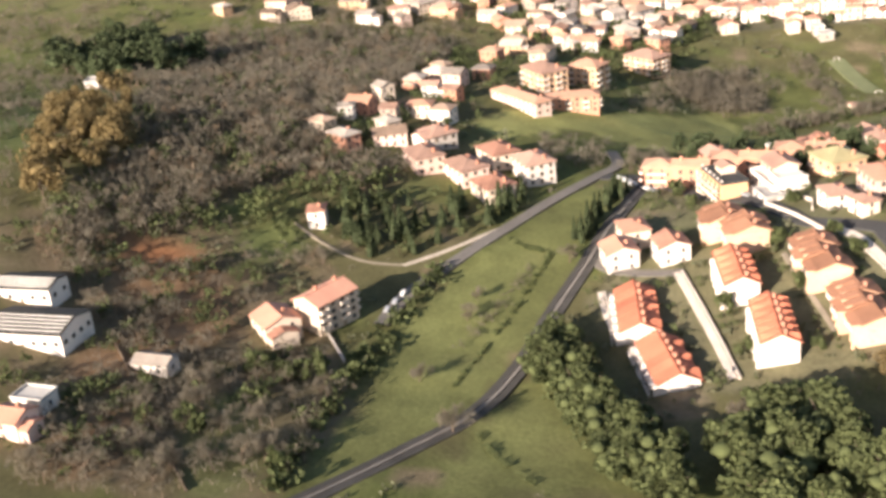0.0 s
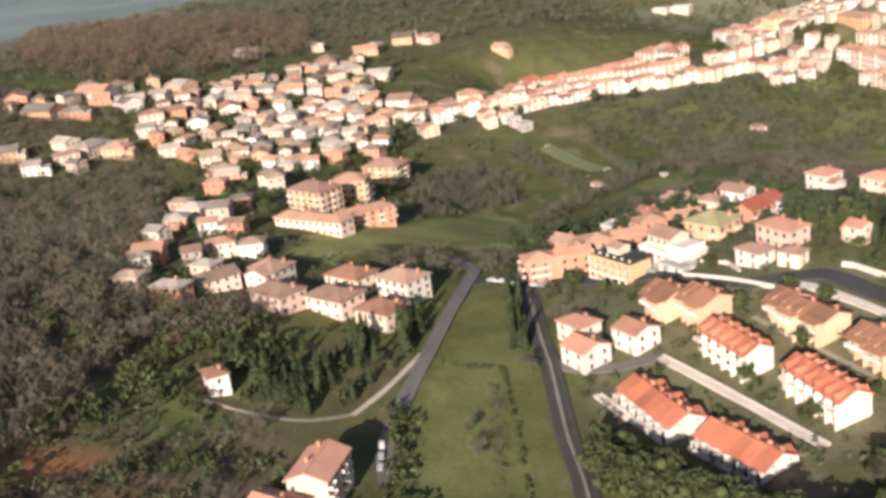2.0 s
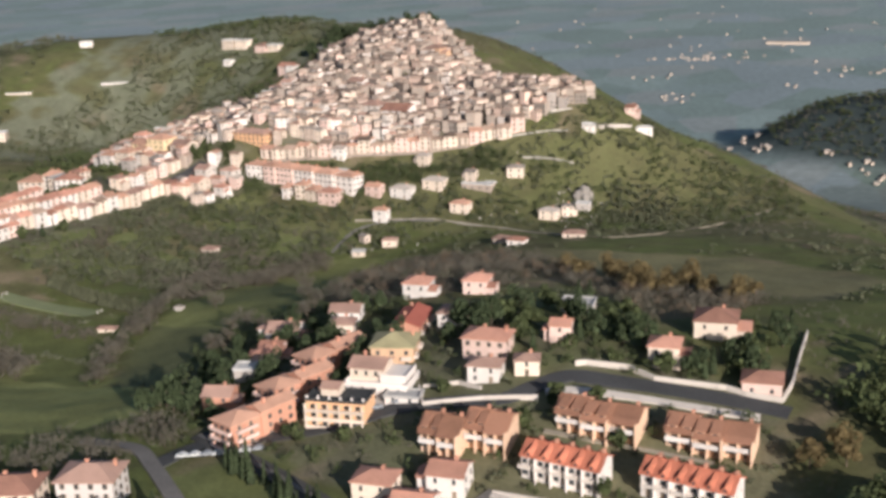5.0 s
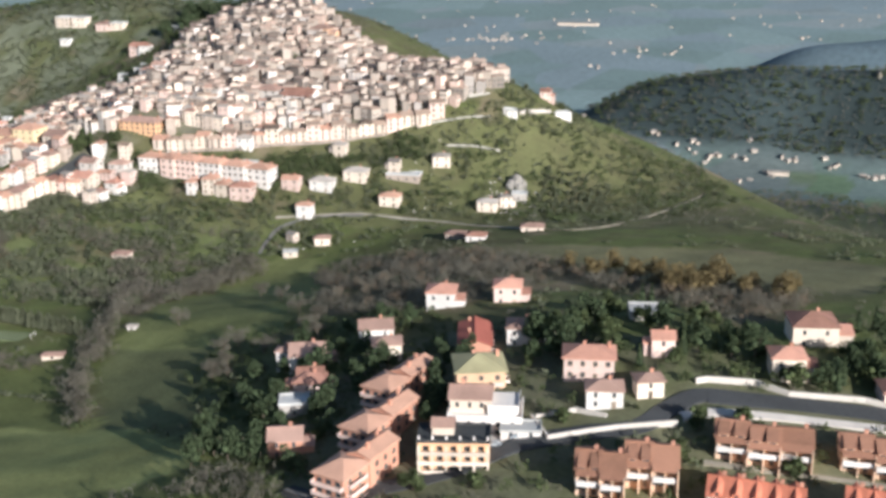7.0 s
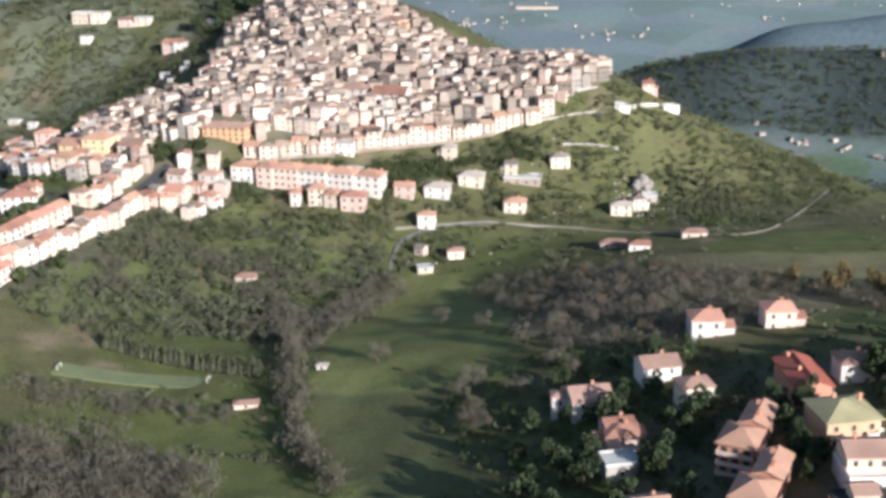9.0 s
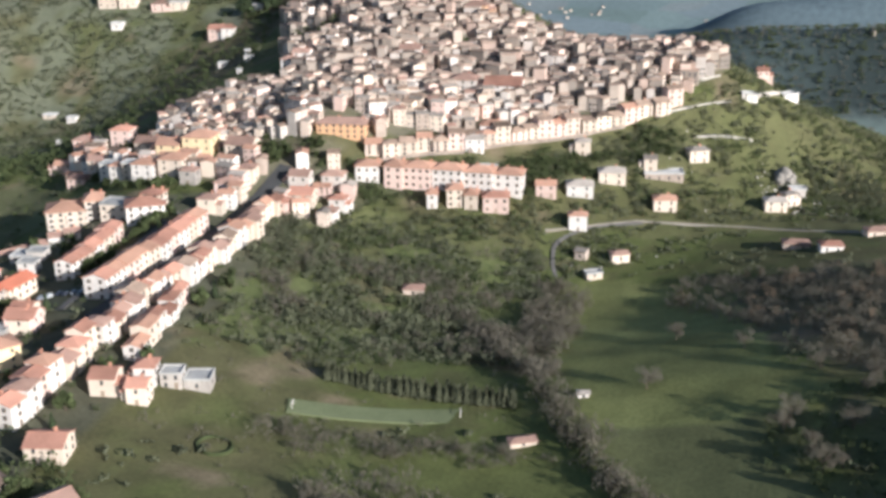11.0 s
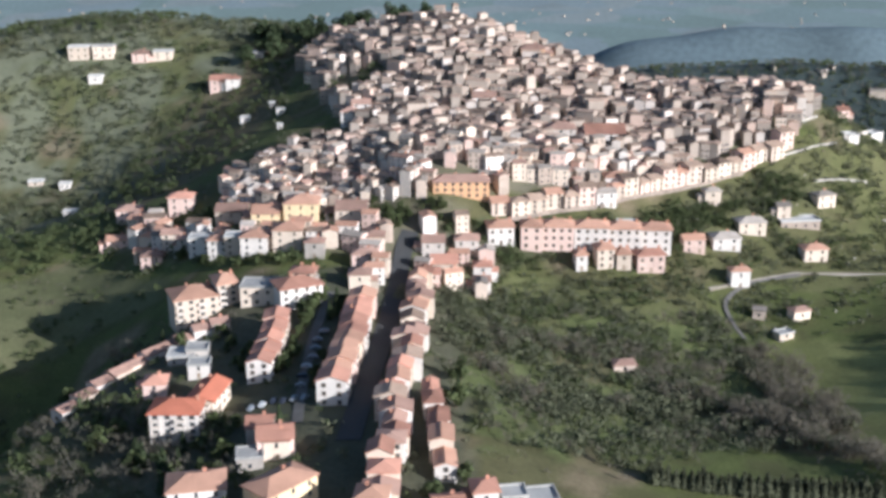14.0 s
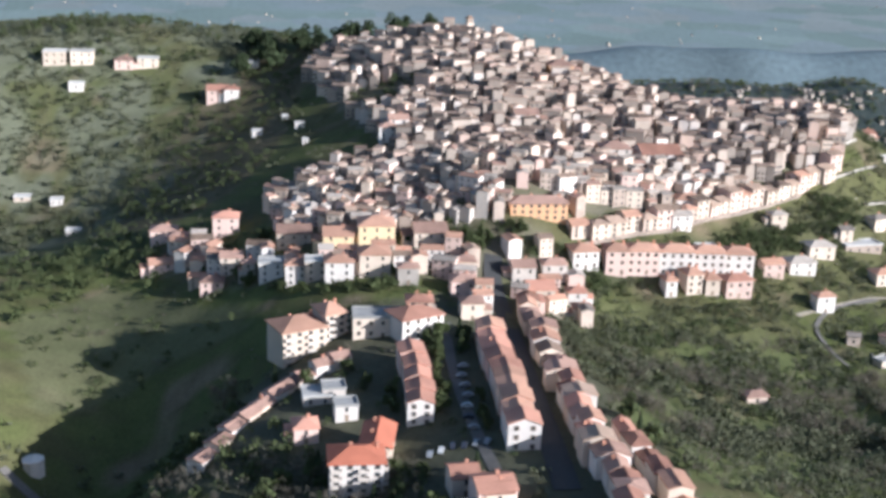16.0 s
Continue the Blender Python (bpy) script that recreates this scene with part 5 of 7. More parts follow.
# blocks by the main street
block(-28.9, 192.9, 3, 8.6, 6.4, 6.6, 5, 'white', 'coral', 'balcony')
block(-25.4, 200.6, 84, 9.0, 5, 5, 3, 'cream', 'coral', '', 'gable')
block(-41.6, 249.4, 27, 9.6, 8.4, 7.6, 5, 'cream', 'clay')
block(-35.1, 252.5, 27, 4.6, 7.0, 6.0, 4, 'cream', 'clay')
block(-17.7, 247.5, 28, 9.5, 7, 4.6, 3, 'white', 'red')
block(-25.4, 249.7, 2, 9.7, 6, 4.4, 2, 'cream', 'grey')
block(-16.7, 250.8, 0, 5.2, 4.2, 6, 4, 'cream', 'red')
villa(-17.6, 164.0, 14, 8.6, 6.0, 4.8, 'white', 'clay')
villa(-4.2, 161.5, 52, 9.6, 5.6, 5, 'yellow', 'clay')
villa(-10.7, 153.9, 12, 6.3, 5.7, 3.2, 'white', 'brown')
villa(-3.5, 146.8, 12, 6.0, 5.4, 3.4, 'white', 'red')
villa(-8.6, 179.1, 12, 5.9, 5.3, 4, 'pink', 'red')
villa(20.8, 158.7, 12, 5.5, 5.0, 3.6, 'cream', 'red')
villa(25.8, 164.2, 12, 4.5, 4.0, 3.8, 'white', 'red')
villa(27.6, 157.8, 12, 4.4, 3.9, 3.6, 'cream', 'red')
villa(30.1, 165.6, 12, 3.8, 3.4, 2.8, 'grey', 'grey')
villa(34.3, 167.5, 12, 4.7, 4.3, 2.2, 'grey', 'grey')
villa(22.8, 137.1, 12, 6.3, 5.7, 3, 'cream', 'red')
villa(-13.8, 142.8, 12, 6.1, 5.5, 4.6, 'pink', 'red')
villa(0.6, 138.6, 12, 5.6, 5.0, 4.2, 'white', 'red')
villa(-3.0, 132.2, 12, 5.7, 5.1, 3.6, 'cream', 'brown')
villa(-12.0, 175.1, 12, 4.2, 3.8, 2.6, 'grey', 'grey')
villa(-37.8, 208.9, 8, 5.0, 4.5, 3, 'pink', 'red')
villa(-33.4, 222.9, 8, 4.2, 3.8, 2.4, 'grey', 'grey')
villa(-31.0, 215.2, 8, 4.1, 3.7, 2.8, 'white', 'grey')
villa(-36.4, 221.8, 8, 5.2, 4.7, 2, 'grey', 'grey')
villa(-12.5, 185.3, 8, 5.3, 4.8, 3.4, 'cream', 'red')
villa(-8.1, 178.1, 8, 4.3, 3.8, 3.6, 'cream', 'red')

# long pink terrace and its neighbours below the old town
block(33.7, 297.3, 0, 5.4, 6, 6.0, 3, 'pink', 'clay')
block(40.4, 298.0, 0, 8.0, 6, 6.0, 3, 'pink', 'clay')
block(49.0, 298.6, 0, 8.7, 6, 6.0, 3, 'white', 'clay')
block(57.4, 299.7, 0, 8.3, 6, 6.0, 3, 'white', 'clay')
block(65.5, 301.4, 0, 7.9, 6, 6.0, 3, 'white', 'clay')
block(25.6, 297.3, 9, 6.6, 6, 4.6, 2, 'white', 'clay')
block(46.0, 290.6, 10, 2.9, 4, 4, 2, 'white', 'clay')
block(51.9, 292.4, 13, 4.4, 5, 5, 3, 'cream', 'clay')
block(56.6, 292.6, 8, 3.7, 5, 4, 2, 'cream', 'clay')
block(63.3, 293.1, 12, 7.1, 5, 4.6, 2, 'pink', 'red')
block(15.1, 307.4, 4, 14.5, 6, 4.4, 3, 'orange', 'brown')
villa(82.9, 323.2, 10, 5.3, 3.7, 4, 'cream', 'grey_old')
villa(53.2, 312.0, 10, 5.3, 3.7, 4, 'white', 'grey_old')
villa(102.5, 323.9, 10, 4.5, 3.2, 3.6, 'cream', 'grey_old')
villa(106.5, 322.3, 10, 11.0, 5.0, 2.4, 'stone', 'grey')
villa(115.4, 332.5, 24, 5.8, 4.0, 3.6, 'cream', 'grey_old')
villa(92.4, 315.9, 10, 7.5, 5.3, 3.4, 'cream', 'grey_old')
villa(84.4, 307.5, 10, 7.4, 5.2, 3.4, 'white', 'grey_old')
villa(75.5, 303.1, 10, 5.7, 4.0, 3.8, 'pink', 'clay')
villa(86.0, 292.8, 10, 4.9, 3.4, 4.4, 'white', 'clay')
villa(108.0, 308.6, 10, 6.3, 4.4, 3.4, 'cream', 'clay')
villa(137.9, 316.7, 10, 6.0, 4.2, 3, 'cream', 'grey_old')
villa(141.6, 322.2, 35, 4.6, 3.2, 3.4, 'cream', 'grey_old')
villa(144.1, 328.8, 10, 4.5, 3.1, 2.6, 'grey', 'grey')
villa(142.3, 281.6, 5, 6.4, 3.6, 1.8, 'stone', 'brown')
villa(150.2, 276.2, 10, 5.3, 3.7, 2, 'white', 'red')
villa(162.2, 289.2, 18, 6.4, 3.6, 1.8, 'stone', 'brown')
villa(89.0, 279.4, -14, 3.0, 2.4, 2.6, 'stone', 'grey_old')
villa(98.7, 280.5, 22, 4.6, 3.0, 2.2, 'cream', 'brown')
villa(93.1, 270.9, 28, 4.2, 2.6, 1.3, 'cream', 'grey')
villa(128.6, 361.0, 10, 3.4, 2.4, 2.6, 'white', 'grey')
villa(53.3, 244.0, 10, 4.8, 3.4, 1.7, 'stone', 'brown')
villa(93.4, 169.4, 24, 4.6, 2.0, 0.9, 'cream', 'brown')
villa(101.7, 186.4, 10, 2.0, 1.3, 0.9, 'white', 'grey_old')

# houses on the western hillside
villa(-139.4, 452.6, 6, 7.8, 5.4, 4.4, 'cream', 'grey')
villa(-130.0, 453.2, 6, 7.8, 5.4, 4.4, 'cream', 'grey')
villa(-115.0, 451.9, 6, 7.7, 5.4, 3, 'pink', 'brown')
villa(-106.7, 452.9, 6, 7.2, 5.1, 3, 'cream', 'grey')
villa(-129.6, 440.5, 6, 5.0, 3.5, 2.4, 'white', 'grey')
villa(-79.5, 431.7, 6, 8.9, 6.2, 4.4, 'pink', 'red')
villa(-74.5, 429.7, 6, 6.0, 4.2, 4, 'white', 'red')
villa(-69.5, 448.8, 6, 5.4, 3.8, 2.4, 'white', 'grey')
villa(-54.2, 400.7, 6, 1.9, 1.3, 1.6, 'white', 'grey')
villa(-49.0, 389.7, 6, 2.9, 2.0, 2, 'white', 'grey')
villa(-62.9, 397.0, 6, 3.3, 2.3, 2, 'white', 'grey')
villa(-46.4, 374.6, 6, 1.7, 1.2, 1.6, 'white', 'grey')
villa(-125.9, 391.6, 6, 3.8, 2.7, 2, 'white', 'grey')
villa(-137.4, 394.7, 6, 5.0, 3.5, 1.2, 'cream', 'grey')
villa(-114.7, 365.9, 6, 4.3, 3.0, 1.2, 'white', 'grey')
villa(-230.6, 428.6, 40, 7.0, 4.2, 3, 'white', 'grey')
villa(-188.8, 412.2, 40, 14.5, 8.7, 1.2, 'white', 'grey')
villa(-201.6, 329.2, 40, 8.1, 4.9, 3, 'cream', 'grey')
villa(-197.5, 339.6, 40, 10.7, 6.4, 4, 'cream', 'grey')
villa(-224.2, 375.9, 40, 13.3, 8.0, 1.2, 'cream', 'grey')

# northern end of the street
villa(-64.2, 321.5, 4, 6.6, 5.3, 5.5, 'pink', 'red')
villa(-81.2, 326.8, 4, 6.8, 5.4, 4, 'pink', 'brown')
villa(-76.5, 320.1, 4, 6.0, 4.8, 4, 'white', 'brown')
villa(-79.3, 310.2, 14, 7.4, 4.6, 3.0, 'pink', 'clay')
villa(-64.3, 292.8, 4, 5.5, 4.4, 3.4, 'pink', 'brown')
villa(-60.2, 298.6, 4, 5.6, 4.5, 5, 'cream', 'brown')
villa(-55.4, 290.7, 4, 3.5, 2.8, 5, 'grey', 'brown')
villa(-49.8, 288.0, 4, 5.9, 4.7, 5, 'white', 'grey')
villa(-43.6, 282.1, 4, 5.2, 4.2, 5, 'white', 'clay')
villa(-39.0, 281.0, 4, 5.2, 4.2, 5, 'cream', 'grey')
villa(-33.8, 278.7, 4, 6.5, 5.2, 5, 'white', 'clay')
villa(-25.8, 280.6, 4, 8.4, 6.6, 5.2, 'cream', 'clay')
villa(-18.3, 274.4, 4, 4.6, 3.7, 4, 'grey', 'brown')
villa(-34.5, 296.6, 4, 8.6, 7.0, 4.6, 'yellow', 'clay')
villa(-25.4, 297.6, 4, 10.4, 7.7, 6.0, 'yellow', 'clay')
villa(-45.6, 305.4, 4, 8.5, 6.8, 4, 'cream', 'brown')
villa(-12.4, 297.2, 4, 9.6, 7.7, 4, 'cream', 'brown')
villa(-5.1, 282.9, 4, 6.1, 4.8, 4, 'cream', 'brown')
villa(-6.0, 271.5, 4, 5.8, 4.7, 4, 'pink', 'brown')
villa(-5.2, 258.1, 4, 5.8, 4.6, 4, 'cream', 'brown')
villa(9.3, 286.5, 4, 6.7, 5.4, 4.4, 'grey', 'brown')
villa(17.4, 291.1, 4, 6.0, 4.8, 4, 'grey', 'brown')
villa(12.5, 279.0, 4, 7.9, 6.3, 4, 'cream', 'red')
villa(21.7, 282.0, 4, 5.4, 4.3, 3.6, 'white', 'red')
villa(9.3, 269.7, 4, 5.6, 4.5, 3.6, 'pink', 'red')
villa(21.7, 273.8, 4, 5.2, 4.2, 3.2, 'white', 'brown')
villa(39.0, 297.8, 4, 2.8, 2.3, 3, 'white', 'grey')
villa(58.6, 304.7, 4, 5.0, 4.0, 2.6, 'grey', 'grey')

# large houses within the old town
villa(42.1, 347.2, 4, 10.3, 7.2, 4.6, 'grey', 'brown')
villa(54.8, 347.4, 4, 14.0, 9.8, 4.6, 'white', 'red')
villa(34.1, 401.9, 4, 9.5, 6.7, 4.4, 'ochre', 'brown')
villa(57.2, 320.5, 4, 7.7, 5.4, 4, 'white', 'clay')
villa(19.2, 367.4, 4, 8.7, 6.1, 4, 'white', 'brown')
villa(-18.7, 365.7, 4, 7.0, 4.9, 5, 'white', 'brown')
villa(-21.8, 361.6, 4, 6.2, 4.4, 4.6, 'white', 'brown')
villa(133.2, 387.4, 10, 4.6, 3.9, 4.0, 'pink', 'red')
villa(141.4, 380.2, 40, 6.0, 3.6, 2.6, 'white', 'grey')
villa(129.6, 361.6, 20, 3.6, 3.2, 2.6, 'white', 'grey')
low_wall("garden_wall", [(131.4, 363.8), (135.4, 370.4), (138.6, 376.4)], 0.0, 1.1, WALL["grey"], "long pale retaining wall between two white houses", 0.5)


def infill(poly, gap, count, seed):
    """More houses between the placed ones of the western quarter."""
    r = random.Random(seed)
    xs, ys = [p[0] for p in poly], [p[1] for p in poly]
    for _ in range(count * 12):
        x, y = r.uniform(min(xs), max(xs)), r.uniform(min(ys), max(ys))
        if count and within(poly, [x], [y])[0] and all(math.hypot(x - a, y - b) > c + gap for a, b, c in TAKEN):
            town_house(x, y, r.uniform(0, 40), r.uniform(5, 8), r.uniform(4.5, 6), r.uniform(3.0, 4.2))
            count -= 1


infill(WEST_QUARTER, 3.2, 62, 41)
for x, y in ((-51.4, -1.3), (-62.9, 4.1), (-57.5, 12.4), (-48.0, 19.8), (-73.1, 23.4), (-59.2, 31.1), (-75.1, 40.5), (-49.6, 42.7), (-5.6, -32.7), (1.6, -25.4), (13.4, -19.4), (-4.5, -4.3), (-4.8, 1.6), (11.6, 8.1), (-8.4, 17.8), (0.5, 23.6), (-6.8, 29.0), (-2.5, 34.3), (11.5, 21.6), (-67.8, -56.2), (-38.4, -37.3), (-20.5, -33.5), (14.7, -45.7)):
    if all(math.hypot(x - a, y - b) > c + 2.2 for a, b, c in TAKEN):
        town_house(x, y, 10, 6.5, 5.2, 3.4)


def crowd(poly, count, seed):
    """Close-set old houses at the head of the street, filling the gaps between the placed ones."""
    r = random.Random(seed)
    xs, ys = [p[0] for p in poly], [p[1] for p in poly]
    for _ in range(count * 60):
        x, y = r.uniform(min(xs), max(xs)), r.uniform(min(ys), max(ys))
        l, w = r.uniform(3.2, 5.6), r.uniform(2.8, 4.0)
        if count and within(poly, [x], [y])[0] and all(math.hypot(x - a, y - b) > 0.72 * c + 0.36 * (l + w) * 0.8 for a, b, c in TAKEN):
            wall, roof = r.choice(["cream", "white", "pink", "stone"]), r.choice(["old", "clay", "clay", "grey_old"])
            house("old_house", x, y, r.uniform(-22, 22) + (90 if r.random() < 0.35 else 0), l, w, r.uniform(3.2, 5.6), 3, wall, roof, f"{PLASTER[wall]} old house with {NAMES[roof]} tiles at the street head", "house", "houses at the street head",
                  "gable", kind="small", sides=("front", "right"), pitch=1.5, chimneys=0 if r.random() < 0.8 else 1, rise=0.15 * w, door=False, joined=True, eaves=0.2)
            count -= 1


crowd(STREET_HEAD, 34, 43)
for line in (WALL_A, WALL_B, WALL_C, WALL_D, WALL_E, WALL_F):
    low_wall("terrace_wall", line, 0.0, 0.45, ROCK, "rough pale dry-stone terrace wall on the slope", 0.5)
low_wall("rampart_wall", RAMPART[:-1], -3.2, 0.9, WALL["stone"], "pale stone wall below the old town edge")


def old_town():
    """Crowded old houses on the hill: rows that follow the slope."""
    r = random.Random(12)
    spots = []
    for i in range(-22, 46):
        for j in range(0, 50):
            x, y = i * 3.8 + r.uniform(-1.2, 1.2) + (j % 2) * 1.9, 295 + j * 3.35 + r.uniform(-0.9, 0.9)
            if not within(OLD_TOWN, [x], [y])[0] or r.random() < 0.05:
                continue
            if ((x + 23) / 15) ** 2 + ((y - 394) / 9) ** 2 < 1 or any(math.hypot(x - a, y - b) < c * 0.8 + 1.4 for a, b, c in TAKEN):
                continue
            spots.append((x, y))
    spots.sort(key=lambda q: q[1])
    rest = {}
    for k, (x, y) in enumerate(spots):
        gx, gy = ground_z(x + 2, y) - ground_z(x - 2, y), ground_z(x, y + 2) - ground_z(x, y - 2)
        rot = math.degrees(math.atan2(-gx, max(gy, 0.6))) * 0.5 + r.uniform(-26, 26) + (90 if r.random() < 0.4 else 0)
        l, w, h = r.choice((1, 1, 1, 1.5)) * r.uniform(2.5, 4.0), r.uniform(2.2, 3.2), r.choice((1.0, 1.0, 1.0, 1.3)) * r.uniform(2.4, 5.2)
        wall, roof = r.choice(["stone", "cream", "pink", "grey", "stone", "cream", "stone", "white"]), r.choice(["old", "old", "brown", "grey_old", "grey_old"])
        if k < 250:
            house("old_house", x, y, rot, l, w, h, 2 if h < 4.2 else 3, wall, roof, f"{PLASTER[wall]} old-town house with {NAMES[roof]} tiles on the hill", "house", "old town houses",
                  "gable", kind="small", sides=("front", "right"), pitch=1.5, chimneys=int(k < 90 and k % 4 == 0), rise=0.15 * w, door=k < 20, joined=k >= 20, eaves=0.16)
        else:
            m = pose(x, y, ground_z(x, y) - 0.3, 0, 0, rot)
            for key, shp in ((FAR_WALL[wall], gable_wall(l, w, h, 0.15 * w)), (FAR_ROOF, gable_roof(l, w, h, 0.15 * w, over=0.14, thick=0.16, ridge=False))):
                rest.setdefault(key.name, (key, Shape()))[1].poly([m @ Vector(p) for p in shp.v], shp.f)
            s = rest.setdefault(GLASS.name, (GLASS, Shape()))[1]
            for f in range(2):
                for c in (-1, 0, 1):
                    b = Shape().box(c * l / 3 - 0.25, c * l / 3 + 0.25, -w / 2 - 0.05, -w / 2 + 0.1, 0.4 + f * 1.5, 1.05 + f * 1.5)
                    s.poly([m @ Vector(p) for p in b.v], b.f)
            TAKEN.append((x, y, 2.5))
    root = tagged(new("upper_town"), "crowded upper old-town houses with weathered tiles", "houses", kind="stuff")
    for key, shp in rest.values():
        tagged(put(key.name, shp.mesh(key.name, [key]), root), kind="stuff")


old_town()


# ---- trees ----
def crown_points(rng, n, kind):
    """Places in a crown of unit height 1 above the ground, for small leaves or twigs."""
    if kind == "conifer":
        t = rng.rand(n) ** 0.7
        rad = (1 - t) * 0.24 * (0.55 + 0.45 * rng.rand(n)) * (0.75 + 0.25 * np.sin(t * 40))
        a = rng.rand(n) * 2 * np.pi
        return np.stack([rad * np.cos(a), rad * np.sin(a), 0.08 + 0.92 * t], 1)
    lumps = 9
    lp = rng.randn(lumps, 3) * [0.2, 0.2, 0.15] + [0, 0, 0.63]
    lr = 0.14 + 0.12 * rng.rand(lumps)
    k = rng.randint(lumps, size=n)
    d = rng.randn(n, 3)
    d /= np.linalg.norm(d, axis=1)[:, None]
    depth = (0.35 + 0.65 * rng.rand(n)) if kind == "bare" else (0.75 + 0.25 * rng.rand(n))
    p = lp[k] + d * (lr[k] * depth)[:, None]
    p[:, 2] = np.maximum(p[:, 2], 0.12)
    return p


def ball():
    bm = bmesh.new()
    bmesh.ops.create_icosphere(bm, subdivisions=1, radius=1)
    v = np.array([p.co[:] for p in bm.verts])
    f = np.array([[q.index for q in t.verts] for t in bm.faces])
    bm.free()
    return v, f


BALL_V, BALL_F = ball()


def masses(rng, kind, n=3):
    """The dense inner masses of a crown of unit height, uneven lumps that the sprays grow from."""
    vs, fs = [], []
    for k in range(n):
        if kind == "conifer":
            t = k / n
            mid, size = np.array([0, 0, 0.2 + 0.62 * t]), np.array([0.16 * (1.05 - t), 0.16 * (1.05 - t), 0.2])
        else:
            mid = rng.randn(3) * [0.17, 0.17, 0.12] + [0, 0, 0.56]
            size = np.array([1, 1, 0.85]) * (0.13 + 0.12 * rng.rand() if kind == "bare" else 0.12 + 0.06 * rng.rand())
        v = BALL_V * (0.72 + 0.5 * rng.rand(len(BALL_V), 1)) * size + mid
        fs.append(BALL_F + len(vs) * len(BALL_V))
        vs.append(v)
    return (np.concatenate(vs), np.concatenate(fs)) if n else (np.zeros((0, 3)), np.zeros((0, 3), int))


def leaf_faces(rng, centres, size, kind):
    """A small bent leaf spray at every centre: two triangles that share an edge."""
    n = len(centres)
    a, b = rng.randn(n, 3), rng.randn(n, 3)
    if kind == "bare":
        a[:, 2] = np.abs(a[:, 2]) + 0.6
    a /= np.linalg.norm(a, axis=1)[:, None]
    b -= a * (a * b).sum(1)[:, None]
    b /= np.linalg.norm(b, axis=1)[:, None]
    size = np.broadcast_to(np.asarray(size, float), (n,))[:, None]
    wide = 0.15 if kind == "bare" else 0.6
    c = np.cross(a, b) * 0.2
    v = np.stack([centres - a * size, centres + b * size * wide + c * size, centres + a * size, centres - b * size * wide + c * size], 1).reshape(-1, 3)
    f = np.arange(4 * n).reshape(-1, 4)
    return v, f


def trunk_mesh(rng, kind):
    s = Shape()
    top = 0.95 if kind == "conifer" else 0.5

    def limb(p, q, r0, r1):
        p, q = Vector(p), Vector(q)
        d = (q - p).normalized()
        u = d.orthogonal().normalized()
        w = d.cross(u)
        pts = [p + (u * math.cos(k * math.pi / 3) + w * math.sin(k * math.pi / 3)) * r0 for k in range(6)]
        pts += [q + (u * math.cos(k * math.pi / 3) + w * math.sin(k * math.pi / 3)) * r1 for k in range(6)]
        s.poly(pts, [(k, (k + 1) % 6, 6 + (k + 1) % 6, 6 + k) for k in range(6)])

    limb((0, 0, -0.06), (0.01, 0, top), 0.035, 0.012)
    if kind != "conifer":
        for k in range(5):
            a = k * 1.26 + rng.rand()
            limb((0, 0, 0.25 + 0.05 * k), (0.26 * math.cos(a), 0.26 * math.sin(a), 0.55 + 0.08 * k), 0.016, 0.005)
    return s.mesh("trunk", [BARK])


def tree_kind(name, kind, mat, label, n, size, seed):
    """Two shapes of one kind of tree, each a trunk and a crown of unit height."""
    made = []
    for k in range(2):
        rng = np.random.RandomState(seed + k)
        v, f = leaf_faces(rng, crown_points(rng, n, kind), size * rng.uniform(0.6, 1.1, n), kind)
        me = bpy.data.meshes.new("crown")
        mv, mf = masses(rng, kind, {"conifer": 4, "bare": 0}.get(kind, 7))
        me.from_pydata(np.concatenate([v, mv * [0.9, 0.9, 0.97]]).tolist(), [], f.tolist() + (mf + len(v)).tolist())
        me.polygons.foreach_set("use_smooth", [True] * len(me.polygons))
        me.materials.append(mat)
        made.append((trunk_mesh(rng, kind), me))
    return name, label, made


TREES = {
    "ever": tree_kind("evergreen_tree", "round", LEAF, "dense dark-green evergreen tree with a rounded crown", 1000, 0.066, 1),
    "conifer": tree_kind("conifer", "conifer", NEEDLE, "tall narrow dark-green conifer", 420, 0.05, 5),
    "pine": tree_kind("pine_tree", "round", NEEDLE, "dark-green pine with a broad crown", 900, 0.066, 9),
    "olive": tree_kind("olive_tree", "round", OLIVE, "small grey-green olive tree in a slope orchard", 300, 0.10, 21),
    "autumn": tree_kind("autumn_tree", "round", AUTUMN, "orange-brown autumn tree with thinning leaves", 900, 0.05, 13),
    "bare": tree_kind("bare_tree", "bare", TWIGS, "leafless grey-brown winter tree", 900, 0.07, 17),
}


def plant(kind, x, y, tall, r, wide=1.0):
    name, label, made = TREES[kind]
    trunk, crown = made[r.randrange(2)]
    root = new(name)
    root.empty_display_size = 0.3
    root.matrix_basis = pose(x, y, ground_z(x, y) - 0.1, 0, 0, r.uniform(0, 360)) @ Matrix.Diagonal((tall * wide, tall * wide, tall, 1))
    tagged(root, label, "tree", name + "s")
    put("trunk", trunk, root)
    put("crown", crown, root)


def free(x, y, gap):
    return all((x - a) ** 2 + (y - b) ** 2 > (c + gap) ** 2 for a, b, c in NEAR.get((int(x // 20), int(y // 20)), ()))


TAKEN += [(243, 22, 3.4), (243, 27, 3.4), (242, 31, 2.4)]
NEAR = {}
for a, b, c in TAKEN:
    for i in (-1, 0, 1):
        for j in (-1, 0, 1):
            NEAR.setdefault((int(a // 20) + i, int(b // 20) + j), []).append((a, b, c))


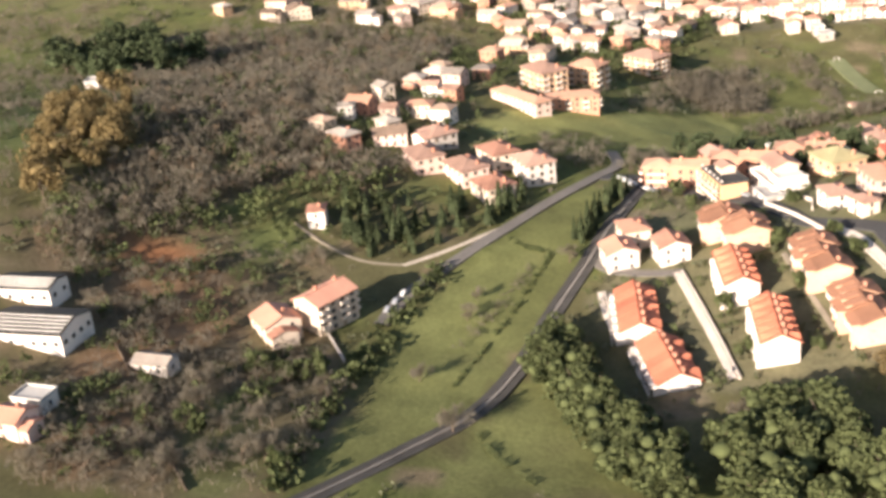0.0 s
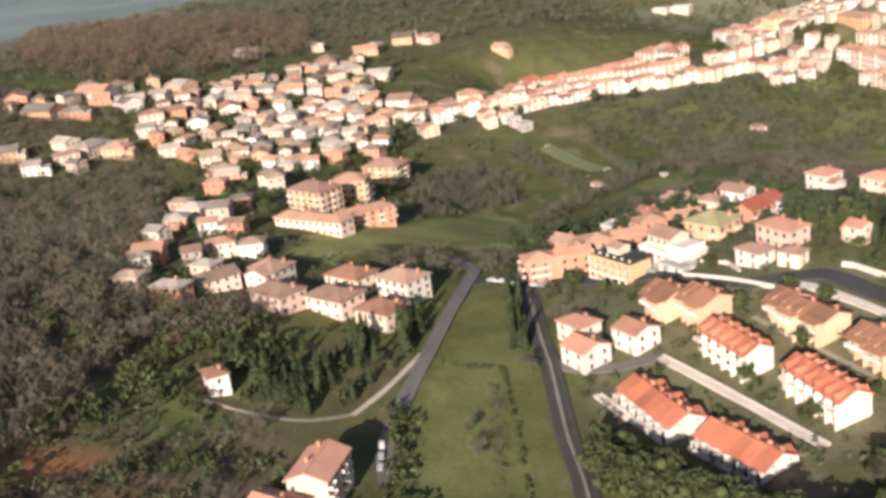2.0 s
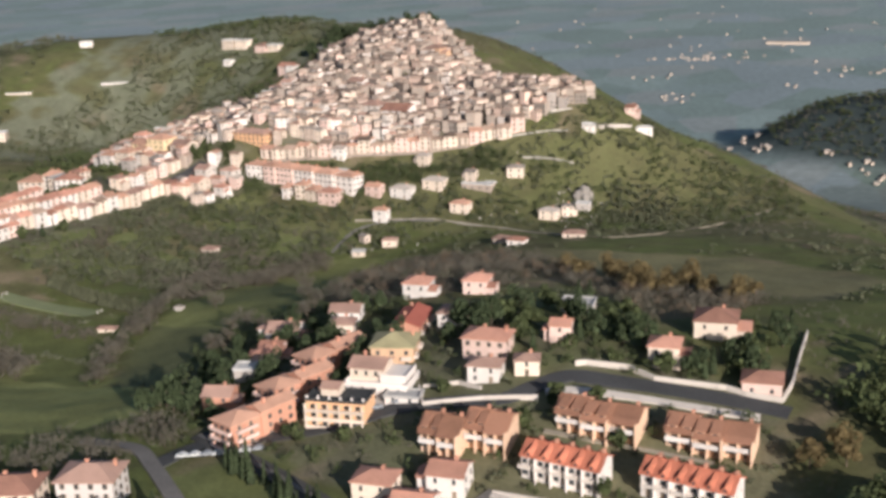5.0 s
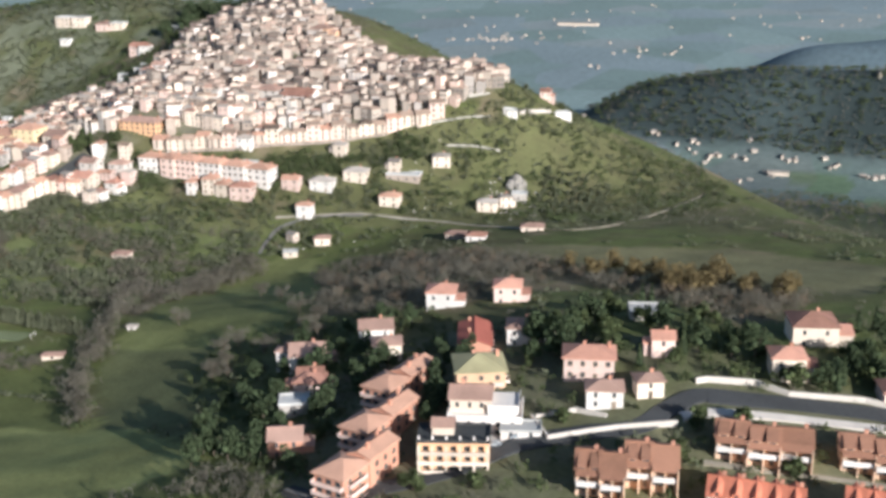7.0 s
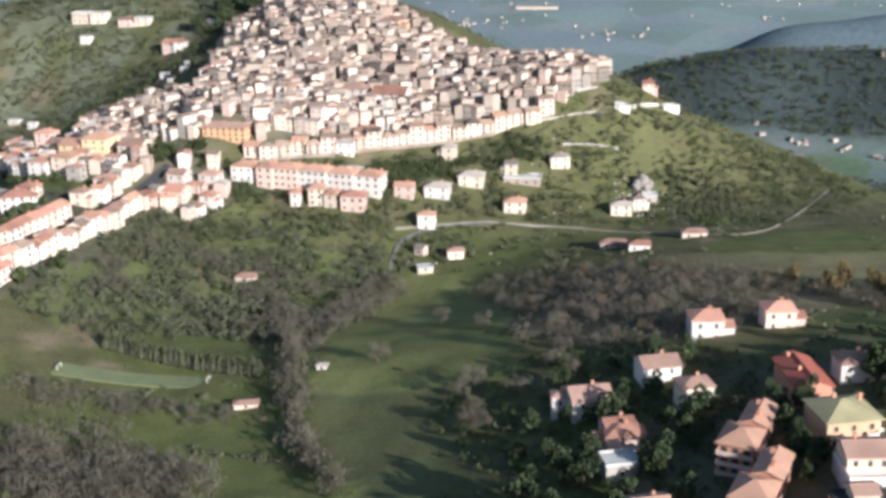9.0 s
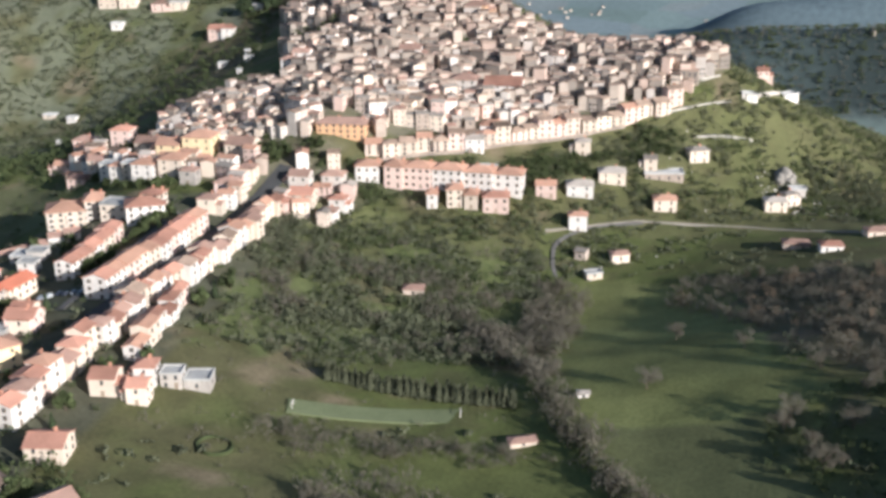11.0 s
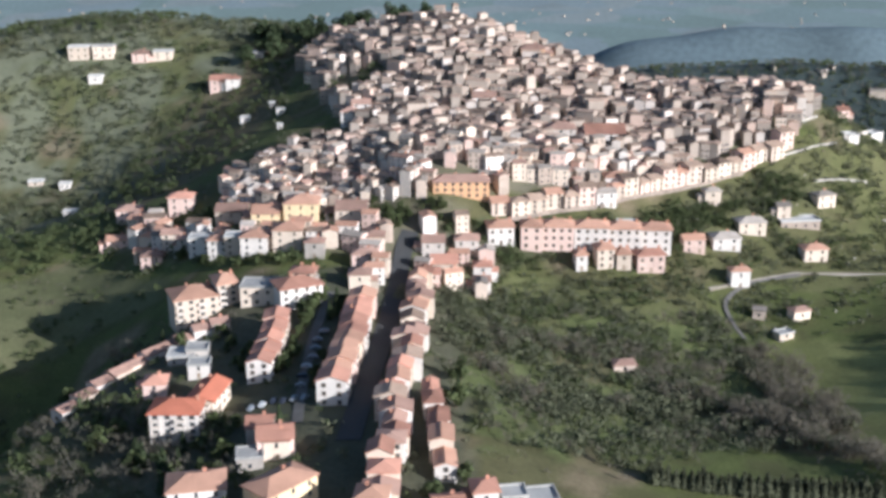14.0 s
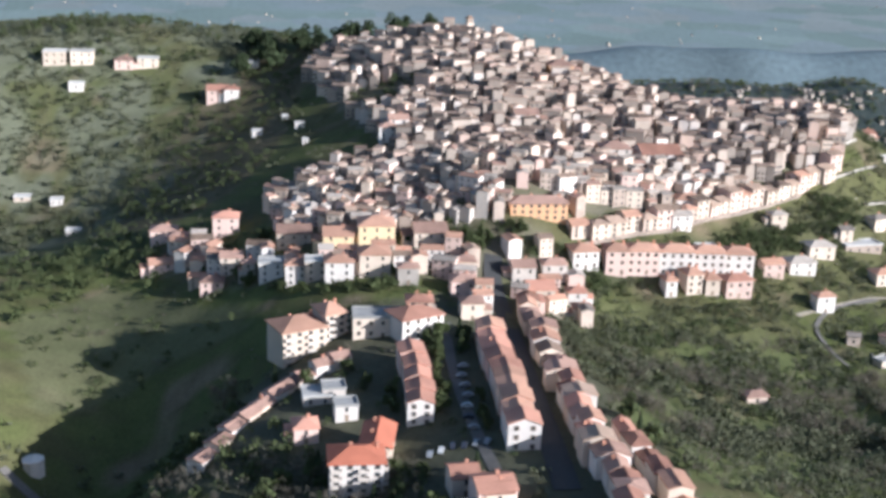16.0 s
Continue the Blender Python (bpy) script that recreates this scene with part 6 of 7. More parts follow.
def grove(kind, poly, count, lo, hi, seed, wide=1.0, gap=0.6):
    """Single trees inside a polygon of the plan."""
    r = random.Random(seed)
    xs, ys = [p[0] for p in poly], [p[1] for p in poly]
    done = tries = 0
    while done < count and tries < count * 30:
        tries += 1
        x, y = r.uniform(min(xs), max(xs)), r.uniform(min(ys), max(ys))
        if within(poly, [x], [y])[0] and free(x, y, gap):
            plant(kind, x, y, r.uniform(lo, hi), r, wide * r.uniform(0.85, 1.2))
            done += 1


grove("ever", WD_EVER, 50, 3.8, 6.2, 21, 1.2)
grove("ever", [(262, 99), (272, 104.5), (284, 112), (290, 118), (296, 118), (282, 106), (268, 98)], 22, 3.0, 4.6, 78, 1.2)
grove("ever", WD_EVER2, 34, 4.5, 7.5, 22, 1.2)
grove("conifer", WD_CONIFER, 50, 3.4, 6.2, 23, 1.2)
grove("conifer", WD_LINE, 26, 4.0, 6.0, 24, 0.9, 0.2)
# tall trees out of view, added only to shade the grass beside the terraces
grove("ever", [(303, 150), (326, 145), (332, 186), (306, 192)], 30, 7.0, 10.0, 76, 1.1)
grove("pine", WD_PINE, 26, 7.0, 11.0, 25, 1.1)
grove("autumn", WD_AUTUMN, 30, 5.0, 9.0, 26, 1.0)
grove("autumn", WD_RIDGE_AUTUMN, 22, 4.0, 6.5, 27, 1.0)
grove("ever", WD_GARDENS, 16, 2.6, 4.6, 28, 1.0)
grove("conifer", WD_GARDENS, 14, 4.0, 6.0, 29, 1.0)
grove("bare", WD_GARDEN, 20, 3.0, 5.0, 30, 1.1)
grove("ever", WD_GARDEN, 8, 3.0, 4.5, 31, 1.0)
grove("ever", STREET_QUARTER, 22, 2.5, 4.5, 32, 0.9)
grove("ever", SETTLEMENT, 20, 2.2, 3.8, 33, 1.0, 0.2)
grove("pine", [(162, 120), (186, 122), (183, 168), (174, 182), (152, 178), (152, 142)], 34, 3.0, 5.5, 71, 0.9, 0.3)
grove("pine", [(196, 133), (200, 148), (196, 162), (190, 162), (196, 140)], 10, 3.0, 5.0, 72, 0.8, 0.0)
grove("pine", [(205, 158), (213, 162), (216, 178), (204, 177)], 12, 3.5, 6.0, 73, 0.9, 0.1)
grove("pine", [(228, 160), (246, 172), (244, 182), (222, 178)], 7, 3.5, 6.5, 74, 0.9, 0.1)
grove("pine", [(253, 163), (266, 172), (262, 192), (250, 180)], 6, 3.5, 6.0, 75, 0.9, 0.1)
grove("ever", [(-15, 202), (-12, 202), (-12, 253), (-16, 253)], 18, 2.2, 3.6, 39, 0.9, 0.0)
grove("ever", [(-8, 201), (-6, 201), (-7, 253), (-9, 253)], 12, 2.0, 3.2, 40, 0.8, 0.0)
grove("ever", WD_STREETS, 14, 2.5, 4.4, 64, 1.0, 0.1)
grove("conifer", WD_STREETS, 6, 3.5, 5.5, 65, 1.3, 0.1)
grove("ever", WEST_QUARTER, 20, 2.6, 4.6, 66, 1.1, 0.1)
grove("ever", PLAZA, 14, 2.2, 3.6, 61, 1.0, 0.2)
grove("ever", QUARTER_NORTH, 22, 2.0, 3.4, 62, 1.0, 0.1)
grove("conifer", STREET_QUARTER, 10, 3.0, 4.6, 63, 1.2, 0.3)
grove("pine", WD_TOP, 22, 5.0, 8.0, 34, 1.0)
grove("bare", F_RAIL, 2, 2.5, 4.0, 35, 1.0)
WD_CREST = [(-215, 455), (-160, 467), (-110, 479), (-112, 488), (-165, 478), (-218, 463)]
r0 = random.Random(77)
for i in range(9):
    for k in range(7):
        x, y = 147 + i * 2.4 + k * 0.9 + r0.uniform(-0.5, 0.5), 349 - k * 4.6 + i * 0.6 + r0.uniform(-0.7, 0.7)
        if free(x, y, 1.0) and r0.random() < 0.88:
            plant("olive", x, y, r0.uniform(1.7, 2.5), r0, 1.0)
for x, y, tall in ((281.5, 155, 5.2), (278.5, 149, 4.6), (283, 152, 4.2)):
    plant("autumn", x, y, tall, r0, 1.1)
for x, y, tall in ((142, 159, 5.0), (147, 170, 4.2), (143, 191, 4.5), (287.7, 128.3, 4.6), (136.5, 171, 4.2), (141, 166, 3.6), (145, 160, 3.2), (113, 188.5, 4.6), (151, 184, 4.4), (156, 176, 4.2), (148, 196, 4.0), (130, 205, 3.8), (150, 181, 3.6), (-55.4, 239.6, 6.0), (288.9, 88.8, 5.4), (273.3, 80.7, 3.6), (252.8, 84.9, 3.4), (137.6, 175.1, 4.5), (116.7, 217.0, 4.0)):
    plant("bare", x, y, tall, r0, 1.1)


def fill_mesh(name, v, f, mat):
    """A large mesh of faces that all have the same number of corners."""
    me = bpy.data.meshes.new(name)
    me.vertices.add(len(v))
    me.vertices.foreach_set("co", v.ravel())
    me.loops.add(f.size)
    me.loops.foreach_set("vertex_index", f.ravel())
    me.polygons.add(len(f))
    me.polygons.foreach_set("loop_start", np.arange(0, f.size, f.shape[1]))
    me.update(calc_edges=True)
    me.materials.append(mat)
    return me


def woods(name, label, areas, mat, kind, seed, leaves, size):
    """A wood nobody could count: many small crowns of fine sprays and stems. areas: polygon, spacing, lowest and highest tree."""
    rng = np.random.RandomState(seed)
    vs, fs, o = [], [], 0
    stems = Shape()
    for poly, gap, lo, hi, *thin in areas:
        xs, ys = [p[0] for p in poly], [p[1] for p in poly]
        n = int((max(xs) - min(xs)) * (max(ys) - min(ys)) / gap**2)
        x, y = rng.uniform(min(xs), max(xs), n), rng.uniform(min(ys), max(ys), n)
        wave = soft_noise(x, y, 7, seed + 90) - 0.5
        keep = within(poly, x + wave * 9, y - wave * 7) & (0.65 * soft_noise(x, y, 9, seed) + 0.35 * soft_noise(x, y, 3.5, seed + 50) > (thin[0] if thin else 0.25))
        x, y = x[keep], y[keep]
        keep = np.array([free(a, b, 0.8) for a, b in zip(x, y)], bool)
        x, y = x[keep], y[keep]
        z = height(x, y)
        for a, b, c in zip(x, y, z):
            tall = rng.uniform(lo, hi)
            p = crown_points(rng, leaves, kind) * [tall * 1.15, tall * 1.15, tall] + [a, b, c - 0.1]
            v, f = leaf_faces(rng, p, size * tall, kind)
            vs.append(v)
            fs.append(f + o)
            o += len(v)
            if kind == "bare" and tall > 2:
                t = 0.03 * tall
                stems.poly([(a - t, b, c - 0.3), (a + t, b - t, c - 0.3), (a, b + t, c - 0.3), (a, b, c + tall * 0.7)], [(0, 1, 3), (1, 2, 3), (2, 0, 3)])
    root = tagged(new(name), label, "woodland", kind="stuff")
    tagged(put("branches", fill_mesh(name, np.concatenate(vs), np.concatenate(fs), mat), root), kind="stuff")
    if stems.v:
        tagged(put("stems", stems.mesh("stems", [BARK]), root), kind="stuff")


FAR_WEST_HILLS = [(-420, 60), (-190, 120), (-150, 200), (-190, 330), (-290, 480), (-420, 420)]
FAR_RIDGE = [(-8, 912), (20, 872), (60, 854), (160, 846), (250, 840), (430, 840), (450, 925), (300, 940), (60, 935), (5, 930)]
WD_VALE = [(150, 560), (140, 680), (170, 745), (215, 740), (262, 690), (290, 600), (240, 545)]
WD_OUTER = [(-120, -85), (-25, -62), (10, -40), (10, 15), (-15, 30), (-60, 15), (-85, 0)]
WD_LOWER = [(243, -5), (223, 4), (228, 36), (245, 52), (265, 66), (282, 59), (307, 56), (313, 41), (306, 29)]
WD_BETWEEN = [(-60, -50), (40, -45), (60, 0), (60, 48), (22, 47), (-20, 42), (-45, 34), (-75, -10)]
WD_SOUTH_BAND = [(49, 152), (68, 158), (86, 160), (97, 160), (96, 166), (88, 167), (68, 165), (50, 159)]
RAMPART_SCRUB = [(18, 287), (45, 292), (75, 303), (108, 326), (116, 340), (106, 340), (88, 326), (64, 310), (44, 302), (20, 297)]
WD_BROOK = [(82, 262), (93, 262), (97, 250), (94, 225), (92, 206), (86, 210), (83, 236)]
TOWN_FOOT = [(60, 309), (88, 330), (102, 342), (112, 352), (122, 366), (122, 384), (140, 398), (150, 388), (135, 345), (110, 322), (70, 300)]
WD_UPPER = [(-16, -155), (5, -64), (35, -60), (80, -70), (228, 0), (241, -6), (120, -115)]
EAST_SLOPE = [(68, 301), (100, 325), (122, 360), (138, 396), (193, 405), (207, 366), (183, 309), (116, 301)]
WEST_SLOPE = [(-193, 318), (-106, 366), (-87, 424), (-106, 453), (-193, 453)]
TOWN_SKIRT = [(14, 241), (68, 241), (106, 289), (106, 333), (58, 307), (12, 291)]
TOWN_BAND = [(-29, 289), (19, 298), (58, 309), (108, 338), (118, 333), (72, 303), (19, 289), (-5, 285)]
NORTH_HILL = [(-183, 453), (-58, 453), (-58, 501), (-183, 501)]
woods("bare_woodland", "leafless grey-brown woodland on the slope", [(WD_BARE, 2.3, 2.8, 5.6), (WD_SCRUB, 2.5, 1.6, 3.8, 0.36), (WD_MID, 2.1, 2.0, 3.8, 0.32), (WD_MID2, 2.1, 2.0, 4.2), (WD_SW, 2.4, 3.0, 5.0), (WD_RIDGE, 2.0, 1.4, 3.4, 0.36), (WD_BROOK, 1.8, 2.0, 4.4, 0.2), (WD_SOUTH_BAND, 1.5, 1.4, 3.0, 0.25), (WD_VALLEY, 2.3, 1.8, 4.2, 0.52), (PASTURE, 2.6, 1.0, 2.8, 0.58), (WD_GARDEN, 3.0, 1.8, 3.8), (WD_HOLLOW, 3.0, 2.0, 4.0), (WD_STREAM, 1.4, 2.0, 5.0, 0.12), (FAR_RIDGE, 5.0, 2.0, 4.5, 0.12), (WD_VALE, 4.5, 2.0, 4.0, 0.42), (FAR_WEST_HILLS, 6.0, 2.5, 5.0, 0.5), (WD_FARWEST2, 8.0, 4.0, 7.0), (WD_OUTER, 3.0, 1.8, 4.0, 0.44), (WD_LOWER, 2.8, 1.0, 3.0, 0.4), (WD_UPPER, 3.6, 1.8, 4.2, 0.42), (WD_BETWEEN, 2.8, 1.8, 4.0, 0.3)], TWIGS, "bare", 3, 54, 0.125)
woods("reddish_copse", "reddish-brown leafless copse", [(WD_SCRUB, 4.0, 1.2, 2.6, 0.4), (WD_RIDGE, 6.5, 2.0, 4.0), (WD_BARE, 6.0, 3.0, 5.5), (WD_FARWEST, 5.5, 5.0, 8.0)], TWIGS_RED, "bare", 4, 60, 0.125)
woods("evergreen_woodland", "dark evergreen woodland on the shaded slope", [(WD_WEST, 2.9, 1.0, 2.6, 0.34), (WD_SHADE_SCRUB, 2.2, 0.7, 1.8, 0.25), (WD_SOUTH, 2.7, 2.0, 3.8), (WD_SE, 3.2, 3.5, 6.5), (WD_EVER3, 3.2, 2.5, 4.5), (WD_TOWN, 5.0, 1.6, 3.6), (WD_LEFT16, 4.0, 2.0, 4.0), (WD_SHADE, 5.0, 1.5, 3.4), (WD_CONIFER, 4.0, 1.4, 3.0, 0.4), (WD_EVER, 3.6, 2.0, 4.0), (WD_EVER2, 3.6, 2.0, 4.0), (WD_BARE, 4.6, 1.6, 4.6, 0.4), (SETTLEMENT, 3.4, 0.8, 2.4), (WD_GARDENS, 3.6, 0.9, 2.6, 0.35), (TOWN_BAND, 1.8, 1.3, 3.0, 0.3), (EAST_SLOPE, 2.3, 0.7, 2.2, 0.43), (RAMPART_SCRUB, 1.5, 0.9, 2.4, 0.2), (QUARTER_NORTH, 2.2, 0.8, 2.0, 0.35), (PLAZA, 2.0, 0.8, 2.0, 0.3), (WEST_SLOPE, 4.5, 1.0, 2.6, 0.55), (NORTH_HILL, 4.0, 1.4, 3.2, 0.5), (PASTURE, 3.6, 0.8, 2.4, 0.55), (WEST_QUARTER, 2.1, 1.2, 3.6, 0.28), (WD_CREST, 4.0, 2.2, 4.0, 0.3), (WD_OUTER, 5.0, 1.5, 3.6, 0.46), (WD_LOWER, 3.2, 1.2, 3.2, 0.38), (WD_UPPER, 7.0, 1.5, 3.6, 0.45), (WD_STREAM, 2.2, 1.0, 2.6, 0.3), (FAR_RIDGE, 5.2, 2.0, 4.5, 0.2), (WD_VALE, 6.0, 1.5, 3.5, 0.5), (OLD_TOWN, 4.0, 1.5, 3.4), (F_WEST, 4.2, 0.9, 2.6, 0.5), (WD_HOLLOW, 4.0, 1.2, 3.0, 0.45), (STREET_QUARTER, 6.0, 0.8, 2.2), (TOWN_SKIRT, 2.4, 0.8, 2.2, 0.45)], LEAF, "round", 5, 50, 0.118)
woods("olive_scrub", "grey-green olive scrub and bushes", [(EAST_SLOPE, 1.8, 0.6, 1.7, 0.38), (TOWN_FOOT, 1.7, 0.7, 2.0, 0.36), (WEST_SLOPE, 1.9, 0.9, 2.2, 0.36), (FAR_WEST_HILLS, 5.0, 2.0, 4.5, 0.45), (TOWN_SKIRT, 1.7, 0.7, 2.0, 0.38), (TOWN_BAND, 1.8, 0.6, 1.6, 0.35), (NORTH_HILL, 2.1, 1.0, 2.6, 0.36), (WD_VALLEY, 2.1, 1.0, 3.0, 0.42), (PASTURE, 1.9, 0.9, 2.8, 0.40), (WD_BARE, 4.5, 1.5, 3.2, 0.55)], OLIVE, "round", 6, 30, 0.135)


def bushes():
    """Scattered bushes on rough ground, none on meadows, roads or houses."""
    rng = np.random.RandomState(8)
    x, y = rng.uniform(-190, 340, 14000), rng.uniform(-55, 495, 14000)
    keep = soft_noise(x, y, 16, 21) * 0.6 + soft_noise(x, y, 5, 22) * 0.4 > 0.47
    for f in GREEN_FIELDS + [F_TURF, OLD_TOWN]:
        keep &= ~within(f, x, y)
    x, y = x[keep], y[keep]
    keep = np.array([free(a, b, 0.5) for a, b in zip(x, y)], bool)
    x, y = x[keep], y[keep]
    half = soft_noise(x, y, 25, 30) > 0.5
    for k, (name, label, mat, kind) in enumerate((("brown_bushes", "scattered leafless brown bushes", TWIGS, "bare"), ("green_bushes", "scattered dull-green bushes", OLIVE, "round"))):
        a, b = x[half == bool(k)], y[half == bool(k)]
        z = height(a, b)
        vs, fs, o = [], [], 0
        for px, py, pz in zip(a, b, z):
            tall = rng.uniform(0.8, 2.2)
            p = (crown_points(rng, 14, kind) - [0, 0, 0.25]) * [tall * 1.4, tall * 1.4, tall] + [px, py, pz]
            v, f = leaf_faces(rng, p, 0.24 * tall, kind)
            vs.append(v)
            fs.append(f + o)
            o += len(v)
        me = bpy.data.meshes.new(name)
        me.from_pydata(np.concatenate(vs).tolist(), [], np.concatenate(fs).tolist())
        me.materials.append(mat)
        tagged(new(name, me), label, "bushes", kind="stuff")


bushes()


def hedge(line, wide, tall, mat, kind, label, seed):
    """A ragged hedgerow along a line on the plan."""
    rng = np.random.RandomState(seed)
    p = np.array(line, float)
    vs, fs, o = [], [], 0
    for a, b in zip(p, p[1:]):
        for _ in range(int(np.linalg.norm(b - a) / 0.55)):
            x, y = a + (b - a) * rng.rand() + rng.randn(2) * wide * 0.4
            h = tall * rng.uniform(0.5, 1.2)
            q = (crown_points(rng, 16, kind) - [0, 0, 0.25]) * [h * 1.3, h * 1.3, h] + [x, y, ground_z(x, y)]
            v, f = leaf_faces(rng, q, 0.22 * h, kind)
            vs.append(v)
            fs.append(f + o)
            o += len(v)
    me = bpy.data.meshes.new("hedge")
    me.from_pydata(np.concatenate(vs).tolist(), [], np.concatenate(fs).tolist())
    me.materials.append(mat)
    tagged(new("hedge", me), label, "hedge", kind="stuff")


hedge(H_FIELD, 0.4, 0.8, LEAF, "round", "thin dark hedge across a meadow", 1)
hedge(H_FIELD2, 1.6, 1.5, TWIGS, "bare", "brown hedge along a ditch in the meadow", 2)
hedge(H_ROAD, 3.0, 2.4, LEAF, "round", "thick green hedge between gardens and meadow", 3)
hedge(H_DITCH, 0.4, 0.8, LEAF, "round", "scrubby dark ditch hedge in the meadow", 4)
hedge(H_DITCH2, 0.4, 0.8, LEAF, "round", "short dark ditch hedge by the railway", 5)
hedge(H_PASTURE, 2.2, 1.6, TWIGS, "bare", "ragged brown hedgerow across the pasture", 6)
hedge(H_PASTURE2, 1.2, 1.4, OLIVE, "round", "low green hedgerow across the pasture", 7)
TREES["slim"] = tree_kind("poplar", "conifer", OLIVE, "slim grey-green poplar in a planted row", 300, 0.06, 41)
r2 = random.Random(15)
for k in range(30):
    for side in (0.0, 1.6):
        t = k / 29
        a, b = Vector(H_TURF[0]), Vector(H_TURF[-1])
        p = a.lerp(b, t)
        plant("slim", p.x + r2.uniform(-0.3, 0.3), p.y + side + r2.uniform(-0.3, 0.3), r2.uniform(2.8, 4.0), r2, 1.7)
hedge(H_MEADOW, 1.4, 2.2, TWIGS, "bare", "leafless hedge at the meadow edge", 9)


def riding_ring(x, y, r):
    s, n, pts = Shape(), 28, []
    for k in range(n):
        for d, lift in ((-0.15, -0.2), (-0.15, 0.55), (0.15, 0.55), (0.15, -0.2)):
            u, v = x + (r + d) * math.cos(k * 2 * math.pi / n), y + (r + d) * math.sin(k * 2 * math.pi / n)
            pts.append((u, v, ground_z(u, v) + lift))
    s.poly(pts, [(4 * k + j, 4 * ((k + 1) % n) + j, 4 * ((k + 1) % n) + j + 1, 4 * k + j + 1) for k in range(n) for j in range(3)])
    tagged(new("ring_fence", s.mesh("ring_fence", [LEAF])), "dark green ring of clipped hedge on grass", "fence")


riding_ring(45.3, 149.5, 2.9)


# ---- parked cars ----
def car_kind(paint):
    body = Shape()
    prof = [(-1.0, 0.14), (-1.02, 0.42), (-0.85, 0.5), (-0.6, 0.54), (-0.3, 0.78), (0.45, 0.79), (0.78, 0.55), (1.0, 0.48), (1.03, 0.2), (0.95, 0.13)]
    pts = [(a, -0.42, b) for a, b in prof] + [(a, 0.42, b) for a, b in prof]
    n = len(prof)
    body.poly(pts, [tuple(range(n)), tuple(range(2 * n - 1, n - 1, -1))] + [(i, n + i, n + (i + 1) % n, (i + 1) % n) for i in range(n)])
    glass = Shape().box(-0.38, 0.5, -0.43, 0.43, 0.56, 0.72)
    wheel = Shape()
    ring = [(0.16 * math.cos(k * math.pi / 5), 0.16 * math.sin(k * math.pi / 5)) for k in range(10)]
    wheel.poly([(a, -0.06, b) for a, b in ring] + [(a, 0.06, b) for a, b in ring], [tuple(range(10)), tuple(range(19, 9, -1))] + [(k, 10 + k, 10 + (k + 1) % 10, (k + 1) % 10) for k in range(10)])
    return body.mesh("body", [PAINT[paint]]), glass.mesh("side_window", [GLASS]), wheel.mesh("wheel", [TYRE])


CARS = {c: car_kind(c) for c in PAINT}


def car(paint, x, y, rot):
    body, glass, wheel = CARS[paint]
    root = tagged(new("car"), f"small {paint} parked car on asphalt", "car", "parked cars")
    root.matrix_basis = pose(x, y, ground_z(x, y) + 0.25, 0, 0, rot)
    put("body", body, root)
    put("side_window", glass, root)
    for a in (-0.62, 0.62):
        for b in (-0.4, 0.4):
            put("wheel", wheel, root, pose(a, b, 0.16))


r1 = random.Random(5)
for k in range(7):
    car(r1.choice(["white", "silver", "white", "dark"]), 188.7 + k * 1.7, 107.6 + k * 1.2 + r1.uniform(-0.4, 0.4), 35 + r1.uniform(-12, 12))
for k in range(7):
    car(r1.choice(["white", "silver", "red", "dark"]), -9.4 + r1.uniform(-0.4, 0.4), 204.5 + k * 4.3, 5 + r1.uniform(-10, 10))
for k in range(6):
    car(r1.choice(["white", "silver", "dark"]), -16.9 + k * 1.9, 198.7 + r1.uniform(-1.2, 1.2), 80 + r1.uniform(-20, 20))
for k in range(4):
    car(r1.choice(["white", "silver"]), 205.1 + k * 2.4, 127.8 + k * 2.6, 45)
for k in range(3):
    car(r1.choice(["white", "silver"]), 245.0 + k * 3.0, 72.3 - k * 0.8, 165)


# ---- water tank ----
def water_tank(x, y, r, h):
    """An eight-sided white tank with a low conical lid and a rim."""
    root = tagged(new("water_tank"), "white eight-sided water tank with a low lid on grass", "tank")
    root.matrix_basis = pose(x, y, ground_z(x, y))
    ring = [(math.cos(k * math.pi / 4), math.sin(k * math.pi / 4)) for k in range(8)]

    def drum(r0, z0, z1):
        pts = [(a * r0, b * r0, z0) for a, b in ring] + [(a * r0, b * r0, z1) for a, b in ring]
        return Shape().poly(pts, [tuple(range(7, -1, -1)), tuple(range(8, 16))] + [(k, (k + 1) % 8, 8 + (k + 1) % 8, 8 + k) for k in range(8)])

    put("drum", drum(r, -2, h).mesh("drum", [WALL["white"]]), root)
    put("rim", drum(r * 1.06, h, h + 0.2).mesh("rim", [CONCRETE]), root)
    put("lid", Shape().poly([(a * r, b * r, h + 0.2) for a, b in ring] + [(0, 0, h + 0.9)], [(k, (k + 1) % 8, 8) for k in range(8)]).mesh("lid", [ROOF["white"]]), root)


water_tank(-91.5, 233.5, 2.1, 2.2)


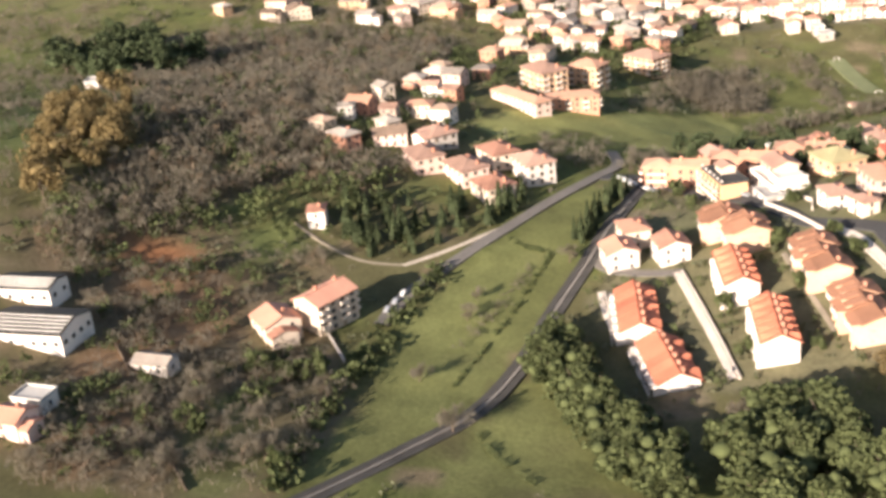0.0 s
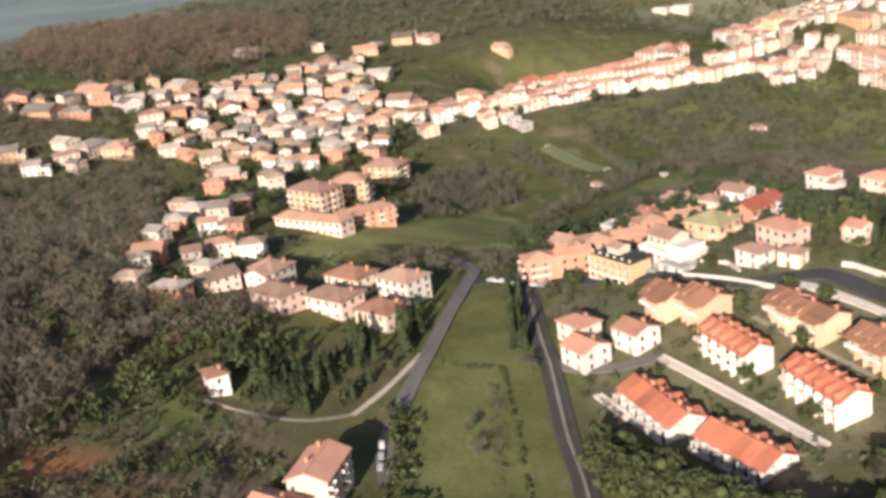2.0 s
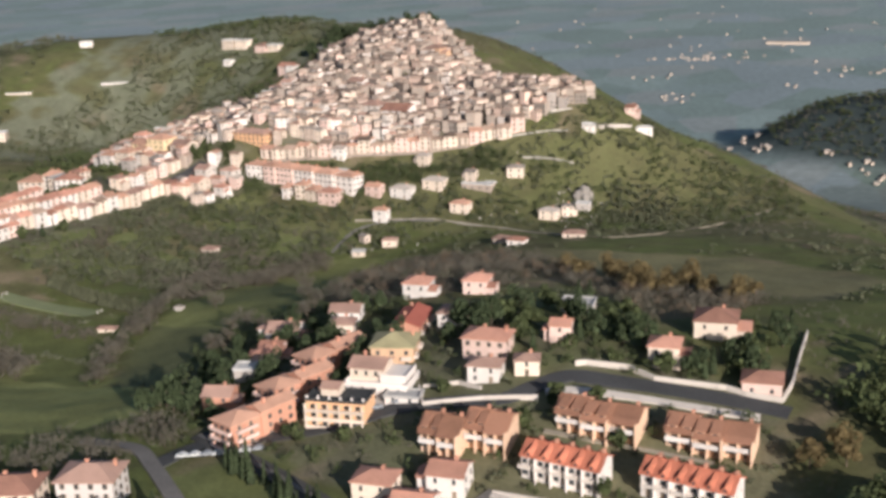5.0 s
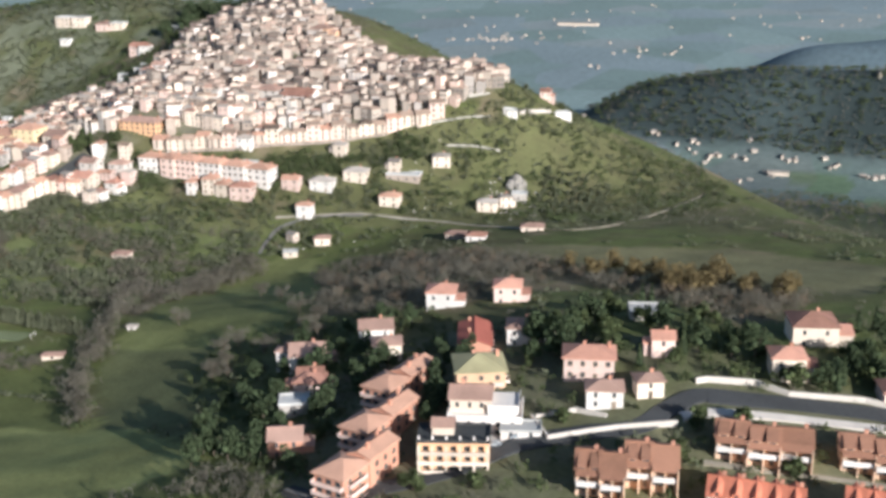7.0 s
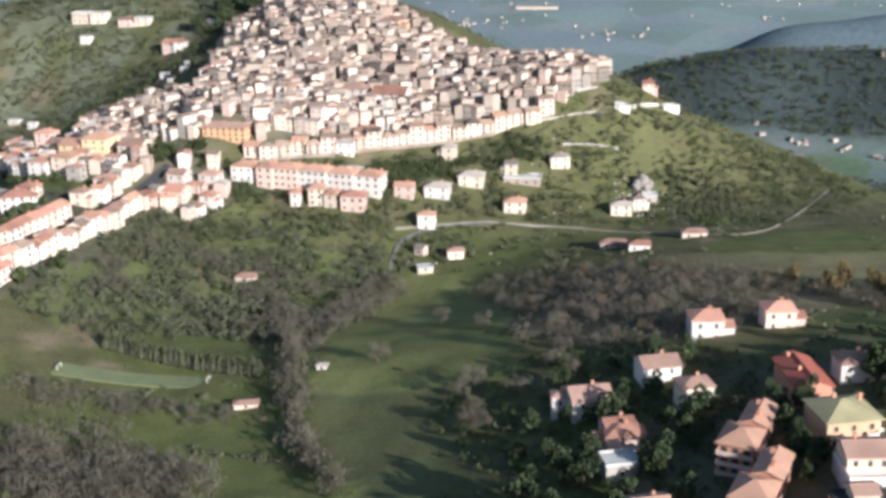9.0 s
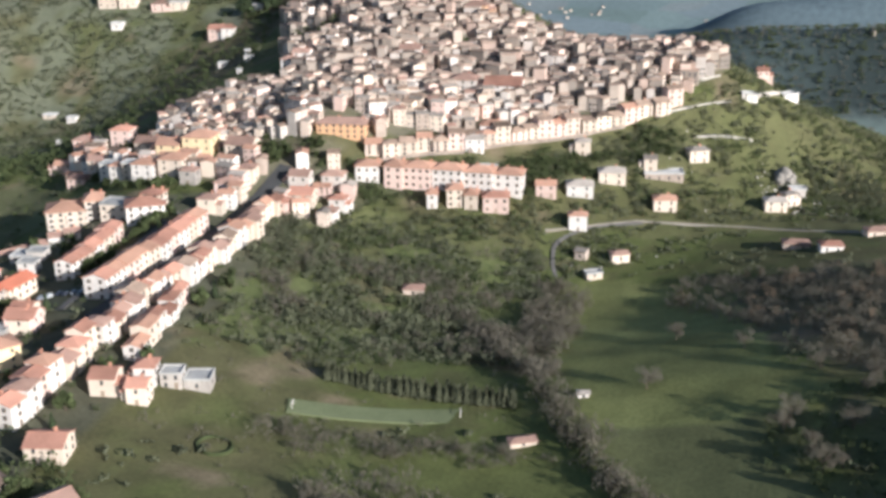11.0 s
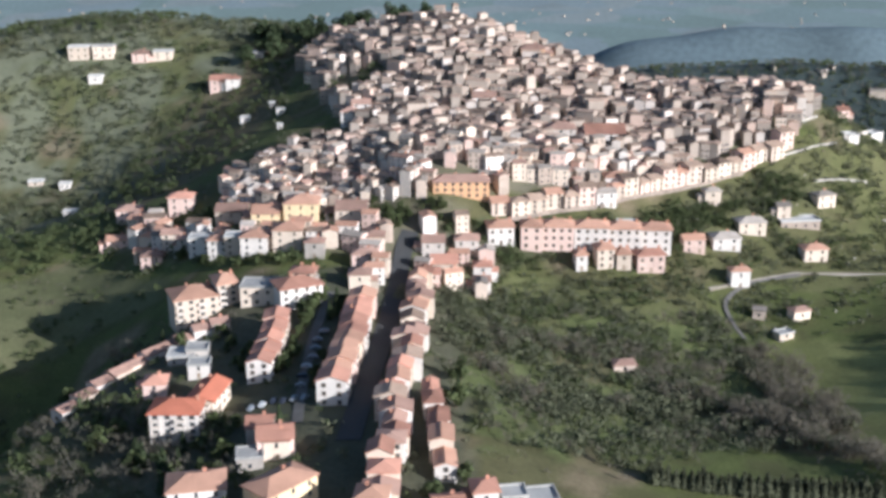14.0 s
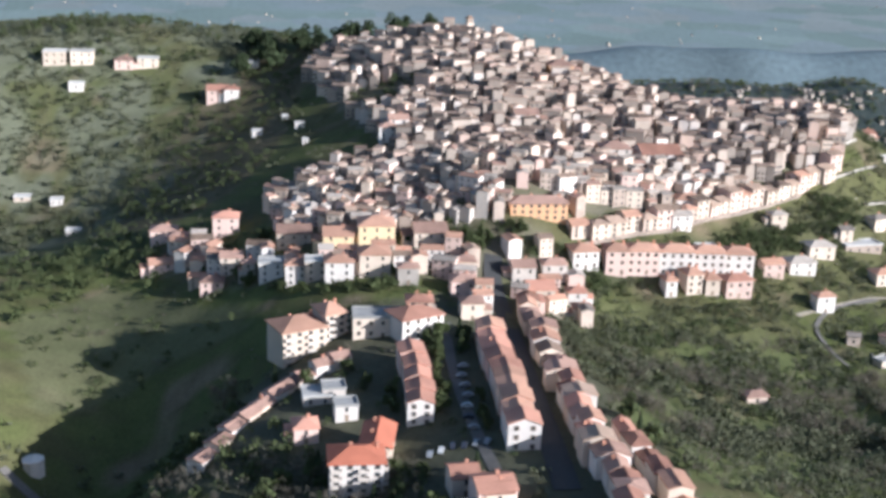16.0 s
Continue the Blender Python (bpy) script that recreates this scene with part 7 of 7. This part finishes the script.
# ---- bell tower ----
def bell_tower(x, y, side, tall):
    root = tagged(new("bell_tower"), "square stone bell tower on the hilltop", "tower")
    root.matrix_basis = pose(x, y, ground_z(x, y) - 0.2, 0, 0, 20)
    put("shaft", Shape().box(-side / 2, side / 2, -side / 2, side / 2, -2, tall).mesh("shaft", [WALL["stone"]]), root)
    put("cornice", Shape().box(-side * 0.58, side * 0.58, -side * 0.58, side * 0.58, tall, tall + 0.25).mesh("cornice", [WALL["cream"]]), root)
    put("belfry", Shape().box(-side * 0.42, side * 0.42, -side * 0.42, side * 0.42, tall + 0.25, tall + 1.7).mesh("belfry", [WALL["stone"]]), root)
    put("roof", hip_roof(side, side, tall + 1.7, 1.0, over=0.15).mesh("roof", [ROOF["old"]]), root)
    for turn in (0, 90):
        put("bell_opening", WINDOW["plain"], root, pose(0, 0, 0, 0, 0, turn) @ pose(0, -side * 0.42, tall + 0.5))


bell_tower(6.8, 431.0, 2.2, 6.5)


# ---- rocks and far hamlets ----
def boulders():
    """Pale rocks and tumbled stones on the eastern slope."""
    r = random.Random(4)
    shapes = []
    for k in range(8):
        bm = bmesh.new()
        bmesh.ops.create_icosphere(bm, subdivisions=1, radius=1)
        for v in bm.verts:
            v.co *= r.uniform(0.7, 1.2)
            v.co.z *= 0.7
        me = bpy.data.meshes.new("boulder")
        bm.to_mesh(me)
        bm.free()
        me.materials.append(ROCK)
        shapes.append(me)
    for cx, cy, sx, sy, n, lo, hi in ((139, 328, 4.5, 4, 22, 0.3, 0.8), (122, 330, 12, 5, 12, 0.2, 0.6), (144, 320, 4.5, 4, 24, 0.3, 0.9), (104, 316, 14, 6, 10, 0.2, 0.6), (152, 313, 6, 3, 12, 0.2, 0.6), (92, 276, 8, 4, 8, 0.2, 0.6)):
        for _ in range(n):
            x, y = cx + r.gauss(0, sx), cy + r.gauss(0, sy)
            ob = tagged(new("boulder", r.choice(shapes)), "pale weathered limestone boulder on the slope", "rock", "boulders")
            ob.matrix_basis = pose(x, y, ground_z(x, y) + 0.1, 0, 0, r.uniform(0, 360)) @ Matrix.Scale(r.uniform(lo, hi), 4)


boulders()


def rock_outcrop(x, y, wide, tall):
    """A large weathered block of limestone with a ledged face."""
    r = random.Random(15)
    bm = bmesh.new()
    for dx, dy, a, b in ((0, 0, 1.0, 1.0), (-0.55, -0.3, 0.6, 0.7), (0.5, -0.2, 0.55, 0.62), (0.1, -0.62, 0.5, 0.45), (-0.25, 0.4, 0.6, 0.8)):
        made = bmesh.ops.create_icosphere(bm, subdivisions=3, radius=1)["verts"]
        for v in made:
            ledge = 1 + 0.12 * math.sin(v.co.z * 9 + v.co.x * 3) + r.uniform(-0.09, 0.09)
            v.co = Vector((dx * wide / 2 + v.co.x * ledge * a * wide * 0.32, dy * wide / 2 + v.co.y * ledge * a * wide * 0.32, v.co.z * b * tall))
    me = bpy.data.meshes.new("rock_outcrop")
    bm.to_mesh(me)
    bm.free()
    me.materials.append(CRAG)
    ob = tagged(new("rock_outcrop", me), "large pale limestone outcrop above a ruined farm", "rock")
    ob.matrix_basis = pose(x, y, ground_z(x, y) - 0.6, 0, 0, 30)


rock_outcrop(140.6, 335.5, 8.0, 4.6)


def goal_frame(x, y, rot):
    """Two white posts and a crossbar at the end of the pitch."""
    root = tagged(new("goal_frame"), "white goal frame at the end of the turf pitch", "goal", "goals of the pitch")
    root.matrix_basis = pose(x, y, ground_z(x, y) + 0.1, 0, 0, rot)
    for side in (-0.9, 0.9):
        put("post", Shape().box(side - 0.06, side + 0.06, -0.06, 0.06, -0.4, 0.9).mesh("post", [WALL["white"]]), root)
    put("crossbar", Shape().box(-0.96, 0.96, -0.06, 0.06, 0.9, 1.0).mesh("crossbar", [WALL["white"]]), root)


goal_frame(51.4, 169.2, 100)
goal_frame(80.6, 177.4, 100)


def hamlets():
    """White specks of houses on the plain, too far to count."""
    r = random.Random(9)
    wall, top = Shape(), Shape()
    for cx, cy, n, spread in ((68, 857, 2, 3), (97, 846, 4, 5), (117, 835, 8, 7), (136, 838, 5, 6), (146, 770, 2, 4), (164, 806, 5, 5), (171, 837, 4, 3), (200, 832, 4, 5), (228, 815, 9, 6), (221, 903, 1, 1), (262, 899, 5, 6), (312, 899, 9, 6), (340, 893, 6, 6), (-300, 1420, 14, 22), (-245, 1448, 12, 22), (-70, 1375, 12, 22), (-92, 1250, 4, 10), (97, 1566, 5, 14), (-264, 1258, 6, 16), (-182, 1138, 8, 18), (-14, 886, 5, 6), (10, 868, 5, 5), (320, 1030, 18, 22), (0, 1900, 20, 200), (500, 1600, 16, 150), (-500, 1900, 14, 200), (800, 1300, 26, 120), (300, 2600, 30, 400), (420, 900, 26, 40), (520, 1000, 20, 50), (380, 1320, 24, 60), (640, 1180, 20, 70), (250, 1500, 24, 120), (-300, 1600, 24, 160)):
        for _ in range(n):
            x, y = r.gauss(cx, spread), r.gauss(cy, spread)
            m = pose(x, y, ground_z(x, y) - 0.5, 0, 0, r.uniform(0, 180))
            l, w, h = r.uniform(2.2, 4.6), r.uniform(1.8, 2.9), r.uniform(1.2, 2.2)
            a, b = gable_wall(l, w, h, 1.0), gable_roof(l, w, h, 1.0, ridge=False)
            wall.poly([m @ Vector(p) for p in a.v], a.f)
            top.poly([m @ Vector(p) for p in b.v], b.f)
    for x, y, rot, l, w, h in ((306, 884, -10, 36, 6, 4.5), (166, 804, 10, 14, 4, 3), (-222, 1604, 8, 58, 10, 4)):
        m = pose(x, y, ground_z(x, y) - 0.5, 0, 0, rot)
        a, b = gable_wall(l, w, h, 0.8), gable_roof(l, w, h, 0.8, ridge=False)
        wall.poly([m @ Vector(p) for p in a.v], a.f)
        top.poly([m @ Vector(p) for p in b.v], b.f)
    root = tagged(new("hamlets"), "distant white hamlets scattered over the plain", "houses", kind="stuff")
    # cream in place of white: haze dimming put into the wall colour
    tagged(put("walls", wall.mesh("walls", [WALL["cream"]]), root), kind="stuff")
    tagged(put("roofs", top.mesh("roofs", [ROOF["grey_old"]]), root), kind="stuff")


hamlets()
